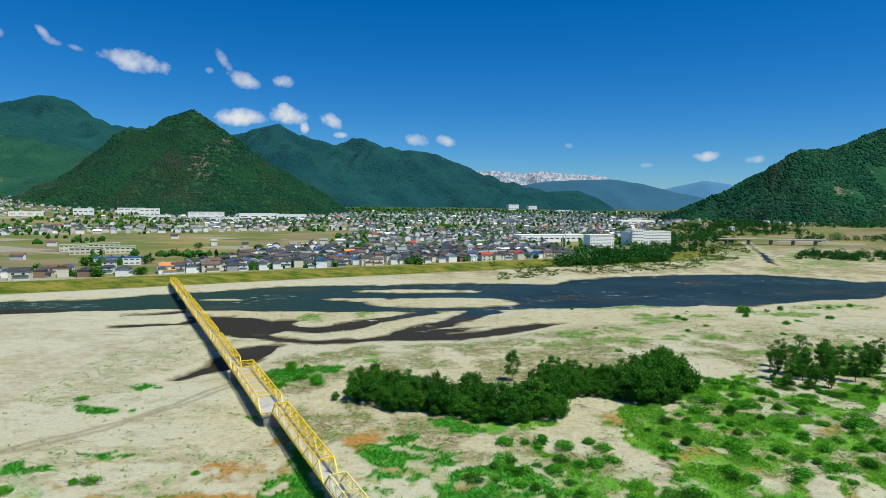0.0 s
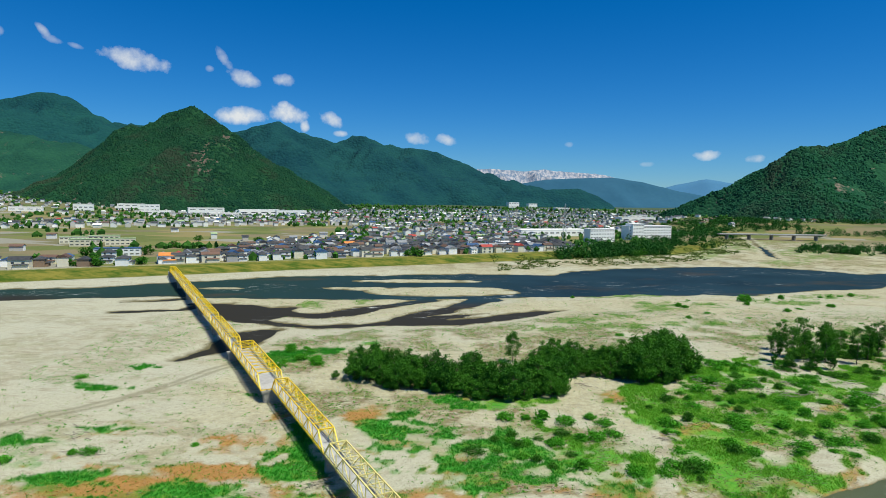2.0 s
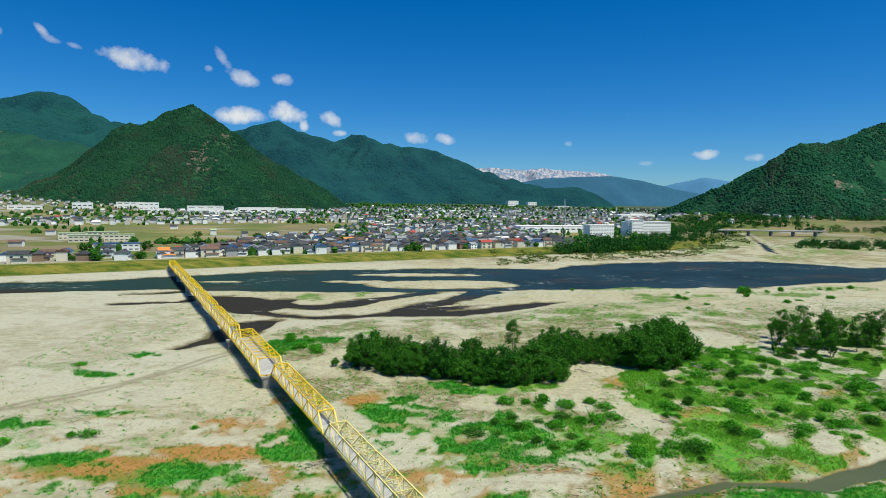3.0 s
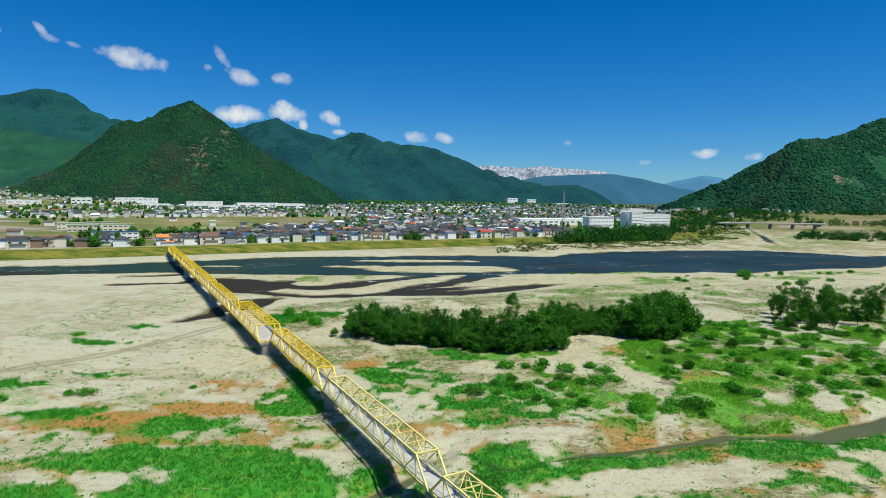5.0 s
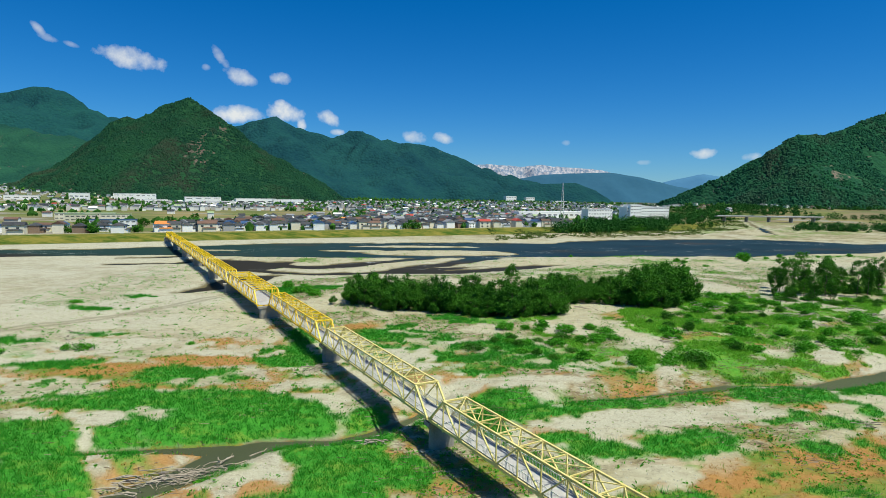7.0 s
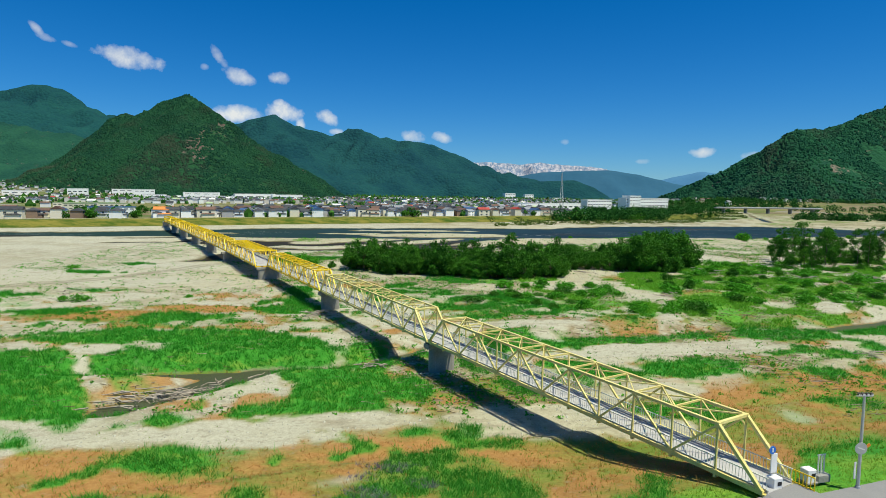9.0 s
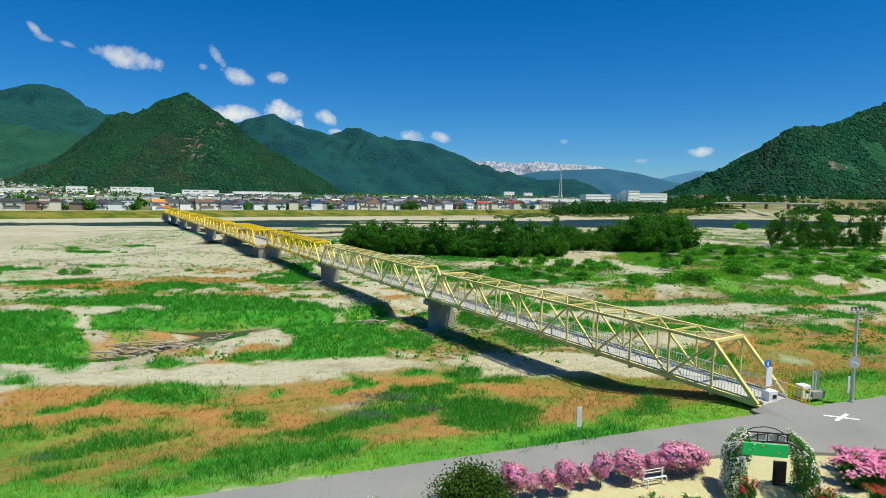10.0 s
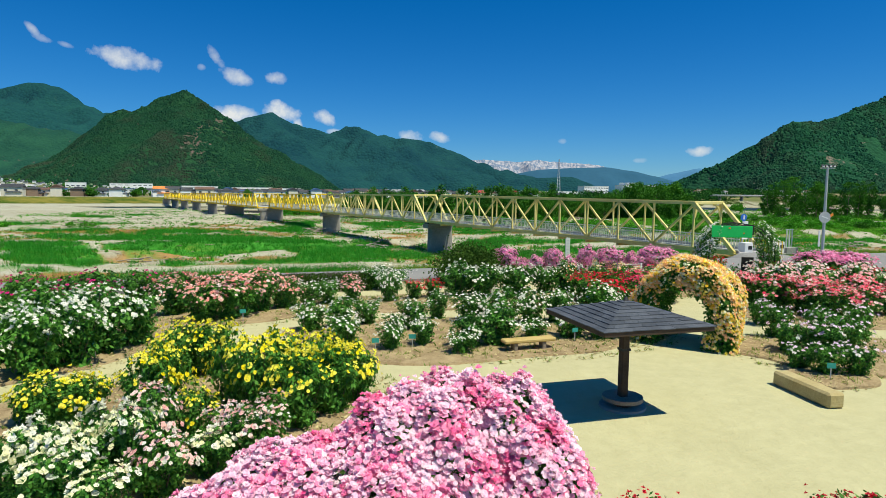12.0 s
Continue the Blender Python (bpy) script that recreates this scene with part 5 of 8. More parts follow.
rng = np.random.default_rng(11)
grove = [tree_template("tree", "dense dark green willow tree on the gravel bank", h, r, 20 + i, M["tree"], 0.26, 34, 84, bole=0.04, spread=0.17)
         for i, (h, r) in enumerate([(8.6, 3.5), (7.6, 3.4), (9.4, 3.4), (7.0, 3.3)])]
WEST_X, WEST_Y = [-27, -15, 1.5, 9, 21.5, 34], [175.5, 169, 166, 161, 161, 165]
EAST_X, EAST_Y = [33, 47, 56, 65, 78], [179, 184, 178, 176, 190]
spots = []
for i in range(19):
    for j in range(5):
        x = -27 + i * 3.3 + rng.uniform(-1.4, 1.4)
        spots.append((x, np.interp(x, WEST_X, WEST_Y) + 1.5 + j * 3.4 + rng.uniform(-1.2, 1.2)))
spots = [p for p in spots if fbm(np.array([p[0]]), np.array([p[1]]), 11, 8)[0] > 0.3]
place_all(grove, spots, rng, (0.48, 1.1), 0.15, (0.8, 1.2))
spots = []
for i in range(14):
    for j in range(6):
        x = 34 + i * 3.4 + rng.uniform(-1.5, 1.5)
        spots.append((x, np.interp(x, EAST_X, EAST_Y) + 1.5 + j * 3.8 + rng.uniform(-1.2, 1.2)))
spots = [p for p in spots if fbm(np.array([p[0]]), np.array([p[1]]), 11, 9)[0] > 0.27]
for x, y in spots:
    k = rng.uniform(0.5, 0.95) + 0.38 * max(0, min(1, (x - 52) / 14))
    copy_thing(grove[int(rng.integers(0, 4))], pose(x, y, height(x, y) - 0.15, 0, 0, rng.uniform(0, 360))).scale = (k, k, k * rng.uniform(0.92, 1.1))
for x, y, k in ((34, 206, 0.7), (38, 209, 0.75), (43, 207, 0.6), (30, 203, 0.45), (8, 189, 0.8), (14, 186, 0.5), (-30, 181, 0.45), (-34, 178, 0.35)):
    copy_thing(grove[int(rng.integers(0, 4))], pose(x, y, height(x, y) - 0.15, 0, 0, rng.uniform(0, 360))).scale = (k, k, k)
tall_tree = [tree_template("tree", "tall open-crowned tree above the riverside scrub", h, r, 40 + i, M["tree"], 0.24, 40, 56, 0.34, "tall riverside trees", 0.12, 0.2)
             for i, (h, r) in enumerate([(11.5, 2.6), (16.0, 2.7), (14.0, 2.3)])]
spots = [(22.5, 201), (119, 203), (121.5, 215), (133, 207), (142, 204), (150, 210), (137, 214), (127, 211), (158, 216), (146, 219)]
place_all(tall_tree, spots, rng, (0.85, 1.1))
spots = [(rng.uniform(112, 172), rng.uniform(192, 226)) for _ in range(34)] + [(rng.uniform(150, 200), rng.uniform(165, 215)) for _ in range(20)]
for x, y in spots:
    k = rng.uniform(0.28, 0.72)
    copy_thing(tall_tree[int(rng.integers(0, 3))], pose(x, y, height(x, y) - 0.15, 0, 0, rng.uniform(0, 360))).scale = (k * 1.15, k * 1.15, k)


def shrub_template(label, radius, tall, seed, material, leaf=0.16, clumps=26, per=30, group="riverside shrubs"):
    r = np.random.default_rng(seed)
    ob = thing("shrub", label, "shrub", at(0, -3000, -50), group)
    bm = bmesh.new()
    for _ in range(7):
        a = r.uniform(0, 6.28)
        limb(bm, (0, 0, -0.1), (math.cos(a) * radius * 0.5, math.sin(a) * radius * 0.5, tall * 0.7), 0.05, 0.02, 5)
    tagged(part("stem", bm, M["bark"], ob), kind="stuff")
    pts = crown_points(r, clumps, per, radius, tall, 0.0, 1.0, 0.28)
    pts[:, 2] = np.maximum(pts[:, 2], 0.05)
    tagged(part("foliage", soup("foliage", leaf_cards(pts, leaf, r), material), None, ob), kind="stuff")
    return ob


bright = [shrub_template("bright green riverside shrub among gravel", r, h, 60 + i, M["tree_bright"], 0.22) for i, (r, h) in enumerate([(1.6, 1.9), (2.1, 1.7), (1.3, 2.2)])]
spots = [(168, 336), (184.2, 341), (195, 346), (221.3, 353), (236.7, 358), (245.4, 361), (229, 355)]
spots += [(rng.uniform(64, 130), rng.uniform(126, 208)) for _ in range(120)]
spots += [(rng.uniform(10, 56), rng.uniform(118, 150)) for _ in range(26)]
spots += [(rng.uniform(-62, -30), rng.uniform(188, 214)) for _ in range(14)]
spots += [(rng.uniform(60, 210), rng.uniform(235, 345)) for _ in range(20)]
spots += [(-77, 124), (-80, 123), (-92, 118), (-110, 175), (-56, 128)]
z_, masks_, d_, c_, _g = land(np.array([p[0] for p in spots]), np.array([p[1] for p in spots]))
spots = [p for p, d, c in zip(spots, d_, c_) if d > 4 and c > 1.5]
place_all(bright, spots, rng, (0.5, 1.25), 0.15, (0.5, 0.95))
for ob, k in ((o, 2.0) for o in [bright[0]]):
    ob.scale = (k, k, k)

dark_shrub = [shrub_template("dark green willow shrub among flood litter", r, h, 160 + i, M["tree"], 0.2, 34, 40) for i, (r, h) in enumerate([(1.9, 2.6), (2.4, 2.2), (1.5, 3.2)])]
DARK_SHRUBS = [(54, 156), (58, 153), (61, 148), (82, 169), (88, 175), (76, 164), (88, 170), (92, 187), (99, 184), (77, 174), (27, 126), (29, 123),
               (27, 137), (21, 134), (16, 130), (11, 127), (51, 120), (51, 116), (61, 163), (67, 169), (100, 176), (104, 171), (96, 148), (110, 157), (100, 137),
               (85, 140), (74, 139), (64, 129), (114, 195), (106, 191), (122, 192), (125, 189), (135, 193), (136, 186),
               (76, 160), (83, 171), (83, 164), (93, 179), (90, 167), (78, 156), (83, 156), (11, 133), (15, 136), (6, 127), (19, 123), (22, 120)]
place_all(dark_shrub, DARK_SHRUBS + [(rng.uniform(112, 180), rng.uniform(186, 222)) for _ in range(40)], rng, (0.4, 0.95), 0.15, (0.5, 0.95))

far_tree = [tree_template("tree", "dark green tree on the town bank", h, r, 80 + i, M["tree"], 0.62, 26, 18, 0.35, "trees of the far bank", 0.12)
            for i, (h, r) in enumerate([(6.6, 4.4), (5.4, 4.0), (7.6, 4.2)])]
spots = []
for _ in range(26):
    t, s = rng.uniform(0, 1), rng.uniform(0, 1)
    spots.append((104 + 125 * t + rng.uniform(-4, 4), 545 + 72 * t + s * (40 + 60 * t)))

spots += [(rng.uniform(-330, 120), 0) for _ in range(22)]
spots = [(x, y if y else np.interp(x, LEVEE_X, LEVEE_Y) + rng.uniform(6, 16) + (rng.uniform(0, 260) if rng.uniform() < 0.75 else 0)) for x, y in spots]
spots += [(-290, 478), (-286, 484), (-262, 415), (-250, 420), (-243, 414), (-236, 424), (-221, 431), (-33, 524), (-28, 528), (-24, 524), (-110, 500)]
place_all(far_tree, spots, rng, (0.55, 1.1))


def woodland(r):
    """Far belts of trees: clumps of leaves in uneven crowns."""
    spots = []
    for n, x0, x1, y0, y1, slant in ((340, 420, 760, 640, 735, 0.1), (80, 395, 520, 640, 680, 0.1), (150, 290, 430, 830, 930, 0.3), (480, 300, 640, 930, 1120, 0.35), (60, 560, 800, 920, 980, 0.1), (120, 600, 1000, 1170, 1210, 0.04),
                                     (110, 232, 330, 680, 770, 0.25), (150, 104, 232, 548, 580, 0.56), (90, 130, 250, 590, 640, 0.5), (60, 150, 300, 900, 1000, 0.2), (40, 330, 700, 1130, 1180, 0.1)):
        x = r.uniform(x0, x1, n)
        spots.append(np.stack([x, r.uniform(y0, y1, n) + slant * (x - x0)], 1))
    p = np.concatenate(spots)
    p = p[(chain(p[:, 0], p[:, 1], INLET) > 6) & (fbm(p[:, 0], p[:, 1], 28, 5) > 0.4)]
    z = land(p[:, 0], p[:, 1])[0]
    n, per = len(p), 96
    size = r.uniform(2.0, 5.8, n)
    d = r.normal(size=(n, per, 3))
    d /= np.linalg.norm(d, axis=2)[:, :, None]
    c = np.stack([p[:, 0], p[:, 1], z + size * 0.9], 1)[:, None] + d * size[:, None, None] * r.uniform(0.6, 1.1, (n, per, 1)) * np.array([1.1, 1.1, 1.0])
    thing("woodland", "far belts of dark green trees along the river plain", "trees", mesh=soup("woodland", leaf_cards(c.reshape(-1, 3), 0.85, r), foliage("woodland_leaves", (0.006, 0.045, 0.012), (0.045, 0.17, 0.03), 0.8, 0.03, 0.1, 0.0)), kind="stuff")


woodland(np.random.default_rng(47))


def blades(xs, ys, zs, tall, wide, count, r, lean=0.35):
    """Tufts of tapering blades."""
    n = len(xs) * count
    base = np.repeat(np.stack([xs, ys, zs], 1), count, 0)
    base[:, :2] += r.normal(size=(n, 2)) * np.repeat(tall, count)[:, None] * 0.28
    a = r.uniform(0, 6.283, n)
    h = np.repeat(tall, count) * r.uniform(0.6, 1.15, n)
    w = np.repeat(wide, count) * r.uniform(0.7, 1.3, n)
    side = np.stack([np.cos(a), np.sin(a), np.zeros(n)], 1) * w[:, None]
    bend = r.normal(size=(n, 2)) * lean
    tip = base + np.stack([bend[:, 0] * h, bend[:, 1] * h, h], 1)
    return np.stack([base - side, base + side, tip], 1)


def scatter(n, box_xy, mask, r, power=1.0):
    x, y = r.uniform(box_xy[0], box_xy[1], n), box_xy[2] + (box_xy[3] - box_xy[2]) * r.uniform(0, 1, n) ** power
    z, masks, d, c, g = land(x, y)
    keep = r.uniform(0, 1, n) < mask(masks, x, y)
    return x[keep], y[keep], z[keep]


def grow(name, label, n, area, mask, tall, wide, count, material, seed, power=1.0, lean=0.35):
    r = np.random.default_rng(seed)
    x, y, z = scatter(n, area, mask, r, power)
    h = r.uniform(*tall, len(x))
    w = np.full(len(x), wide) * (0.25 + y / 115)
    thing(name, label, "grass", mesh=soup(name, blades(x, y, z - 0.04, h, w, count, r, lean), material), kind="stuff")


in_front = lambda x, y: np.abs(x) < (y + 30) * 0.8
grow("reeds", "tall bright green reeds on the river flats", 240000, (-140, 170, 26, 215), lambda m, x, y: (m["veg"] > 0.55) * ((m["fresh"] < 0.5) | (y < 90)) * in_front(x, y) * (road_side(x, y) > 6) * (m["belt"] < 0.3), (0.35, 0.9), 0.034, 8, M["grass"], 5, 1.35, 0.5)
grow("terrace_reeds", "dark green reeds in belts on the river terrace", 130000, (-34, 24, 24, 95), lambda m, x, y: m["belt"] ** 1.5 * 0.55, (0.25, 0.7), 0.036, 6, foliage("terrace_blades", (0.024, 0.19, 0.02), (0.1, 0.42, 0.055), 0.8, 0.02, 0.5), 9, 1.0, 0.5)
grow("meadow_herbs", "fresh light green herbs and young grass on the east flats", 110000, (20, 190, 100, 235), lambda m, x, y: (m["veg"] > 0.45) * (m["fresh"] > 0.3) * in_front(x, y) * ramp01(fbm(x, y, 7, 83), 0.36, 0.5), (0.3, 0.9), 0.05, 6, M["fresh_grass"], 15, 1.1, 0.6)
grow("verge_grass", "short green grass of the road verge", 80000, (-60, 75, 18, 60), lambda m, x, y: (m["veg"] > 0.4) * (m["belt"] < 0.5) * (road_side(x, y) < 7) * (road_side(x, y) > 0.25), (0.1, 0.3), 0.022, 5, M["verge"], 6)
grow("dry_grass", "rust-coloured dry grass on the river terrace", 90000, (-110, 130, 24, 150), lambda m, x, y: (m["dry"] > 0.4) * (m["veg"] < 0.7) * in_front(x, y) * 0.8, (0.15, 0.42), 0.025, 6, M["dry_grass"], 7, 1.2, 0.5)
grow("meadow_grass", "thin olive grass among gravel", 90000, (-120, 140, 26, 180), lambda m, x, y: np.clip((0.08 + m["dry"] * 0.5 + m["veg"] * 1.2) * ramp01(fbm(x, y, 8, 77), 0.3, 0.62), 0, 1) * in_front(x, y) * (road_side(x, y) > 1), (0.2, 0.5), 0.03, 4, M["mid_grass"], 8, 1.3)


VETCH = [(-4.6, 47.1, 2.1, 0.9, 1), (-6.6, 42.3, 3.2, 1.2, -14), (-25.3, 33.9, 1.8, 0.6, -27), (-2.3, 44, 1.9, 1.4, -29), (-8.1, 45.3, 1.4, 0.6, -1)]
grow("vetch", "lilac flowering vetch in the terrace grass", 60000, (-30, 20, 26, 60), lambda m, x, y: ramp01(patches(x, y, VETCH) + (fbm(x, y, 3, 91) - 0.5) * 2, -0.2, 0.6) * 0.8, (0.2, 0.42), 0.035, 4, petals("vetch_petals", (0.14, 0.13, 0.2), (0.3, 0.27, 0.34)), 18, 1.0, 0.5)


def bank_scrub():
    """Low scrub along the far shore."""
    r = np.random.default_rng(53)
    x = r.uniform(40, 470, 1500)
    y = np.interp(x, LEVEE_X, LEVEE_Y) - r.uniform(8, 95, 1500)
    z, m, d, c, g = land(x, y)
    keep = (d > 7) & (fbm(x, y, 26, 37) > 0.5)
    x, y, z = x[keep], y[keep], z[keep]
    n, per = len(x), 26
    size = r.uniform(0.5, 1.7, n)
    k = r.normal(size=(n, per, 3)) * size[:, None, None] * np.array([0.9, 0.9, 0.4]) + np.stack([x, y, z + size * 0.4], 1)[:, None]
    thing("bank_scrub", "low olive scrub along the far shore", "shrubs", mesh=soup("bank_scrub", leaf_cards(k.reshape(-1, 3), 0.5, r), foliage("scrub_leaves", (0.03, 0.08, 0.015), (0.17, 0.22, 0.06), 0.8, 0.03, 0.1, 0.0)), kind="stuff")


bank_scrub()


def herbs():
    """Low herbs and seedlings dotted over the gravel."""
    r = np.random.default_rng(29)
    x, y, z = scatter(70000, (-130, 260, 60, 365), lambda m, x, y: np.clip(0.05 + m["litter"] * 0.75 + m["olive"] * 1.0, 0, 1) * ((m["veg"] < 0.5) | (y > 225)) * (m["wet"] < 0.3) * in_front(x, y) * (road_side(x, y) > 10), r, 1.2)
    n, k = len(x), 9
    size = r.uniform(0.15, 0.5, n) * (0.7 + y / 200)
    c = np.repeat(np.stack([x, y, z], 1), k, 0) + r.normal(size=(n * k, 3)) * np.repeat(size, k)[:, None] * np.array([0.8, 0.8, 0.3]) + np.array([0, 0, 0.12])
    thing("herbs", "low green herbs dotted over the gravel", "plants", mesh=soup("herbs", leaf_cards(c, 0.17, r), M["tree_bright"]), kind="stuff")


herbs()


def twigs():
    """Flood litter: grey and brown sticks strewn in drifts."""
    r = np.random.default_rng(31)
    x, y, z = scatter(70000, (-120, 190, 60, 260), lambda m, x, y: np.clip(m["litter"] - 0.25, 0, 1) * in_front(x, y) * (road_side(x, y) > 10), r, 1.2)
    n = len(x)
    a, ln = r.normal(size=n) * 0.5, r.uniform(0.3, 1.6, n)
    d = np.stack([np.cos(a), np.sin(a), r.normal(size=n) * 0.12], 1) * ln[:, None]
    p = np.stack([x, y, z + 0.05], 1)
    w = np.stack([-np.sin(a), np.cos(a), np.zeros(n)], 1) * r.uniform(0.02, 0.06, (n, 1))
    up = np.array([0, 0, 0.05])
    quads = np.concatenate([np.stack([p - w, p + d - w * 0.4, p + d + up, p + up], 1), np.stack([p + up, p + d + up, p + d + w * 0.4, p + w], 1)])
    thing("flood_litter", "grey and brown flood litter of sticks", "driftwood", mesh=soup("flood_litter", quads, foliage("stick_bark", (0.09, 0.065, 0.04), (0.36, 0.31, 0.23), 0.9, 0.05, 0.0, 0.0)), kind="stuff")


twigs()


def driftwood(x, y, length, turn, seed, n=22):
    r = np.random.default_rng(seed)
    z = max(height(x, y), CREEK_Z - 0.1)
    ob = thing("driftwood", "heap of bleached driftwood branches on the gravel", "driftwood", at(x, y, z, turn), "driftwood heaps")
    for i in range(n):
        bm = bmesh.new()
        p = Vector((r.normal() * length * 0.22, r.normal() * length * 0.09, 0.1 + abs(r.normal()) * 0.45))
        a = r.normal() * 0.8 + (3.14 if r.uniform() < 0.4 else 0)
        q = p.copy()
        rad = r.uniform(0.05, 0.14)
        for s in range(3):
            step = Vector((math.cos(a), math.sin(a) * 0.6, r.normal() * 0.14)) * length * r.uniform(0.04, 0.13)
            e = q + step
            e.z = max(e.z, 0.05)
            limb(bm, q, e, rad, rad * 0.7, 5)
            q, rad, a = e, rad * 0.7, a + r.normal() * 0.35
        part("branch", bm, M["drift"], ob)


driftwood(-36.5, 69, 17, 25, 1, 46)
driftwood(-32, 70.6, 10, 20, 2, 40)
driftwood(-28, 73.4, 11, 26, 13, 22)
driftwood(-10.1, 77.6, 4, 10, 3, 26)
driftwood(-2.2, 85.6, 5, 30, 11, 18)
driftwood(-25.3, 111.5, 7, 20, 4, 26)
driftwood(-46, 158, 7, 0, 5, 14)
driftwood(-86, 133, 13, -28, 6, 12)
driftwood(-77.4, 123.5, 8, 4, 16, 22)
driftwood(40, 174, 12, -20, 9, 14)
driftwood(62, 86, 6, -15, 12, 10)
driftwood(116.0, 198.0, 11, -12, 60, 16)
driftwood(124.0, 181.5, 12, 8, 61, 16)
driftwood(124.1, 170.6, 11, -20, 62, 16)
driftwood(97.8, 167.7, 9, 15, 63, 16)
driftwood(98.5, 156.9, 9, -12, 64, 16)
driftwood(78.5, 181.2, 8, 8, 65, 16)
driftwood(102.1, 200.7, 9, -20, 66, 16)
driftwood(51.7, 136.5, 9, 15, 67, 16)
driftwood(29.4, 144.6, 5, -12, 68, 16)
heaps = np.random.default_rng(14)
for k in range(5):
    driftwood(float(heaps.uniform(66, 128)), float(heaps.uniform(138, 198)), float(heaps.uniform(7, 13)), float(heaps.uniform(-30, 30)), 30 + k, 12)


def stones():
    r = np.random.default_rng(19)
    x, y = r.uniform(-260, 200, 80000), 40 + 260 * r.uniform(0, 1, 80000) ** 1.2
    z, m, d, c, g = land(x, y)
    keep = (m["veg"] < 0.2) * (m["dry"] < 0.3) * in_front(x, y) * (d > 0.5) * (c > 0.2) * (road_side(x, y) > 8) > 0
    x, y, z = x[keep], y[keep], z[keep]
    n = len(x)
    s = r.uniform(0.05, 0.2, n) * (0.7 + y / 260) * np.where(x < -60, 0.7, 1.0)
    corner = np.array([(1, 0, 0), (0, 1, 0), (-1, 0, 0), (0, -1, 0), (0, 0, 0.8)])
    pts = corner[None] * s[:, None, None] * r.uniform(0.7, 1.3, (n, 5, 1)) + np.stack([x, y, z], 1)[:, None]
    tri = np.stack([pts[:, [0, 1, 4]], pts[:, [1, 2, 4]], pts[:, [2, 3, 4]], pts[:, [3, 0, 4]]], 1).reshape(-1, 3, 3)
    thing("river_stones", "grey river stones strewn over the gravel", "stones", mesh=soup("river_stones", tri, worn("river_stone", (0.3, 0.29, 0.22), (0.55, 0.535, 0.43), 0.8, 0.9)), kind="stuff")


stones()

# ---- the rose garden ----


def blossoms(name, centres, outward, radius, rng, material, petals_each=7):
    """Small roses: cupped petals in two rings round one shared heart, facing outward."""
    n, p = len(centres), petals_each
    c = np.repeat(np.asarray(centres), p, 0)
    o = np.asarray(outward)
    o = np.repeat(o / (np.linalg.norm(o, axis=1)[:, None] + 1e-9), p, 0)
    r = np.repeat(radius * rng.uniform(0.65, 1.2, n), p)[:, None]
    ref = np.cross(o, np.array([0.3, 0.5, 0.81]))
    ref /= np.linalg.norm(ref, axis=1)[:, None] + 1e-9
    bi = np.cross(o, ref)
    k = np.tile(np.arange(p), n)
    inner = k >= (p * 5 + 4) // 8
    a = k * 6.2832 / np.where(inner, p - (p * 5 + 4) // 8, (p * 5 + 4) // 8) + np.repeat(rng.uniform(0, 6.28, n), p) + rng.normal(size=n * p) * 0.15
    d = ref * np.cos(a)[:, None] + bi * np.sin(a)[:, None]
    t = np.cross(o, d)
    size = np.where(inner, 0.55, 1.0)[:, None] * r * rng.uniform(0.85, 1.1, (n * p, 1))
    lift = np.where(inner, 0.8, 0.3)[:, None] * r * rng.uniform(0.7, 1.3, (n * p, 1))
    tip = c + d * size + o * lift
    mid = c + d * size * 0.68 + o * lift * 0.55
    w = size * 0.68
    ring = np.stack([mid + t * w, tip, mid - t * w], 1).reshape(n, p * 3, 3)
    verts = np.concatenate([np.asarray(centres)[:, None, :], ring], 1)
    step = p * 3 + 1
    base = (np.arange(n) * step)[:, None]
    i = 1 + np.arange(p) * 3
    quads = np.stack([np.broadcast_to(base, (n, p)), base + i, base + i + 1, base + i + 2], 2)
    me = bpy.data.meshes.new(name)
    me.vertices.add(n * step)
    me.vertices.foreach_set("co", verts.astype(np.float32).reshape(-1))
    me.loops.add(n * p * 4)
    me.loops.foreach_set("vertex_index", quads.astype(np.int32).reshape(-1))
    me.polygons.add(n * p)
    me.polygons.foreach_set("loop_start", np.arange(0, n * p * 4, 4, dtype=np.int32))
    me.materials.append(material)
    me.update(calc_edges=True)
    return me


def leaflets(centres, outward, size, rng):
    """Pointed leaves that lie mostly open to the light."""
    n = len(centres)
    up = rng.normal(size=(n, 3)) * 0.55 + outward * 0.5 + np.array([0, 0, 0.45])
    up /= np.linalg.norm(up, axis=1)[:, None]
    a = np.cross(up, rng.normal(size=(n, 3)))
    a /= np.linalg.norm(a, axis=1)[:, None]
    b = np.cross(up, a)
    s = size * rng.uniform(0.65, 1.35, (n, 1))
    return np.stack([centres - a * s, centres + b * s * 0.55 - a * s * 0.1, centres + a * s, centres - b * s * 0.55 - a * s * 0.1], 1)


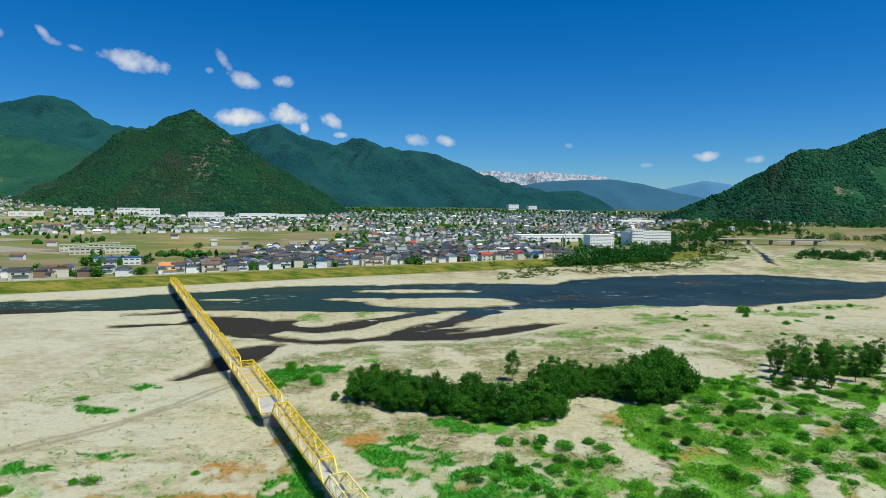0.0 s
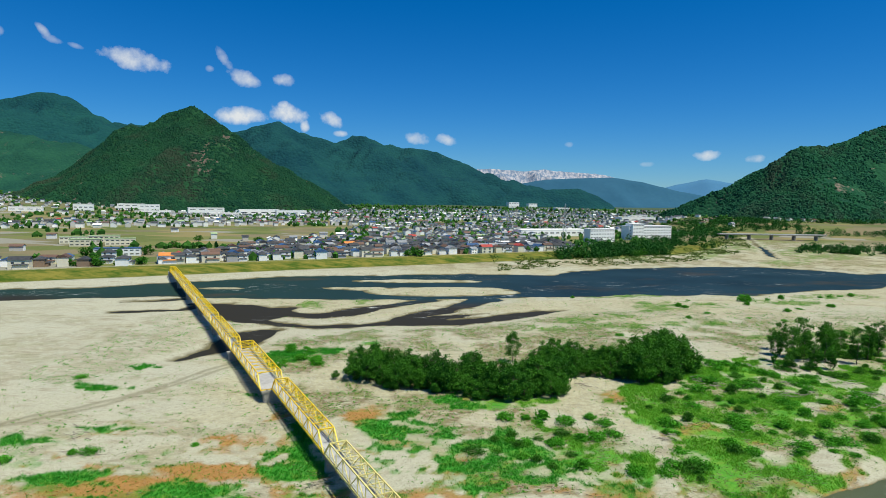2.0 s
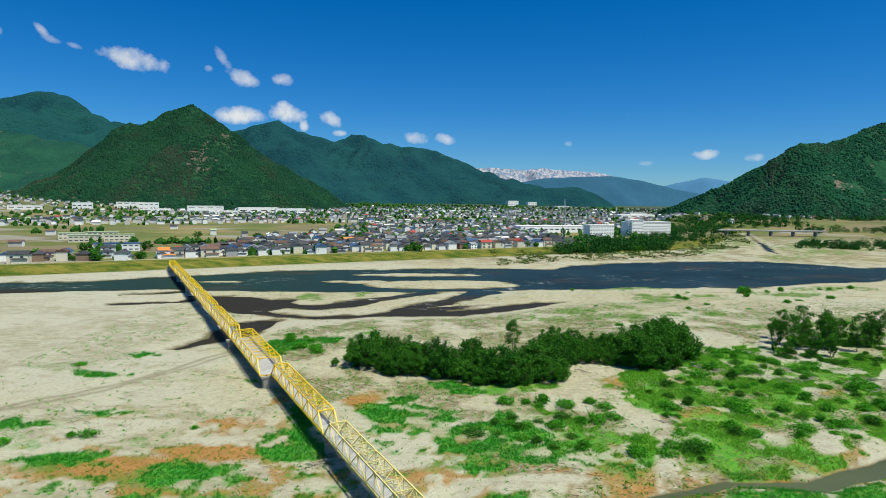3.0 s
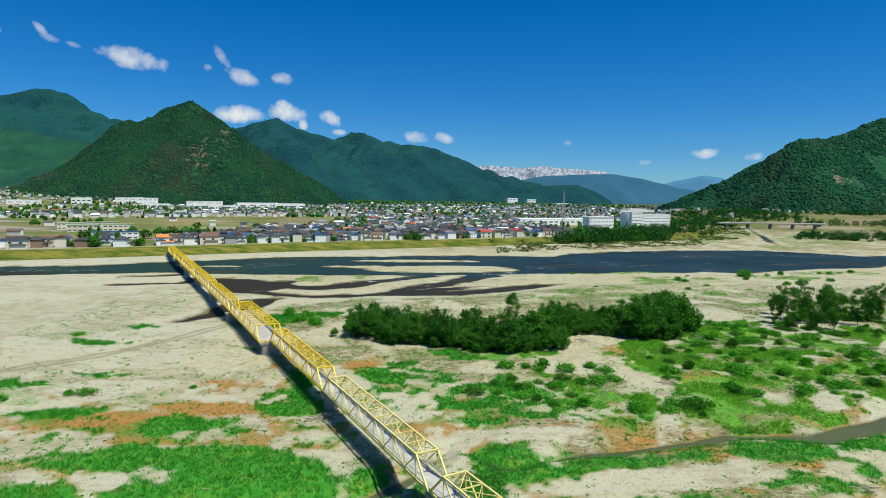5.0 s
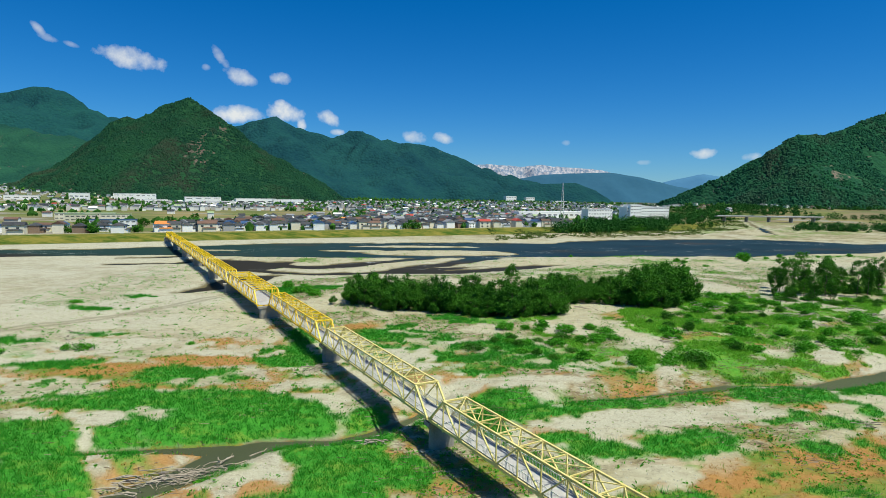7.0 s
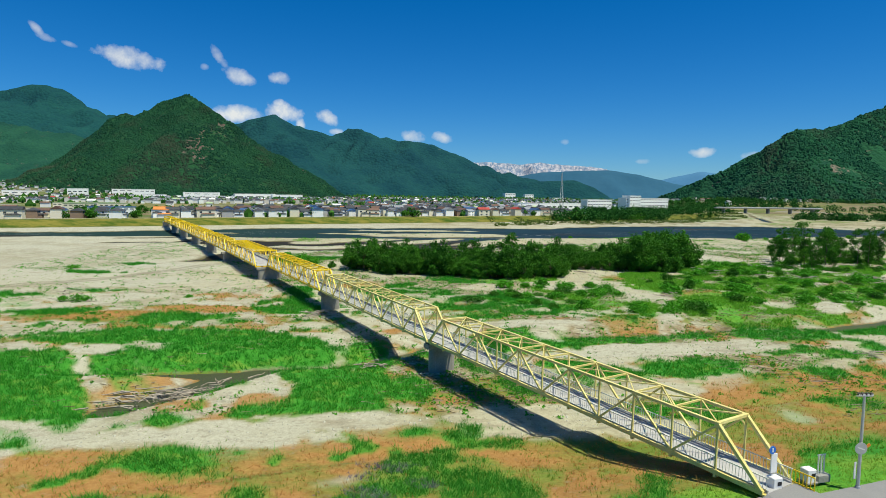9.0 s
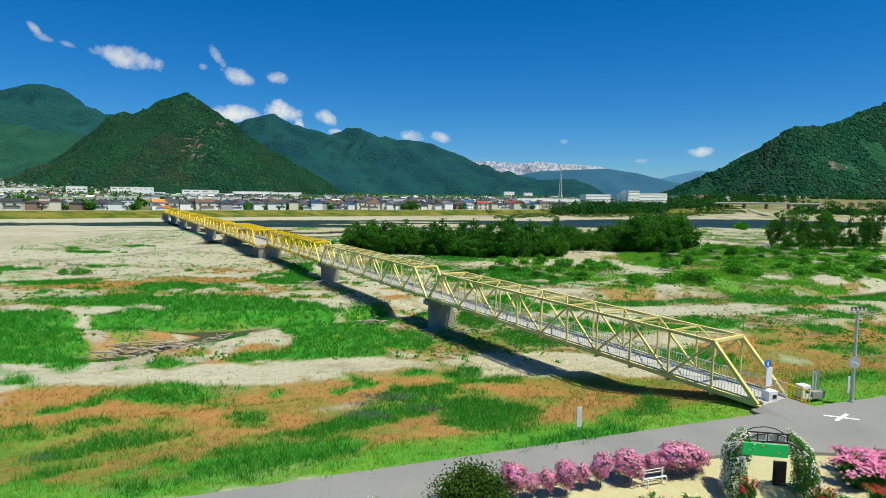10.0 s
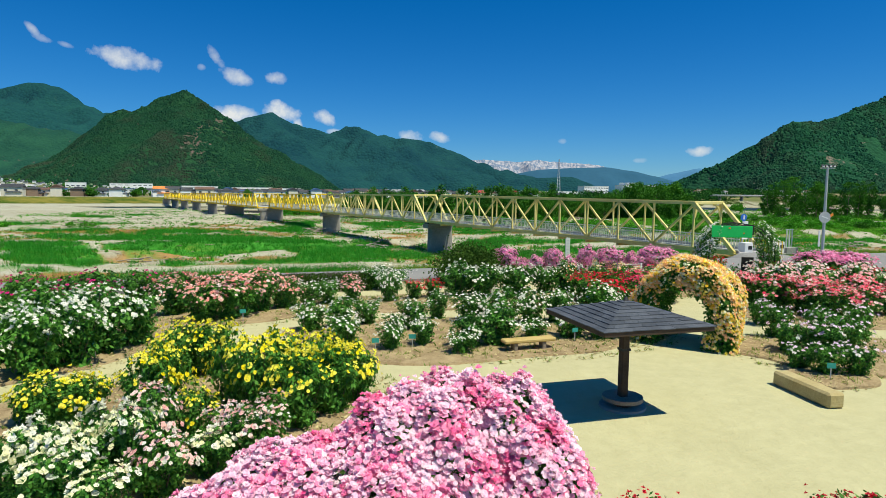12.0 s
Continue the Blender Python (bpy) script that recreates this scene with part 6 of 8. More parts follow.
def bush_shape(rng, radius, tall, stems):
    """Stems that fan out from the ground, and tufts of leaves along them."""
    ang = np.arange(stems) * 2.4 + rng.uniform(0, 0.8, stems)
    far = radius * 0.84 * np.sqrt((np.arange(stems) + 0.4) / stems)
    high = tall * rng.uniform(0.7, 1.08, stems) * (1 - 0.28 * (far / radius) ** 2)
    tips = np.stack([np.cos(ang) * far, np.sin(ang) * far, high], 1)
    roots = tips * np.array([0.2, 0.2, 0])
    tufts = []
    for f in (0.12, 0.3, 0.5, 0.66, 0.8, 0.92, 1.0):
        tufts.append(roots + (tips - roots) * np.array([f ** 0.6, f ** 0.6, f]) + rng.normal(size=(stems, 3)) * np.array([0.09, 0.09, 0.05]) * radius)
    return tips, roots, np.concatenate(tufts)


def rose_template(colour, label, seed, radius=0.8, tall=1.2, flowers=64, bloom=0.05, leaves=3000, group="rose bushes", leaf=0.054, second=None):
    rng = np.random.default_rng(seed)
    ob = thing("rose_bush", label, "rose bush", at(0, -3000, -50), group)
    tips, roots, tufts = bush_shape(rng, radius, tall, 17)
    bm = bmesh.new()
    for r, t in zip(roots, tips):
        limb(bm, (r[0], r[1], -0.05), tuple(t), 0.014, 0.006, 5)
    tagged(part("stem", bm, M["bark"], ob), kind="stuff")
    which = rng.integers(0, len(tufts), leaves)
    p = tufts[which] + rng.normal(size=(leaves, 3)) * np.array([0.085, 0.085, 0.07]) * radius
    p[:, 2] = np.clip(p[:, 2], 0.07, tall * 1.1)
    mid = np.array([0, 0, tall * 0.45])
    d = (p - mid) / np.linalg.norm(p - mid, axis=1)[:, None]
    part("foliage", soup("foliage", leaflets(p, d, leaf, rng), M["rose_leaf"]), None, ob)["kind"] = "stuff"
    # trusses near the tips, a few lower down on the outside
    trusses = np.concatenate([tips, tips, tips, tufts[len(tips) * 5:]])
    weight = 0.35 + rng.uniform(0, 1, len(trusses)) ** 2
    which = rng.choice(len(trusses), flowers, p=weight / weight.sum())
    q = trusses[which] + rng.normal(size=(flowers, 3)) * np.array([0.13, 0.13, 0.07]) * radius
    e = (q - mid) / np.linalg.norm(q - mid, axis=1)[:, None]
    q = q + e * np.array([0.14, 0.14, 0.12])
    e = e + np.array([0.25, -0.2, 0.8])
    cut = int(flowers * (0.7 if second else 1.0))
    part("blossom", blossoms("blossom", q[:cut], e[:cut], bloom, rng, PETAL[colour]), None, ob)["kind"] = "stuff"
    if second:
        part("blossom", blossoms("blossom", q[cut:], e[cut:], bloom, rng, PETAL[second]), None, ob, second + " blossoms")["kind"] = "stuff"
    return ob


KINDS = {
    "white": ("dark green rose bush with white blossoms", 90, 0.056, None),
    "coral": ("rose bush covered in coral and pale pink blossoms", 170, 0.06, "blush"),
    "rosy": ("rose bush crowded with rose red blossoms", 210, 0.066, "blush"),
    "blush": ("rose bush with white and blush pink blossoms", 140, 0.064, "white"),
    "sparse": ("leafy rose bush with a few lilac white blossoms", 34, 0.08, "white"),
    "yellow": ("rose bush with bright lemon yellow blossoms", 112, 0.06, None),
    "red": ("rose bush with many deep red blossoms", 130, 0.056, None),
    "crimson": ("rose bush with many crimson pink blossoms", 140, 0.056, None),
    "magenta": ("leafy rose bush with a few magenta blossoms", 30, 0.06, None),
    "lilac": ("mound of lilac pink roses", 620, 0.056, None),
    "cream": ("rose bush with large cream blossoms", 80, 0.085, "white"),
    "peach": ("rose bush with orange and cream blossoms", 70, 0.058, "cream"),
}
ROSES = {}


def rose(colour, x, y, radius, tall, rng):
    if colour not in ROSES:
        label, flowers, bloom, second = KINDS[colour]
        ROSES[colour] = [[rose_template(colour, label, 300 + 7 * len(ROSES) + i, flowers=flowers, bloom=bloom, second=second), False] for i in range(3)]
    slot = ROSES[colour][int(rng.integers(0, 3))]
    turn = rng.uniform(0, 360)
    if slot[1]:
        ob = copy_thing(slot[0], pose(x, y, PARK_Z, 0, 0, turn))
    else:
        ob = slot[0]
        ob.matrix_basis = pose(x, y, PARK_Z, 0, 0, turn)
        slot[1] = True
    k = max(0.46, radius) / 0.8
    ob.scale = (k, k, max(0.65, tall) / 1.2)


def bed(x, y, a, b, turn, seed):
    """A low bed of bark mulch with an uneven rim."""
    r = np.random.default_rng(seed)
    bm = bmesh.new()
    rings, seg = [], 72
    for f, z in ((1.0, -0.05), (0.97, 0.05), (0.6, 0.09), (0.0, 0.1)):
        row = []
        for i in range(seg if f else 1):
            t = i / seg * 6.2832
            k = f * (1 + 0.09 * math.sin(3 * t + seed) + 0.05 * math.sin(7 * t + seed * 2))
            row.append(bm.verts.new((math.cos(t) * a * k, math.sin(t) * b * k, z + (r.normal() * 0.012 if f < 1 else 0))))
        rings.append(row)
    for o, i in zip(rings, rings[1:]):
        for k in range(seg):
            n = (k + 1) % seg
            bm.faces.new((o[k], o[n], i[n], i[k]) if len(i) > 1 else (o[k], o[n], i[0]))
    me = bpy.data.meshes.new("flower_bed")
    bm.to_mesh(me)
    bm.free()
    me.materials.append(M["soil"])
    thing("flower_bed", "low flower bed of brown bark mulch", "flower bed", pose(x, y, PARK_Z, 0, 0, turn), "flower beds", me)


BEDS = [(0.2, 12.9, 6.3, 2.9, 8), (1.0, 19.5, 8.5, 2.0, 14), (-8.2, 16.6, 3.7, 2.4, 30), (-11.4, 10.6, 2.3, 3.6, -28), (-5.9, 5.8, 4.3, 3.6, 20), (13.8, 17.0, 3.2, 2.6, 15),
                         (10.6, 11.3, 2.9, 2.3, 20), (-14.3, 16.6, 2.6, 2.4, 20), (9.3, 22.6, 3.2, 2.2, 15), (17.4, 22.3, 3.4, 2.2, 15), (-1.3, 1.6, 3.0, 1.8, 8), (-5.2, 18.4, 3.6, 1.0, 20), (9.2, 9.0, 1.6, 0.9, 40)]
for i, row in enumerate(BEDS):
    bed(*row, i + 1)

def bed_litter(rows):
    """Straw, petals and leaf scraps strewn over the beds and past their rims."""
    r = np.random.default_rng(88)
    pts = []
    for x, y, a, b, turn in rows:
        n = int(260 * a * b)
        t, f = r.uniform(0, 6.283, n), np.sqrt(r.uniform(0, 1.25, n))
        c, s = math.cos(radians(turn)), math.sin(radians(turn))
        u, v = np.cos(t) * a * f, np.sin(t) * b * f
        z = np.where(f < 0.62, 0.1, np.where(f < 0.97, 0.1 - (f - 0.6) * 0.12, 0.012))
        pts.append(np.stack([x + u * c - v * s, y + u * s + v * c, PARK_Z + z], 1))
    p = np.concatenate(pts)
    n = len(p)
    a = r.uniform(0, 6.283, n)
    d = np.stack([np.cos(a), np.sin(a), r.normal(size=n) * 0.15], 1) * r.uniform(0.025, 0.09, (n, 1))
    w = np.stack([-np.sin(a), np.cos(a), r.normal(size=n) * 0.15], 1) * r.uniform(0.01, 0.03, (n, 1))
    quads = np.stack([p - d, p + w, p + d, p - w], 1)
    m = foliage("straw_litter", (0.2, 0.14, 0.06), (0.62, 0.55, 0.28), 0.9, 0.05, 0.1, 0.0)
    thing("leaf_litter", "straw coloured leaf litter over the flower beds", "leaf litter", mesh=soup("leaf_litter", quads, m), kind="stuff")
    k = n // 5
    base = p[r.permutation(n)[:k]]
    tall = r.uniform(0.05, 0.16, k)
    m = foliage("weed_blades", (0.06, 0.2, 0.015), (0.24, 0.38, 0.05), 0.8, 0.02, 0.4, 0.0)
    thing("weeds", "thin grass weeds along the flower beds", "grass", mesh=soup("weeds", blades(base[:, 0], base[:, 1], base[:, 2] - 0.02, tall, np.full(k, 0.012), 4, r, 0.6), m), kind="stuff")


bed_litter(BEDS)
rng = np.random.default_rng(5)
FRONT_WHITE = [(-5.0, 13.4, 0.64, 0.91), (-4.1, 13.7, 0.65, 1.02), (-3.6, 11.6, 0.62, 0.9), (-3.3, 14.5, 0.58, 0.87), (-2.2, 11.1, 0.48, 0.8), (-2.2, 13.0, 0.44, 0.71), (-1.7, 13.7, 0.65, 1.02),
               (-0.9, 15.4, 0.4, 1.01), (-1.3, 11.5, 0.41, 0.82), (-0.2, 10.7, 0.39, 0.55), (0.1, 11.5, 0.65, 0.98), (0.9, 11.7, 0.83, 1.16), (0.3, 14.8, 0.79, 1.08), (1.3, 14.3, 0.77, 1.24),
               (2.3, 14.6, 0.68, 1.17), (3.3, 14.9, 0.69, 1.19), (2.1, 12.4, 0.51, 0.69), (3.3, 12.6, 0.69, 1.05), (4.3, 12.6, 0.69, 1.05), (5.0, 15.5, 0.84, 1.31), (5.0, 14.0, 0.53, 1.05)]
BACK_WHITE = [(-0.1, 20.2, 0.87, 1.5), (1.0, 20.0, 0.99, 1.49), (2.5, 20.3, 1.0, 1.5), (4.0, 21.3, 0.78, 1.3), (5.0, 21.6, 0.79, 1.45), (-5.3, 18.0, 0.57, 1.03), (-2.9, 18.7, 0.57, 1.18), (-7.1, 18.8, 0.59, 0.95),
              (-6.0, 17.6, 0.56, 1.01)]
LEFT_WHITE = [(-10.6, 8.4, 0.92, 1.76), (-10.3, 9.3, 0.99, 1.71), (-10.1, 10.6, 1.08, 1.71), (-9.7, 11.6, 0.87, 1.43), (-12.2, 11.3, 1.03, 1.65), (-11.6, 12.6, 1.12, 1.43), (-12.2, 9.4, 1.01, 1.65), (-11.4, 7.2, 0.9, 1.54)]
RIGHT_WHITE = [(15.7, 22.6, 1.04, 1.17), (16.3, 21.1, 0.98, 1.23), (17.8, 21.1, 0.98, 1.23), (17.6, 24.3, 0.83, 0.83), (19.4, 20.4, 0.9, 1.2), (14.4, 21.0, 0.9, 1.2)]
CORAL = [(-10.4, 15.8, 0.88, 1.4), (-9.0, 14.7, 0.84, 1.25), (-8.2, 15.2, 1.05, 1.5), (-7.6, 16.5, 0.91, 1.5), (-9.2, 19.0, 0.93, 1.1), (-6.8, 17.2, 0.73, 1.15), (-4.4, 18.4, 0.5, 1.1), (-10.2, 17.4, 0.7, 1.2)]
PINKS = [(12.3, 17.3, 0.95, 1.3), (13.6, 17.3, 1.05, 1.3), (13.3, 15.8, 0.9, 1.25), (14.5, 15.8, 0.85, 1.2), (15.8, 17.7, 0.9, 1.25), (16.6, 16.6, 0.9, 1.2), (11.6, 18.4, 0.75, 1.25)]
BLUSHES = [(12.5, 19.4, 0.92, 1.65), (15.2, 19.6, 1.03, 1.7), (17.0, 19.2, 1.03, 1.65), (13.8, 19.2, 0.9, 1.65), (18.2, 18.4, 0.9, 1.5)]
REDS = [(5.4, 19.2, 0.95, 1.15), (6.5, 19.7, 1.06, 1.2), (6.2, 18.4, 0.8, 0.9), (5.8, 20.4, 0.8, 1.15), (-1.9, 19.4, 0.37, 0.87), (-1.1, 19.7, 0.49, 0.89), (19.9, 25.2, 0.72, 0.87), (21.2, 24.8, 0.85, 0.99),
        (13.4, 24.85, 0.5, 1.4), (16.6, 24.25, 0.5, 1.25), (17.2, 26.6, 0.6, 1.35)]
CRIMSONS = [(7.5, 20.1, 0.9, 1.15), (8.4, 20.5, 1.08, 1.2), (9.6, 21.6, 0.76, 1.2), (7.6, 18.9, 0.9, 1.05), (8.8, 19.4, 0.8, 1.0)]
YELLOWS = [
    (-7.9, 5.1, 0.62, 1), (-8.5, 5.3, 0.5, 0.95), (-7.6, 5.5, 0.5, 1), (-6.5, 5.6, 0.6, 1.3), (-6.4, 6.2, 0.55, 1.35), (-6.9, 8.3, 0.7, 1.35), (-6.4, 8.6, 0.6, 1.4),
    (-7.2, 7.9, 0.5, 1.05), (-4.3, 5.6, 0.7, 1.6), (-3.5, 5.3, 0.7, 1.45), (-3, 6.1, 0.65, 1.35), (-2.6, 6.8, 0.55, 1.2), (-5, 6.2, 0.6, 1.5), (-3.6, 7.3, 0.65, 1.4),
    (-4.4, 7.4, 0.65, 1.45), (-5.2, 4.7, 0.5, 0.95), (-3, 7.4, 0.5, 1.2)]
CREAMS = [
    (-5.5, 3.0, 0.5, 1.2), (-6.1, 3.4, 0.45, 1.1), (-6.7, 2.7, 0.55, 1.1), (-6.1, 2.6, 0.5, 1), (-6.9, 2.5, 0.5, 1), (-6, 1.9, 0.55, 1), (-5.3, 1.8, 0.5, 0.8), (-4.4, 3.3, 0.45, 0.75)]
PALES = [
    (-5.5, 3.8, 0.5, 1.15), (-3.9, 3.7, 0.45, 0.9), (-4.9, 2.7, 0.4, 0.9), (-4.4, 4.1, 0.4, 0.8), (-3.8, 4.4, 0.4, 0.9)]
SPARSE = [(9.9, 12.9, 0.59, 1.01), (9.2, 11.0, 0.56, 0.95), (9.8, 10.5, 0.66, 1.05), (10.8, 10.9, 0.64, 1.1), (11.3, 12.9, 0.59, 1.01), (12.6, 13.0, 0.51, 1.02), (8.9, 8.9, 0.5, 0.8), (9.7, 8.9, 0.55, 0.85), (8.6, 9.5, 0.4, 0.67), (10.5, 15.0, 0.47, 0.85)]
MAGENTAS = [(-15.2, 15.1, 1.14, 1.4), (-14.9, 16.2, 1.11, 1.3), (-14.0, 17.0, 1.17, 1.45), (-12.6, 17.6, 0.97, 1.4), (-13.4, 15.6, 0.9, 1.2), (-16.4, 16.6, 1.0, 1.4), (-11.4, 18.4, 0.8, 1.2)]
PEACHES = [(4.9, 21.2, 0.7, 1.3), (6.4, 21.6, 0.8, 1.35), (7.6, 21.9, 0.7, 1.3), (8.7, 23.9, 0.84, 1.0), (10.2, 23.6, 0.96, 1.1), (11.4, 23.6, 0.6, 1.0), (9.4, 22.5, 0.7, 0.95), (7.6, 23.2, 0.7, 0.95)]
for colour, rows in (("white", FRONT_WHITE), ("white", BACK_WHITE), ("white", LEFT_WHITE), ("white", RIGHT_WHITE), ("coral", CORAL), ("rosy", PINKS), ("blush", BLUSHES), ("blush", PALES), ("sparse", SPARSE), ("red", REDS), ("crimson", CRIMSONS), ("yellow", YELLOWS), ("cream", CREAMS),
                     ("magenta", MAGENTAS), ("peach", PEACHES)):
    slim = 0.95
    for x, y, r, h in rows:
        rose(colour, x, y, r * slim, h * (slim + 1) / 2, rng)
for x, y in ((20.0, 26.9), (21.3, 27.4), (22.6, 27.9), (20.8, 28.1)):
    rose("lilac", x, y, 1.05, 1.3, rng)
for x, y in ((1.75, 1.3), (4.15, 1.25), (4.6, 1.2), (5.1, 1.35)):
    rose("red", x, y, 0.3, 0.72, rng)


def pink_mound():
    rng = np.random.default_rng(77)
    ob = thing("rose_mound", "tall dome of climbing rose smothered in pink blossoms", "rose bush", pose(0, 0, PARK_Z))
    domes = [(-0.7, 1.75, 1.4, 1.3, 2.16), (-1.3, 1.6, 1.2, 1.2, 1.98), (0.1, 1.75, 1.0, 1.1, 2.14), (-2.5, 1.3, 1.5, 1.1, 1.45), (0.38, 1.3, 0.8, 0.9, 1.78), (-3.5, 0.9, 1.0, 0.8, 0.98), (-1.4, 0.9, 1.6, 0.8, 1.4)]
    bm = bmesh.new()
    for x, y, a, b, h in domes:
        for k in range(6):
            t = k * 1.05
            limb(bm, (x + math.cos(t) * a * 0.15, y + math.sin(t) * b * 0.15, -0.05), (x + math.cos(t) * a * 0.6, y + math.sin(t) * b * 0.6, h * 0.7), 0.03, 0.012, 5)
    tagged(part("stem", bm, M["bark"], ob), kind="stuff")
    pts, dirs = [], []
    for x, y, a, b, h in domes:
        n = int(6500 * a * b)
        d = rng.normal(size=(n, 3))
        d[:, 2] = np.abs(d[:, 2])
        d /= np.linalg.norm(d, axis=1)[:, None]
        lump = 0.95 + 0.07 * np.sin(d[:, 0] * 9 + x) * np.sin(d[:, 1] * 8 + y) + rng.normal(size=n) * 0.018
        pts.append(np.array([x, y, 0]) + d * np.array([a, b, h]) * lump[:, None])
        dirs.append(d)
    pts, dirs = np.concatenate(pts), np.concatenate(dirs)
    keep = np.ones(len(pts), bool)
    for x, y, a, b, h in domes:
        keep &= ((pts[:, 0] - x) / a) ** 2 + ((pts[:, 1] - y) / b) ** 2 + (pts[:, 2] / h) ** 2 > 0.72
    pts, dirs = pts[keep], dirs[keep]
    part("foliage", soup("foliage", leaflets(pts - dirs * rng.uniform(0.08, 0.2, (len(pts), 1)), dirs, 0.045, rng), M["rose_leaf"]), None, ob)
    truss = np.sin(pts[:, 0] * 5.1 + 1.3 * np.sin(pts[:, 1] * 4.3)) * np.sin(pts[:, 2] * 6.0 + pts[:, 1] * 3.7) + rng.normal(size=len(pts)) * 0.5
    for colour, label, keep in (("deep_pink", "deep pink blossoms", truss > 0.95), ("pink", "pink blossoms", (truss > 0.1) & (truss <= 0.95)), ("pale_pink", "pale pink blossoms", (truss <= 0.1) & (truss > -0.9))):
        q = pts[keep] + dirs[keep] * rng.uniform(-0.06, 0.04, (keep.sum(), 1))
        part("blossom", blossoms("blossom", q, dirs[keep] * 0.7 + [0.2, -0.1, 0.5] + rng.normal(size=q.shape) * 0.3, 0.042, rng, PETAL[colour], 7), None, ob, label)["kind"] = "stuff"


pink_mound()


def arch_points(rng, n, half, leg, thick, deep):
    """Places in the skin of an arch over a path along y, with outward directions."""
    s = rng.uniform(0, 2 * leg + math.pi * half, n)
    a = np.clip((s - leg) / half, 0, math.pi)
    cx, cz = -half * np.cos(a), leg + half * np.sin(a)
    cz = np.where(s < leg, s, np.where(s > leg + math.pi * half, 2 * leg + math.pi * half - s, cz))
    ox, oz = -np.cos(a), np.sin(a)
    y = rng.uniform(-deep / 2, deep / 2, n)
    edge = rng.uniform(0, 1, n) < 0.3
    y = np.where(edge, np.sign(y) * deep / 2, y)
    out = thick * (0.75 + 0.35 * np.sin(s * 3.1 + y * 2) * 0.5 + rng.uniform(0, 0.35, n)) * np.where(edge, rng.uniform(-0.9, 1, n), np.where(rng.uniform(0, 1, n) < 0.22, -0.5, 1))
    p = np.stack([cx + ox * out, y + np.where(edge, np.sign(y) * rng.uniform(0, 0.15, n), 0), cz + oz * out], 1)
    d = np.stack([ox, np.where(edge, np.sign(y) * 1.2, rng.normal(size=n) * 0.2), oz + 0.15], 1)
    d /= np.linalg.norm(d, axis=1)[:, None]
    return p, d


def rose_arch(x, y, turn, half, leg, thick, deep, leaves, flowers, colours, label):
    rng = np.random.default_rng(int(leaves))
    ob = thing("rose_arch", label, "rose arch", pose(x, y, PARK_Z + 0.02, 0, 0, turn))
    for k in range(3):
        yy = (k - 1) * deep * 0.46
        pts = [(-half, yy, -0.05), (-half, yy, leg)] + [(-half * math.cos(t * math.pi / 10), yy, leg + half * math.sin(t * math.pi / 10)) for t in range(1, 10)] + [(half, yy, leg), (half, yy, -0.05)]
        part("hoop", sweep(pts, 0.025), M["black"], ob, "black steel hoop")
    p, d = arch_points(rng, leaves, half, leg, thick, deep)
    part("foliage", soup("foliage", leaflets(p - d * rng.uniform(0, 0.2, (leaves, 1)), d, 0.05, rng), M["rose_leaf"]), None, ob)
    for colour, share in colours:
        p, d = arch_points(rng, int(flowers * share * 2.2), half, leg, thick, deep)
        truss = np.sin(p[:, 0] * 6.1 + 2 * share) * np.sin(p[:, 2] * 5.3 + p[:, 1] * 4.1 + 5 * share) + rng.normal(size=len(p)) * 0.45
        keep = truss > np.quantile(truss, 0.5)
        if colour == "lemon":
            keep &= (p[:, 0] > 0.2) & (rng.uniform(0, 1, len(p)) < 0.9)
        elif colour != "white":
            keep &= rng.uniform(0, 1.0, len(p)) < 0.3 + 0.7 * p[:, 2] / (leg + half)
        p, d = p[keep], d[keep]
        part("blossom", blossoms("blossom", p + d * 0.05, d + np.array([0.15, -0.1, 0.3]), 0.045, rng, PETAL[colour]), None, ob, colour + " blossoms")["kind"] = "stuff"
    return ob


rose_arch(6.85, 12.45, -33, 1.02, 1.1, 0.4, 1.9, 22000, 11000, (("peach", 0.42), ("cream", 0.16), ("apricot", 0.26), ("lemon", 0.16)), "garden arch covered with peach and yellow climbing roses")
gate = rose_arch(15.0, 25.95, -11, 1.6, 1.5, 0.32, 1.9, 15000, 1900, (("white", 1.0),), "garden gate arch with small white climbing roses")
for o in list(gate.children):
    if o.name.startswith(("blossom", "foliage")):
        pts = o.data
        bmx = bmesh.new()
        bmx.from_mesh(pts)
        cut = [f for f in bmx.faces if abs(f.calc_center_median().x) < 1.05 and f.calc_center_median().z > 1.7]
        bmesh.ops.delete(bmx, geom=cut, context="FACES")
        bmx.to_mesh(pts)
        bmx.free()
board = part("sign_board", box((1.95, 0.05, 0.6), (-0.58, -1.1, 2.7), 0.01), M["green_sign"], gate, "plain green sign board")
part("sign_spot", box((0.1, 0.012, 0.07), (-0.7, -1.132, 2.88)), M["orange"], board)
part("sign_spot", box((0.08, 0.012, 0.07), (0.0, -1.132, 2.62)), M["orange"], board)
fr = bmesh.new()
for z in (2.5, 2.95):
    add_box(fr, (1.9, 0.05, 0.06), (0, 0.45, z))
for i in range(5):
    add_box(fr, (0.06, 0.05, 0.5), (-0.9 + i * 0.45, 0.45, 2.72))
part("letter_frame", fr, M["dark_steel"], gate, "dark steel frame above the sign")
for i in range(2):
    part("letter_plate", box((0.72, 0.02, 0.26), (-0.44 + i * 0.88, 0.45, 2.72)), M["steel"], gate)


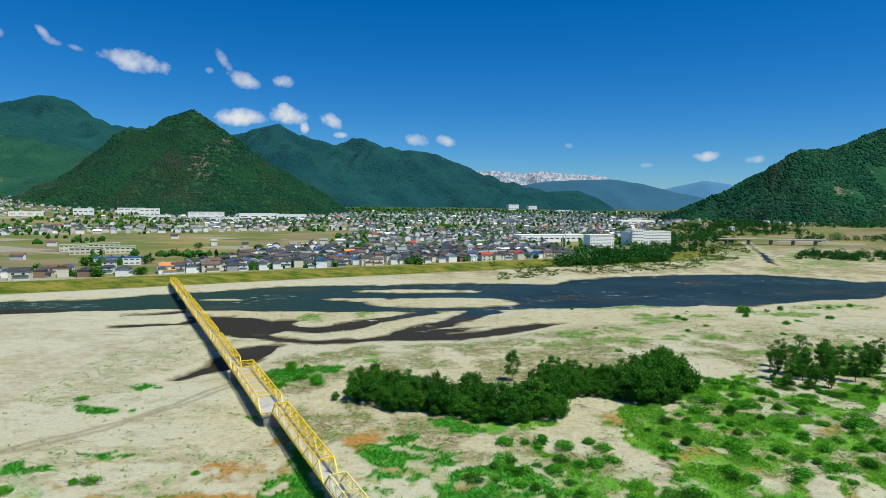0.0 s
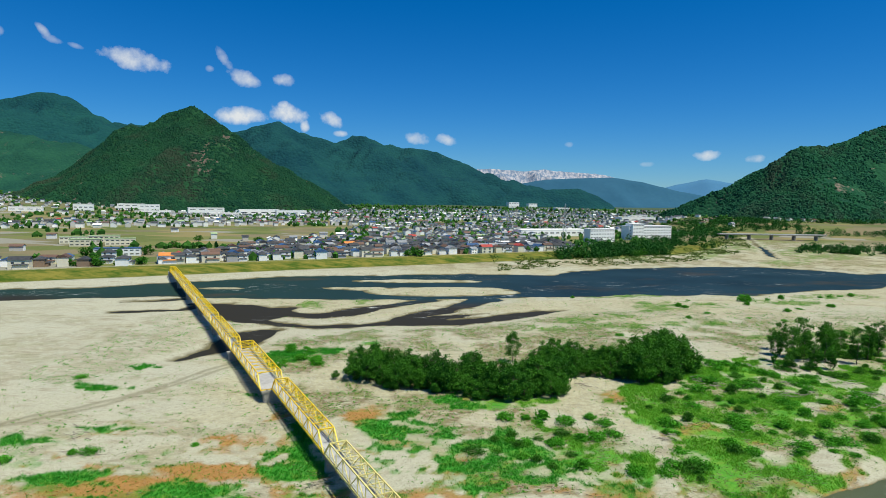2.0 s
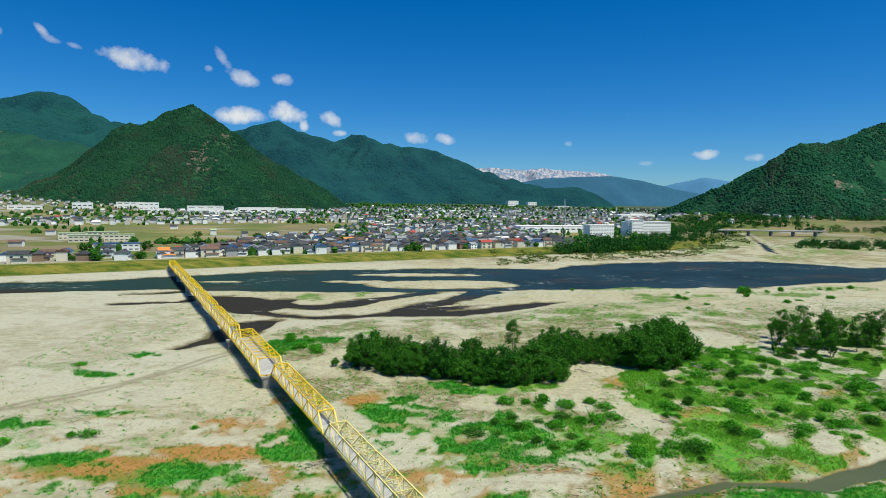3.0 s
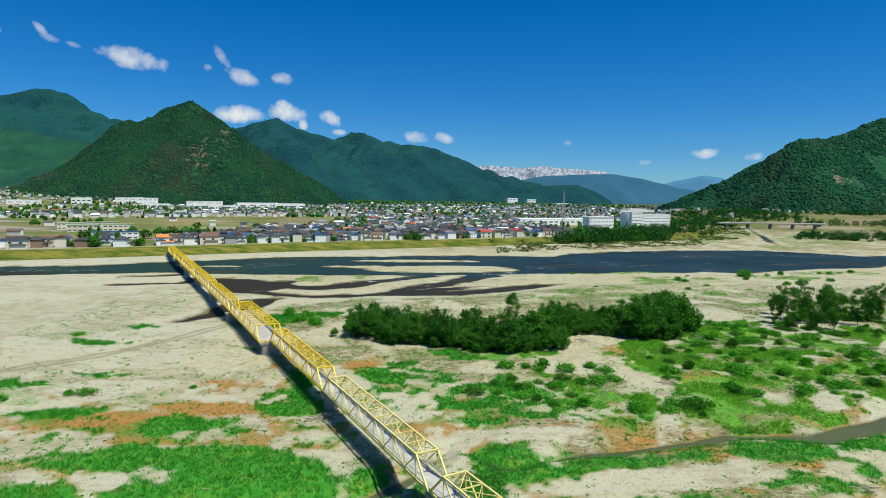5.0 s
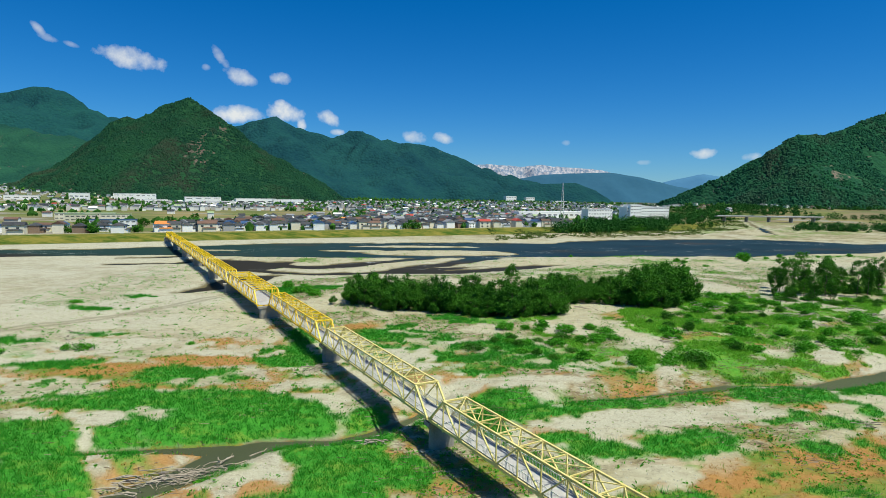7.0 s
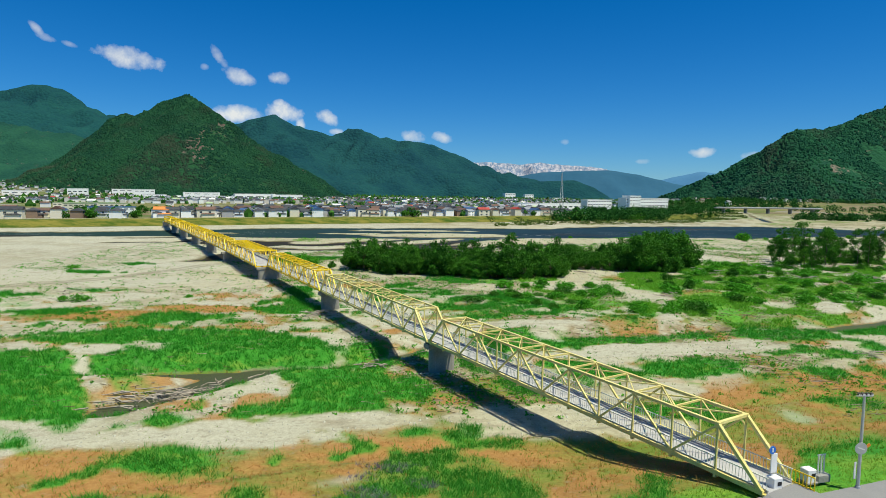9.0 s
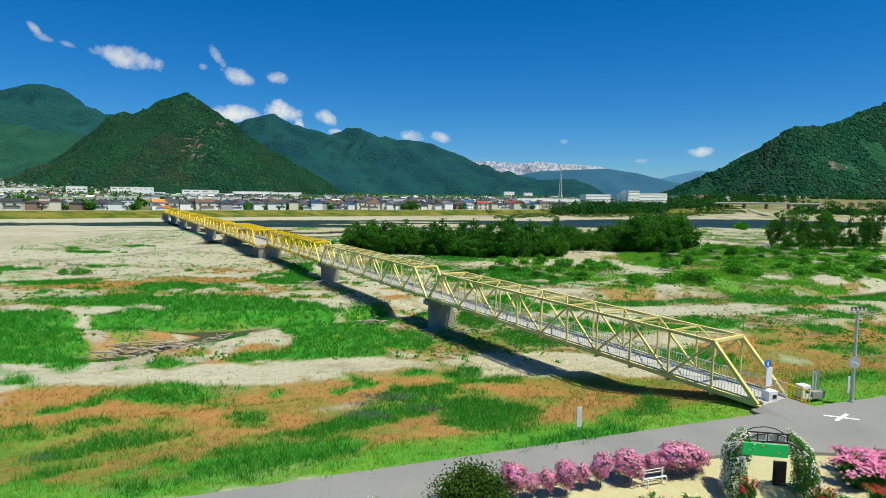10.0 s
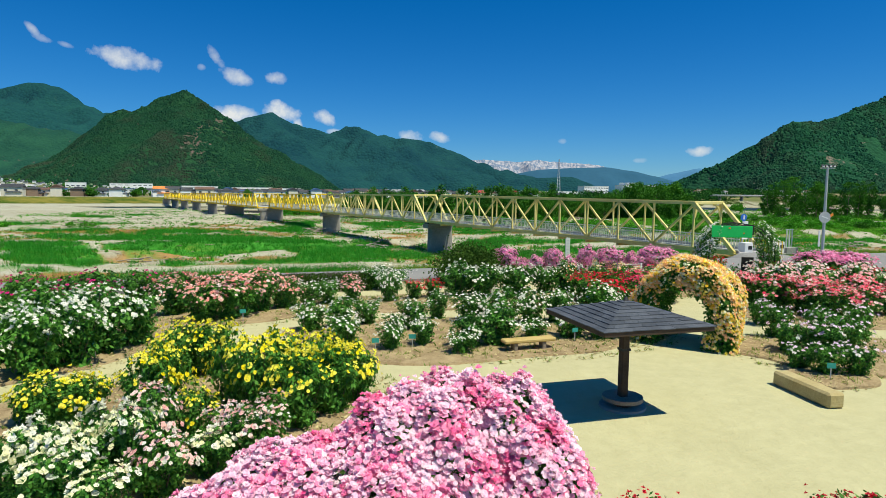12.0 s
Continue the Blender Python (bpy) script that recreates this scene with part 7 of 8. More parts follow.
def small_things():
    rng = np.random.default_rng(3)
    ob = thing("notice_stand", "black notice stand beside the garden gate", "sign", pose(16.25, 27.2, PARK_Z, 0, 0, -11))
    part("board", box((0.62, 0.08, 1.15), (0, 0, 0.62), 0.02), M["black"], ob)
    part("foot", box((0.7, 0.4, 0.06), (0, 0, 0.03)), M["dark_steel"], ob)
    # shelter with one post
    sh = thing("shelter", "square slate-roofed garden shelter on a single dark post", "shelter", pose(3.08, 6.6, PARK_Z, 0, 0, 15.5))
    part("post", box((0.17, 0.17, 2.1), (0, 0, 1.02), 0.02), M["post"], sh)
    part("footing", tube((0, 0, -0.05), (0, 0, 0.05), 0.5, 0.48, 24), M["concrete"], sh)
    seat = bmesh.new()
    add_tube(seat, (0, 0, 0.16), (0, 0, 0.24), 0.42, 0.42, 28)
    part("seat", seat, M["log"], sh, "round weathered timber seat")
    part("collar", tube((0, 0, 0.03), (0, 0, 0.16), 0.2, 0.24, 12), M["post"], sh)
    part("band", box((0.2, 0.2, 0.05), (0, 0, 1.25)), M["black"], sh)
    eave, rise, n = 1.22, 0.36, 9
    under = bmesh.new()
    v = [under.verts.new((sx * eave * 0.97, sy * eave * 0.97, 1.9)) for sx, sy in ((-1, -1), (1, -1), (1, 1), (-1, 1))]
    top = under.verts.new((0, 0, 1.9 + rise * 0.94))
    under.faces.new(v[::-1])
    for i in range(4):
        under.faces.new((v[i], v[(i + 1) % 4], top))
    part("roof_boarding", under, M["post"], sh)
    for i in range(4):
        turn = Matrix.Rotation(i * math.pi / 2, 4, "Z")
        part("fascia", box((2 * eave, 0.05, 0.1), (0, -eave + 0.02, 1.89), 0.01, None), M["post"], sh).matrix_basis = turn
        for c in range(n):
            f0, f1 = 1 - c / n, 1 - (c + 1.25) / n
            f1 = max(f1, 0.0)
            a, b = eave * f0 * 1.02, eave * max(f1, 0.01) * 1.02
            z0, z1 = 1.93 + rise * (1 - f0) + 0.022, 1.93 + rise * (1 - f1) + 0.004
            k = max(1, int(round(a * 2 / 0.3)))
            edges = [-1 + 2 * (q + (0.5 if c % 2 else 0.0)) / k for q in range(k + (0 if c % 2 else 1))]
            edges = [-1] + [e for e in edges if -0.97 < e < 0.97] + [1]
            for e0, e1 in zip(edges, edges[1:]):
                tile = bmesh.new()
                j = rng.uniform(-0.004, 0.006)
                p = [(a * e0 + 0.004, -a, z0 + j), (a * e1 - 0.004, -a, z0 + j), (b * e1, -b, z1), (b * e0, -b, z1)]
                lo = [tile.verts.new((x, y, z - 0.016)) for x, y, z in p]
                hi = [tile.verts.new(q) for q in p]
                tile.faces.new(hi)
                tile.faces.new(lo[::-1])
                for q in range(4):
                    tile.faces.new((lo[q], lo[(q + 1) % 4], hi[(q + 1) % 4], hi[q]))
                part("shingle", tile, M["slate"], sh).matrix_basis = turn
    part("finial", tube((0, 0, 1.93 + rise), (0, 0, 2.0 + rise), 0.06, 0.03, 8), M["dark_steel"], sh)
    # benches
    be = thing("bench", "low bench of one yellowish split plank", "bench", pose(1.75, 11.15, PARK_Z + 0.06, 0, 0, 18))
    part("seat", box((1.62, 0.34, 0.11), (0, 0, 0.27), 0.03), M["plank"], be)
    for x in (-0.45, 0.45):
        part("support", box((0.13, 0.26, 0.24), (x, 0, 0.1), 0.02), M["log"], be)
    lb = thing("log_seat", "squared pale log lying as a seat at the path edge", "bench", pose(7.5, 7.4, PARK_Z, 0, 0, -82))
    part("log", box((1.75, 0.4, 0.34), (0, 0, 0.17), 0.05), M["block"], lb)
    wb = thing("bench", "small white steel bench among the lilac roses", "bench", pose(9.9, 26.9, PARK_Z, 0, 0, 18))
    for z, y in ((0.42, 0), (0.75, 0.2), (0.6, 0.2)):
        part("slat", box((1.3, 0.12 if z < 0.5 else 0.03, 0.03), (0, y, z)), M["white"], wb)
    for x in (-0.55, 0.55):
        for y in (-0.15, 0.2):
            part("leg", box((0.05, 0.05, 0.42 if y < 0 else 0.8), (x, y, 0.21 if y < 0 else 0.4)), M["white"], wb)
    first = None
    for x, y in ((-1.6, 11.1), (-3.7, 15.5), (3.3, 12.1), (-10.0, 9.9), (8.7, 8.4), (-7.6, 14.6), (1.6, 18.6), (10.4, 9.8), (-2.6, 10.6)):
        if first is None:
            first = thing("plant_label", "small teal plant label on a stake", "plant label", pose(x, y, PARK_Z + 0.05), "plant labels")
            part("stake", box((0.025, 0.012, 0.42), (0, 0.01, 0.18)), M["steel"], first)
            part("plate", box((0.2, 0.01, 0.13), (0, 0, 0.36)), M["teal"], first)
        else:
            copy_thing(first, pose(x, y, PARK_Z + 0.05, 0, 0, rng.uniform(-25, 25)))
    # hedge and two shrubs by the road
    hd = thing("hedge", "clipped dark olive hedge along the road", "hedge", pose(-8.3, 21.0, PARK_Z, 0, 0, 17))
    n = 15000
    p = np.stack([rng.uniform(-4.4, 4.4, n), rng.uniform(-0.42, 0.42, n), rng.uniform(0.02, 0.72, n)], 1)
    face = rng.integers(0, 3, n)
    p[:, 2] = np.where(face == 0, 0.72 + rng.normal(size=n) * 0.04, p[:, 2])
    p[:, 1] = np.where(face == 1, -0.42 + rng.normal(size=n) * 0.03, p[:, 1])
    part("foliage", soup("foliage", leaf_cards(p, 0.05, rng), M["hedge_leaf"]), None, hd)
    bm = bmesh.new()
    for i in range(30):
        limb(bm, (-4.3 + i * 0.297, 0, -0.05), (-4.3 + i * 0.297 + rng.normal() * 0.08, rng.normal() * 0.1, 0.68), 0.02, 0.01, 5)
    part("stem", bm, M["bark"], hd)
    tips = rng.uniform(-4.4, 4.4, 900)
    base = np.stack([tips, rng.uniform(-0.4, 0.4, 900), np.full(900, 0.7)], 1)
    part("shoot", soup("shoot", np.stack([base - [0.012, 0, 0], base + [0.012, 0, 0], base + np.stack([rng.normal(size=900) * 0.03, rng.normal(size=900) * 0.03, rng.uniform(0.08, 0.24, 900)], 1)], 1), M["bark"]), None, hd)
    dark = shrub_template("rounded dark green evergreen shrub beside the road", 1.35, 1.75, 91, M["hedge_leaf"], 0.07, 150, 80, "garden shrubs")
    dark.matrix_basis = pose(0.7, 24.4, PARK_Z)
    sp = rose_template("white", "spreading shrub with clusters of tiny white flowers", 402, 1.3, 1.0, 420, 0.04, 5200, "garden shrubs")
    sp.matrix_basis = pose(-3.5, 22.5, PARK_Z)


small_things()


def standard_rose(seed):
    """A round head of roses on one slim stem."""
    rng = np.random.default_rng(seed)
    ob = thing("standard_rose", "standard rose with a round lilac pink head", "rose bush", at(0, -3000, -50), "standard roses beside the road")
    bm = bmesh.new()
    limb(bm, (0, 0, -0.05), (0.03, 0, 0.9), 0.03, 0.022, 6)
    for k in range(8):
        limb(bm, (0.03, 0, 0.8), (math.cos(k * 2.4) * 0.4, math.sin(k * 2.4) * 0.4, 1.1 + 0.3 * rng.uniform()), 0.014, 0.006, 5)
    tagged(part("stem", bm, M["bark"], ob), kind="stuff")
    n = 2600
    d = rng.normal(size=(n, 3))
    d[:, 2] += 0.25
    d /= np.linalg.norm(d, axis=1)[:, None]
    lump = 0.85 + 0.3 * np.sin(d[:, 0] * 5 + seed) * np.sin(d[:, 2] * 5 + seed * 2) + rng.normal(size=n) * 0.13
    p = np.array([0, 0, 1.15]) + d * np.array([0.62, 0.62, 0.66]) * lump[:, None]
    tagged(part("foliage", soup("foliage", leaflets(p[:1300] * [0.93, 0.93, 0.97], d[:1300], 0.05, rng), M["rose_leaf"]), None, ob), kind="stuff")
    tagged(part("blossom", blossoms("blossom", p[1300:], d[1300:], 0.055, rng, PETAL["lilac"]), None, ob), kind="stuff")
    return ob


heads = [standard_rose(s) for s in (1, 2, 3)]
used = set()
for i, (x, r, h) in enumerate([(2.6, 0.62, 1.75), (3.5, 0.34, 1.15), (4.3, 0.42, 1.3), (5.2, 0.52, 1.65), (6.15, 0.4, 1.2), (7.1, 0.5, 1.75), (8.6, 0.75, 1.6), (9.9, 0.38, 1.35), (10.5, 0.4, 1.25), (11.2, 0.75, 1.65), (12.0, 0.8, 1.5), (12.7, 0.6, 1.1)]):
    y = ROAD_P[1] + (-4.9 + 0.329 * (x + 19.8)) / 0.944 + rng.uniform(-0.25, 0.25)
    turn = pose(x, y, PARK_Z, 0, 0, rng.uniform(0, 360))
    ob = heads[i % 3] if i < 3 else copy_thing(heads[i % 3], turn)
    ob.matrix_basis = turn
    ob.scale = (r / 0.62, r / 0.62, h / 1.8)

# ---- the town behind the levee ----
ROOFS = [worn("dark_tile_roof", (0.03, 0.032, 0.036), (0.075, 0.078, 0.085), 0.4, 0.6, bump=0.3, per_object=0.5), worn("grey_tile_roof", (0.17, 0.18, 0.2), (0.3, 0.31, 0.33), 0.4, 0.6, bump=0.3, per_object=0.4),
         worn("brown_tile_roof", (0.1, 0.06, 0.045), (0.17, 0.1, 0.075), 0.4, 0.7, bump=0.3, per_object=0.4), worn("blue_tile_roof", (0.035, 0.08, 0.18), (0.055, 0.12, 0.26), 0.4, 0.6, bump=0.3, per_object=0.4),
         worn("orange_tile_roof", (0.6, 0.2, 0.05), (0.72, 0.28, 0.08), 0.4, 0.7, bump=0.3), worn("red_roof", (0.35, 0.05, 0.04), (0.45, 0.08, 0.06), 0.4, 0.6), worn("green_roof", (0.3, 0.4, 0.22), (0.4, 0.5, 0.28), 0.4, 0.6)]
WALLS = [worn("white_plaster", (0.87, 0.87, 0.85), (0.95, 0.95, 0.93), 0.3, 0.85, per_object=0.1), worn("cream_plaster", (0.68, 0.64, 0.5), (0.78, 0.74, 0.6), 0.3, 0.85, per_object=0.25),
         worn("grey_cladding", (0.35, 0.35, 0.36), (0.45, 0.45, 0.46), 0.3, 0.8, per_object=0.3), worn("brown_cladding", (0.2, 0.14, 0.1), (0.28, 0.2, 0.14), 0.3, 0.8, per_object=0.3)]
PANE = worn("window_glass", (0.03, 0.04, 0.05), (0.06, 0.075, 0.09), 0.5, 0.12, bump=0.0, spec=0.6)


def roof_mesh(w, d, h, hip, over=0.45):
    a, b = w / 2 + over, d / 2 + over
    r = a if not hip else max(a - b, 0.3)
    t = 0.22
    bm = bmesh.new()
    lo = [bm.verts.new(c) for c in ((-a, -b, 0), (a, -b, 0), (a, b, 0), (-a, b, 0))]
    mid = [bm.verts.new(c) for c in ((-a, -b, t), (a, -b, t), (a, b, t), (-a, b, t))]
    ridge = [bm.verts.new((-r, 0, h + t)), bm.verts.new((r, 0, h + t))]
    bm.faces.new(lo[::-1])
    for i in range(4):
        bm.faces.new((lo[i], lo[(i + 1) % 4], mid[(i + 1) % 4], mid[i]))
    bm.faces.new((mid[0], mid[1], ridge[1], ridge[0]))
    bm.faces.new((mid[2], mid[3], ridge[0], ridge[1]))
    bm.faces.new((mid[1], mid[2], ridge[1]))
    bm.faces.new((mid[3], mid[0], ridge[0]))
    return bm


def house_template(w, d, tall, hip, wall, roof, label, lean_to=False):
    ob = thing("house", label, "house", at(0, -3000, -50), "houses of the town")
    part("wall", box((w, d, tall + 0.4), (0, 0, tall / 2 - 0.2)), WALLS[wall], ob)
    rf = part("roof", roof_mesh(w, d, d * 0.24, hip), ROOFS[roof], ob)
    rf.location = (0, 0, tall)
    if lean_to:
        part("porch_roof", roof_mesh(w * 0.7, 2.4, 0.6, True, 0.4), ROOFS[roof], ob).location = (w * 0.1, -d / 2 - 1.2, tall * 0.47)
        part("porch_wall", box((w * 0.7, 2.2, tall * 0.5), (w * 0.1, -d / 2 - 1.1, tall * 0.24)), WALLS[wall], ob)
    me = None
    for z in ((1.5, 4.2) if tall > 4.5 else (1.5,)):
        for x in (-w * 0.27, w * 0.22):
            if z < 2 and lean_to:
                continue
            if me is None:
                win = part("window", box((1.7, 0.08, 1.25)), PANE, ob)
                me = win.data
            else:
                win = part("window", me, None, ob)
            win.location = (x, -d / 2 - 0.03, z)
    return ob


LOOKS = [(0, 0, "white-walled house with a dark tiled roof"), (1, 0, "cream house with a dark tiled roof"), (0, 1, "white house with a grey tiled roof"), (2, 0, "grey house with a dark tiled roof"),
         (1, 2, "cream house with a brown tiled roof"), (0, 3, "white house with a blue tiled roof"), (3, 0, "brown timbered house with a dark tiled roof"), (0, 4, "house with a bright orange roof"),
         (1, 5, "cream house with a red roof")]
rng = np.random.default_rng(101)
houses = []
for i, (wall, roof, label) in enumerate(LOOKS):
    w, d = rng.uniform(9, 13), rng.uniform(7.5, 9.5)
    houses.append([house_template(w, d, 6.0 if i % 3 else 5.2, i % 3 == 0, wall, roof, label, i % 3 != 2), False])
PICK = [0, 0, 1, 3, 1, 2, 0, 4, 5, 0, 1, 4, 6, 2, 0, 3, 6, 2, 1, 0, 4]


def stand_house(k, x, y, turn):
    t = houses[k]
    m = pose(x, y, height(x, y) + 0.05, 0, 0, turn)
    if t[1]:
        copy_thing(t[0], m).scale = (rng.uniform(0.6, 0.9), rng.uniform(0.65, 0.9), rng.uniform(0.7, 1.05))
    else:
        t[0].matrix_basis, t[1] = m, True


def levee_y(x):
    return float(np.interp(x, LEVEE_X, LEVEE_Y))


stand_house(7, -206, 440, 20)
stand_house(7, -96, 586, 25)
placed = []
far_places = []
for row in range(60):
    for col in range(-90, 90):
        base = 13 + row * (10.6 + row * 0.34)
        x = col * (10.8 + row * 0.27) + rng.uniform(-2.5, 2.5) + base * 0.35
        y = levee_y(x - 0) + base + rng.uniform(-2.5, 2.5)
        if abs(x) > (y + 20) * 0.8 or y > 3000:
            continue
        town = fbm(np.array([x]), np.array([y]), 190, 91)[0]
        depth = y - levee_y(x)
        want = 0.0
        if depth < 270 and -215 < x - 0.1 * depth < 125:
            want = 0.93 if depth < 215 else 0.6
        elif depth < 60 and -330 < x < -215:
            want = 0.3
        elif depth > 200 and x > -140 + 0.0 * y and x < 0.26 * y:
            want = 0.78 if town > 0.43 else 0.12
        elif depth > 560 and x <= -140:
            want = 0.75 if town > 0.42 else 0.12
        elif x > 125 and depth > 260:
            want = 0.55 if town > 0.45 else 0.05
        else:
            want = 0.03
        if 130 < x < 330 and 690 < y < 900:
            want = 0.0
        if x > 0.5 * y and y > 900:
            want *= 0.4
        if rng.uniform() < want:
            (placed if len(placed) < 285 and depth < 330 else far_places).append((x, y))
for x, y in placed:
    stand_house(PICK[int(rng.integers(0, len(PICK)))] if rng.uniform() > 0.012 else 8, x, y, 22 + rng.normal() * 6 + (90 if rng.uniform() < 0.5 else 0))


def distant_houses(places):
    """House bodies and roofs beyond the nearest streets, too small to tell apart."""
    r = np.random.default_rng(55)
    p = np.array(places)
    n = len(p)
    z = land(p[:, 0], p[:, 1])[0]
    w, d, h = r.uniform(6, 11, n), r.uniform(5.5, 8, n), r.uniform(3.0, 6.6, n)
    a = radians(22) + r.normal(size=n) * 0.12 + (r.uniform(0, 1, n) < 0.5) * 1.5708
    ca, sa = np.cos(a), np.sin(a)

    def corners(px, py, pz):
        return np.stack([p[:, 0] + px * ca - py * sa, p[:, 1] + px * sa + py * ca, z + pz], 1)
    lo = [corners(sx * w / 2, sy * d / 2, -0.5 + 0 * h) for sx, sy in ((-1, -1), (1, -1), (1, 1), (-1, 1))]
    hi = [corners(sx * w / 2, sy * d / 2, h) for sx, sy in ((-1, -1), (1, -1), (1, 1), (-1, 1))]
    ev = [corners(sx * (w / 2 + 0.4), sy * (d / 2 + 0.5), h - 0.1) for sx, sy in ((-1, -1), (1, -1), (1, 1), (-1, 1))]
    pitch = np.where(r.uniform(0, 1, n) < 0.12, 0.02, r.uniform(0.18, 0.28, n)) * d
    rg = [corners(s * (w / 2 + 0.4), 0 * w, h + pitch) for s in (-1, 1)]
    gable = [corners(s * w / 2, 0 * w, h + pitch - 0.12) for s in (-1, 1)]
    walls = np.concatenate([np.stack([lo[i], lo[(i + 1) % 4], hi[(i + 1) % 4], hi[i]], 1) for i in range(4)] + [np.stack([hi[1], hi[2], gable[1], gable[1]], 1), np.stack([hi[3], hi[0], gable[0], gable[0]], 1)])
    roofs = np.stack([np.stack([ev[0], ev[1], rg[1], rg[0]], 1), np.stack([ev[2], ev[3], rg[0], rg[1]], 1), np.stack([ev[1] - [0, 0, 0.2], ev[1], ev[0], ev[0] - [0, 0, 0.2]], 1), np.stack([ev[2], ev[3], ev[3] - [0, 0, 0.2], ev[2] - [0, 0, 0.2]], 1)], 1)
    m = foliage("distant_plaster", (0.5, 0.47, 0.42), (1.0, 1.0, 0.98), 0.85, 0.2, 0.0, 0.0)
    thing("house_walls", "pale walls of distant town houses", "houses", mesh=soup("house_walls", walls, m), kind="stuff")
    verts = roofs.reshape(n, 16, 3)
    groups = {0: ROOFS[0], 1: ROOFS[1], 2: ROOFS[2], 3: ROOFS[3], 4: WALLS[0], 5: ROOFS[5], 6: ROOFS[6]}
    pick = r.choice(7, n, p=[0.55, 0.15, 0.12, 0.05, 0.08, 0.025, 0.025])
    for k, material in groups.items():
        q = verts[pick == k].reshape(-1, 4, 3)
        thing("house_roofs", "tiled roofs of distant town houses", "roofs", mesh=soup("house_roofs", q, material), kind="stuff")


hamlet = np.random.default_rng(66)
far_places += [(x, 1215 + hamlet.uniform(-25, 40) + 0.04 * x) for x in np.arange(640, 1010, 12.0) if hamlet.uniform() < 0.8]
distant_houses(far_places)


def block_building(name, label, x, y, turn, w, d, tall, floors, bays, wall, roof=None, category="building", glass=0.24):
    z = height(x, y)
    ob = thing(name, label, category, pose(x, y, z, 0, 0, turn))
    part("wall", box((w, d, tall + 1), (0, 0, tall / 2 - 0.5)), wall, ob)
    part("roof", box((w + 0.5, d + 0.5, 0.5), (0, 0, tall + 0.25), 0.05), roof or M["white"], ob)
    me = None
    for f in range(floors):
        for b in range(bays):
            if me is None:
                win = part("window", box((w / bays * 0.62, 0.12, tall / floors * glass)), PANE, ob)
                me = win.data
            else:
                win = part("window", me, None, ob)
            win.location = (-w / 2 + (b + 0.5) * w / bays, -d / 2 - 0.04, (f + 0.52) * tall / floors)
    return ob


block_building("hospital", "white five-storey hospital block", 268, 804, 22, 70, 16, 18, 5, 15, WALLS[0])
block_building("hospital", "white hospital wing with a roof plant room", 248, 791, 22, 18, 15, 21, 5, 4, WALLS[0])
block_building("hospital", "white four-storey hospital annex", 190, 746, 22, 36, 14, 15.5, 4, 9, WALLS[0])
block_building("warehouse", "long low white warehouse", 146, 842, 20, 104, 24, 9, 1, 12, WALLS[0], WALLS[0], glass=0.16)
block_building("warehouse", "low pale grey shed by the levee", 50, 606, 24, 44, 14, 5.5, 1, 7, WALLS[0], ROOFS[1])
block_building("warehouse", "low grey shed with a long roof", 95, 622, 24, 50, 16, 5.5, 1, 8, WALLS[0], ROOFS[1])
block_building("warehouse", "low white shed behind the levee", 72, 640, 24, 36, 12, 6, 1, 6, WALLS[0], WALLS[0])
for row in [(-770, 1460, 60, 24, 15), (-715, 1440, 44, 20, 18), (-560, 1392, 78, 30, 15), (-440, 1400, 90, 26, 13), (-370, 1420, 70, 24, 12), (-640, 1330, 50, 18, 9), (-820, 1350, 40, 18, 14), (-880, 1250, 60, 16, 9),
            (-480, 1290, 60, 18, 8), (-150, 1750, 110, 30, 6), (20, 1690, 90, 26, 6), (330, 3000, 60, 24, 26), (420, 2960, 50, 20, 22), (520, 2700, 90, 26, 9), (540, 1700, 60, 20, 9), (470, 1500, 110, 30, 9)]:
    block_building("factory", "white flat-roofed factory building of the town", row[0], row[1], 26, row[2], row[3], row[4], 2 if row[4] > 14 else 1, 4, WALLS[0], glass=0.14)
for x, y, w in ((-371, 592, 24), (-343, 565, 26), (-352, 612, 28), (-318, 580, 26)):
    block_building("apartment", "two-storey cream apartment row with a pale green roof", x, y, 24, w, 9, 6.5, 2, 6, WALLS[1], ROOFS[6])


block_building("apartment", "two-storey grey apartment row with a dark blue roof", -270, 488, 20, 34, 9, 6, 2, 8, WALLS[0], ROOFS[3])


def lattice_mast(x, y, tall):
    ob = thing("mast", "tall thin steel lattice mast above the town", "mast", pose(x, y, height(x, y)))
    for sx in (-1, 1):
        for sy in (-1, 1):
            part("leg", bar((sx * 2.2, sy * 2.2, 0), (sx * 0.4, sy * 0.4, tall), 0.28, 0.28), M["steel"], ob)
    n = 12
    for i in range(n):
        a, b = 2.2 - 1.8 * i / n, 2.2 - 1.8 * (i + 1) / n
        z0, z1 = tall * i / n, tall * (i + 1) / n
        for s in (-1, 1):
            part("brace", bar((-a, s * a, z0), (b, s * b, z1), 0.14, 0.14), M["steel"], ob)
            part("brace", bar((s * a, -a, z0), (s * b, b, z1), 0.14, 0.14), M["steel"], ob)


lattice_mast(140, 712, 47)


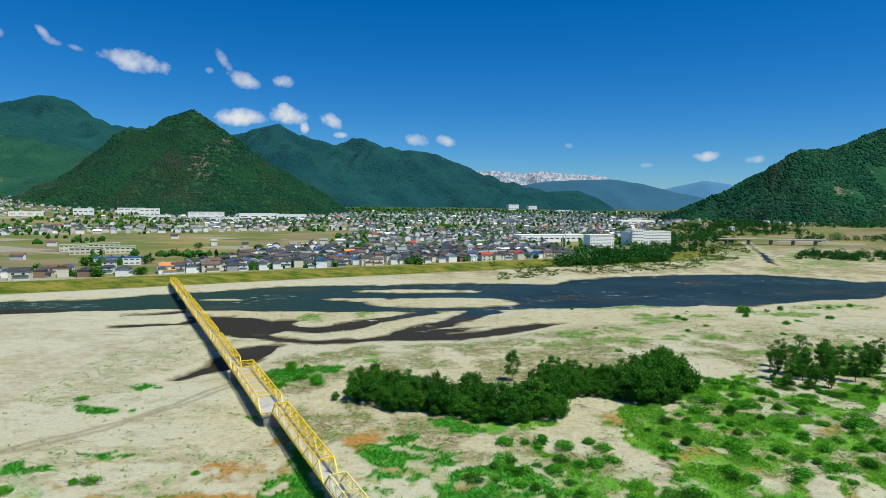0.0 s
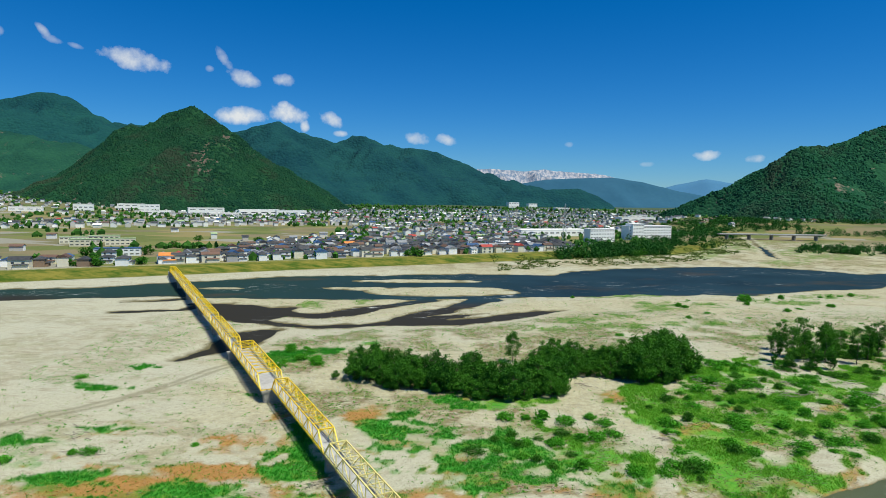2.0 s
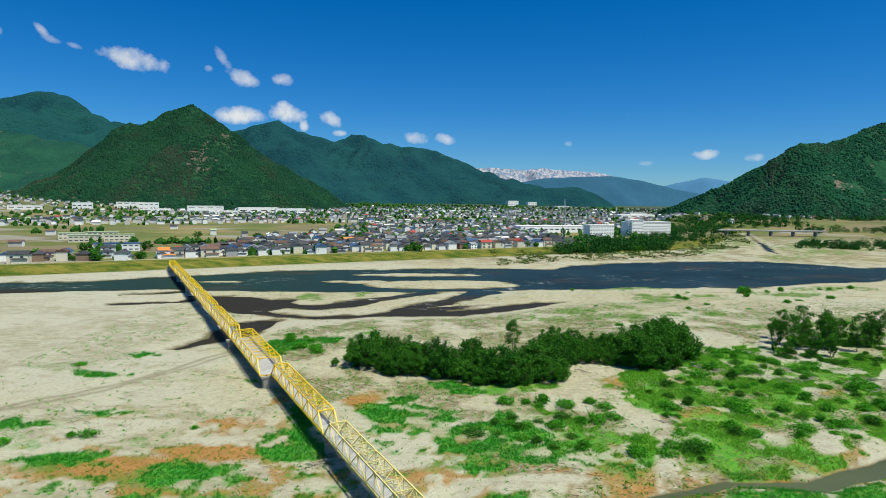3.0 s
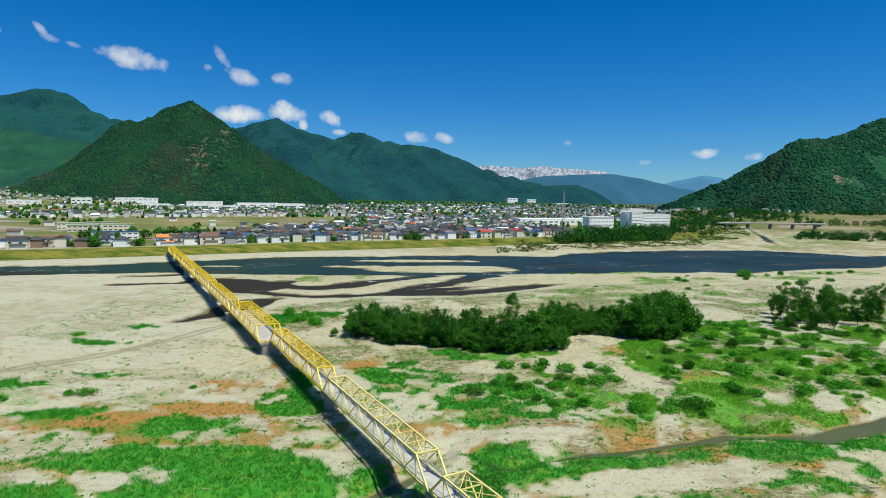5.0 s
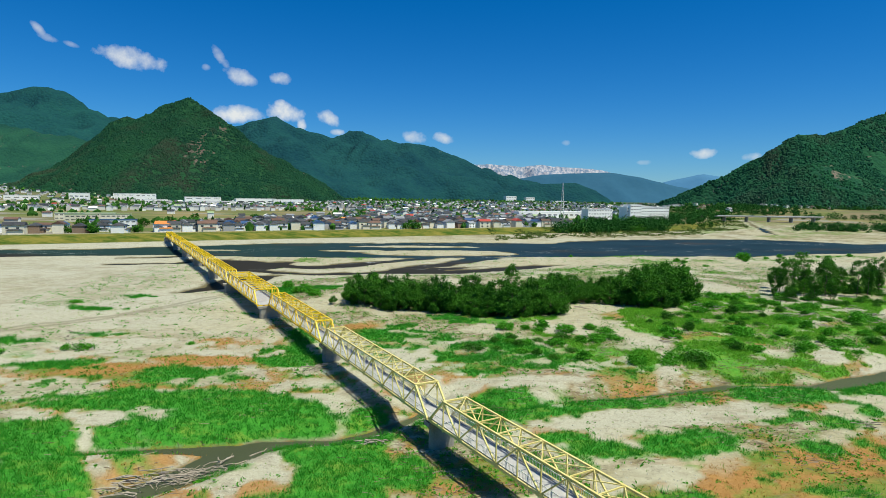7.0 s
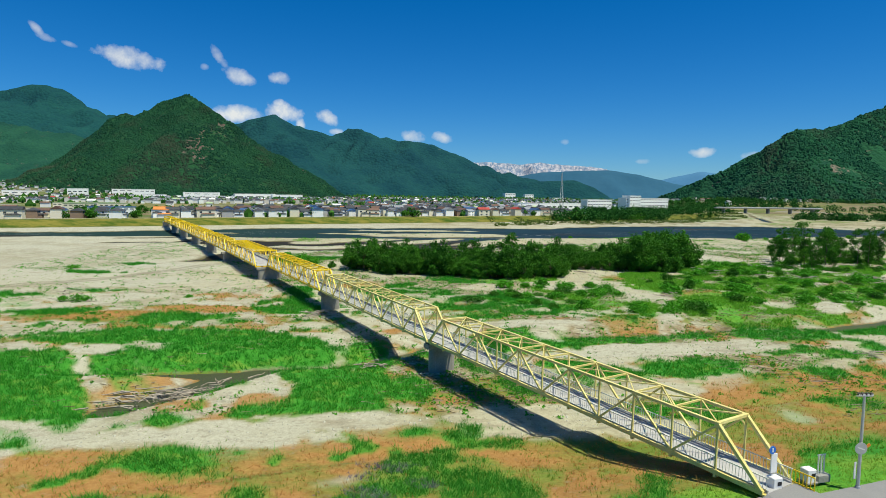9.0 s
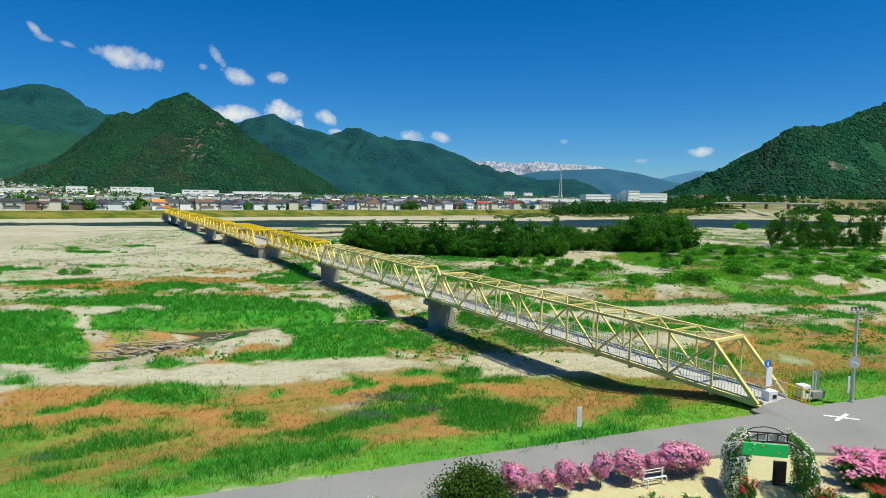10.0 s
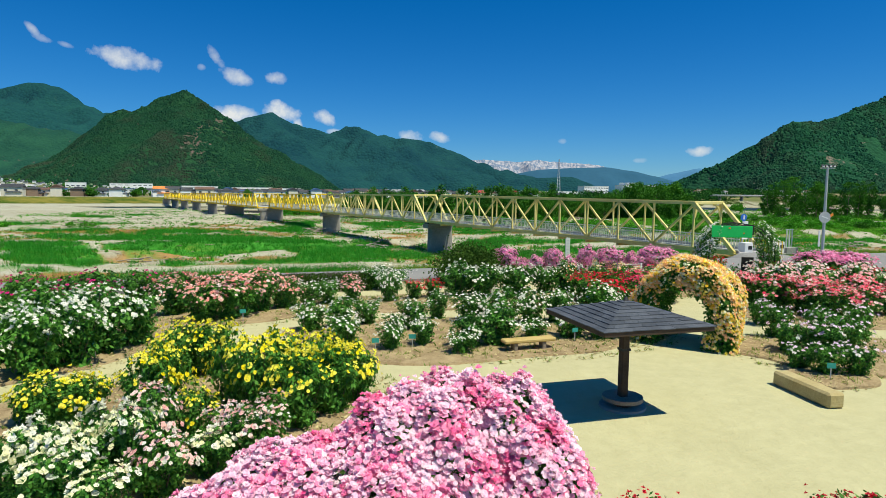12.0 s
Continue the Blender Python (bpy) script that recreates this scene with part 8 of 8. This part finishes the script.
def road_bridge():
    ob = thing("bridge", "low concrete road bridge over the side stream", "bridge", pose(466, 860, 3.4))
    part("deck", box((152, 9, 1.4), (0, 0, 7.5), 0.1), M["concrete"], ob)
    part("parapet", box((152, 0.3, 1.0), (0, -4.4, 8.6)), M["white"], ob)
    for i in range(5):
        part("pier", box((2, 7, 12), (-64 + i * 32, 0, 1.0), 0.2), M["concrete"], ob)


road_bridge()


def town_trees():
    """Garden trees and orchards between the houses, as small uneven domes."""
    r = np.random.default_rng(61)
    n = 9500
    y = 430 + 2400 * r.uniform(0, 1, n) ** 1.6
    x = r.uniform(-0.8, 0.62, n) * y
    z, m, d, c, g = land(x, y)
    keep = (g > 8) & (fbm(x, y, 70, 19) > np.where((x < -140) & (g < 480), 0.62, 0.42))
    x, y, z = x[keep], y[keep], z[keep]
    k = len(x)
    rad = r.uniform(1.2, 3.6, k) * (0.8 + y / 2500)
    a = np.arange(6) * 1.0472
    ring = np.stack([np.cos(a + r.uniform(0, 6, (k, 1))), np.sin(a + r.uniform(0, 6, (k, 1))), np.zeros((k, 6))], 2)
    at0 = np.stack([x, y, z], 1)[:, None]
    low = at0 + ring * rad[:, None, None] * r.uniform(0.6, 0.9, (k, 6, 1))
    mid = at0 + ring * rad[:, None, None] * r.uniform(0.75, 1.15, (k, 6, 1)) + np.array([0, 0, 1.0]) * rad[:, None, None] * r.uniform(0.8, 1.2, (k, 6, 1))
    top = np.repeat(at0 + np.array([0, 0, 1.0]) * (rad * r.uniform(1.6, 2.4, k))[:, None, None], 6, 1)
    ql, qm = np.roll(low, -1, 1), np.roll(mid, -1, 1)
    polys = np.concatenate([np.stack([low, ql, qm, mid], 2).reshape(-1, 4, 3), np.stack([mid, qm, top, top], 2).reshape(-1, 4, 3)])
    thing("town_trees", "green garden trees and orchards among the houses", "trees", mesh=soup("town_trees", polys, foliage("garden_tree_leaves", (0.012, 0.055, 0.01), (0.06, 0.17, 0.03), 0.9, 0.03, 0.0, 0.0)), kind="stuff")


town_trees()
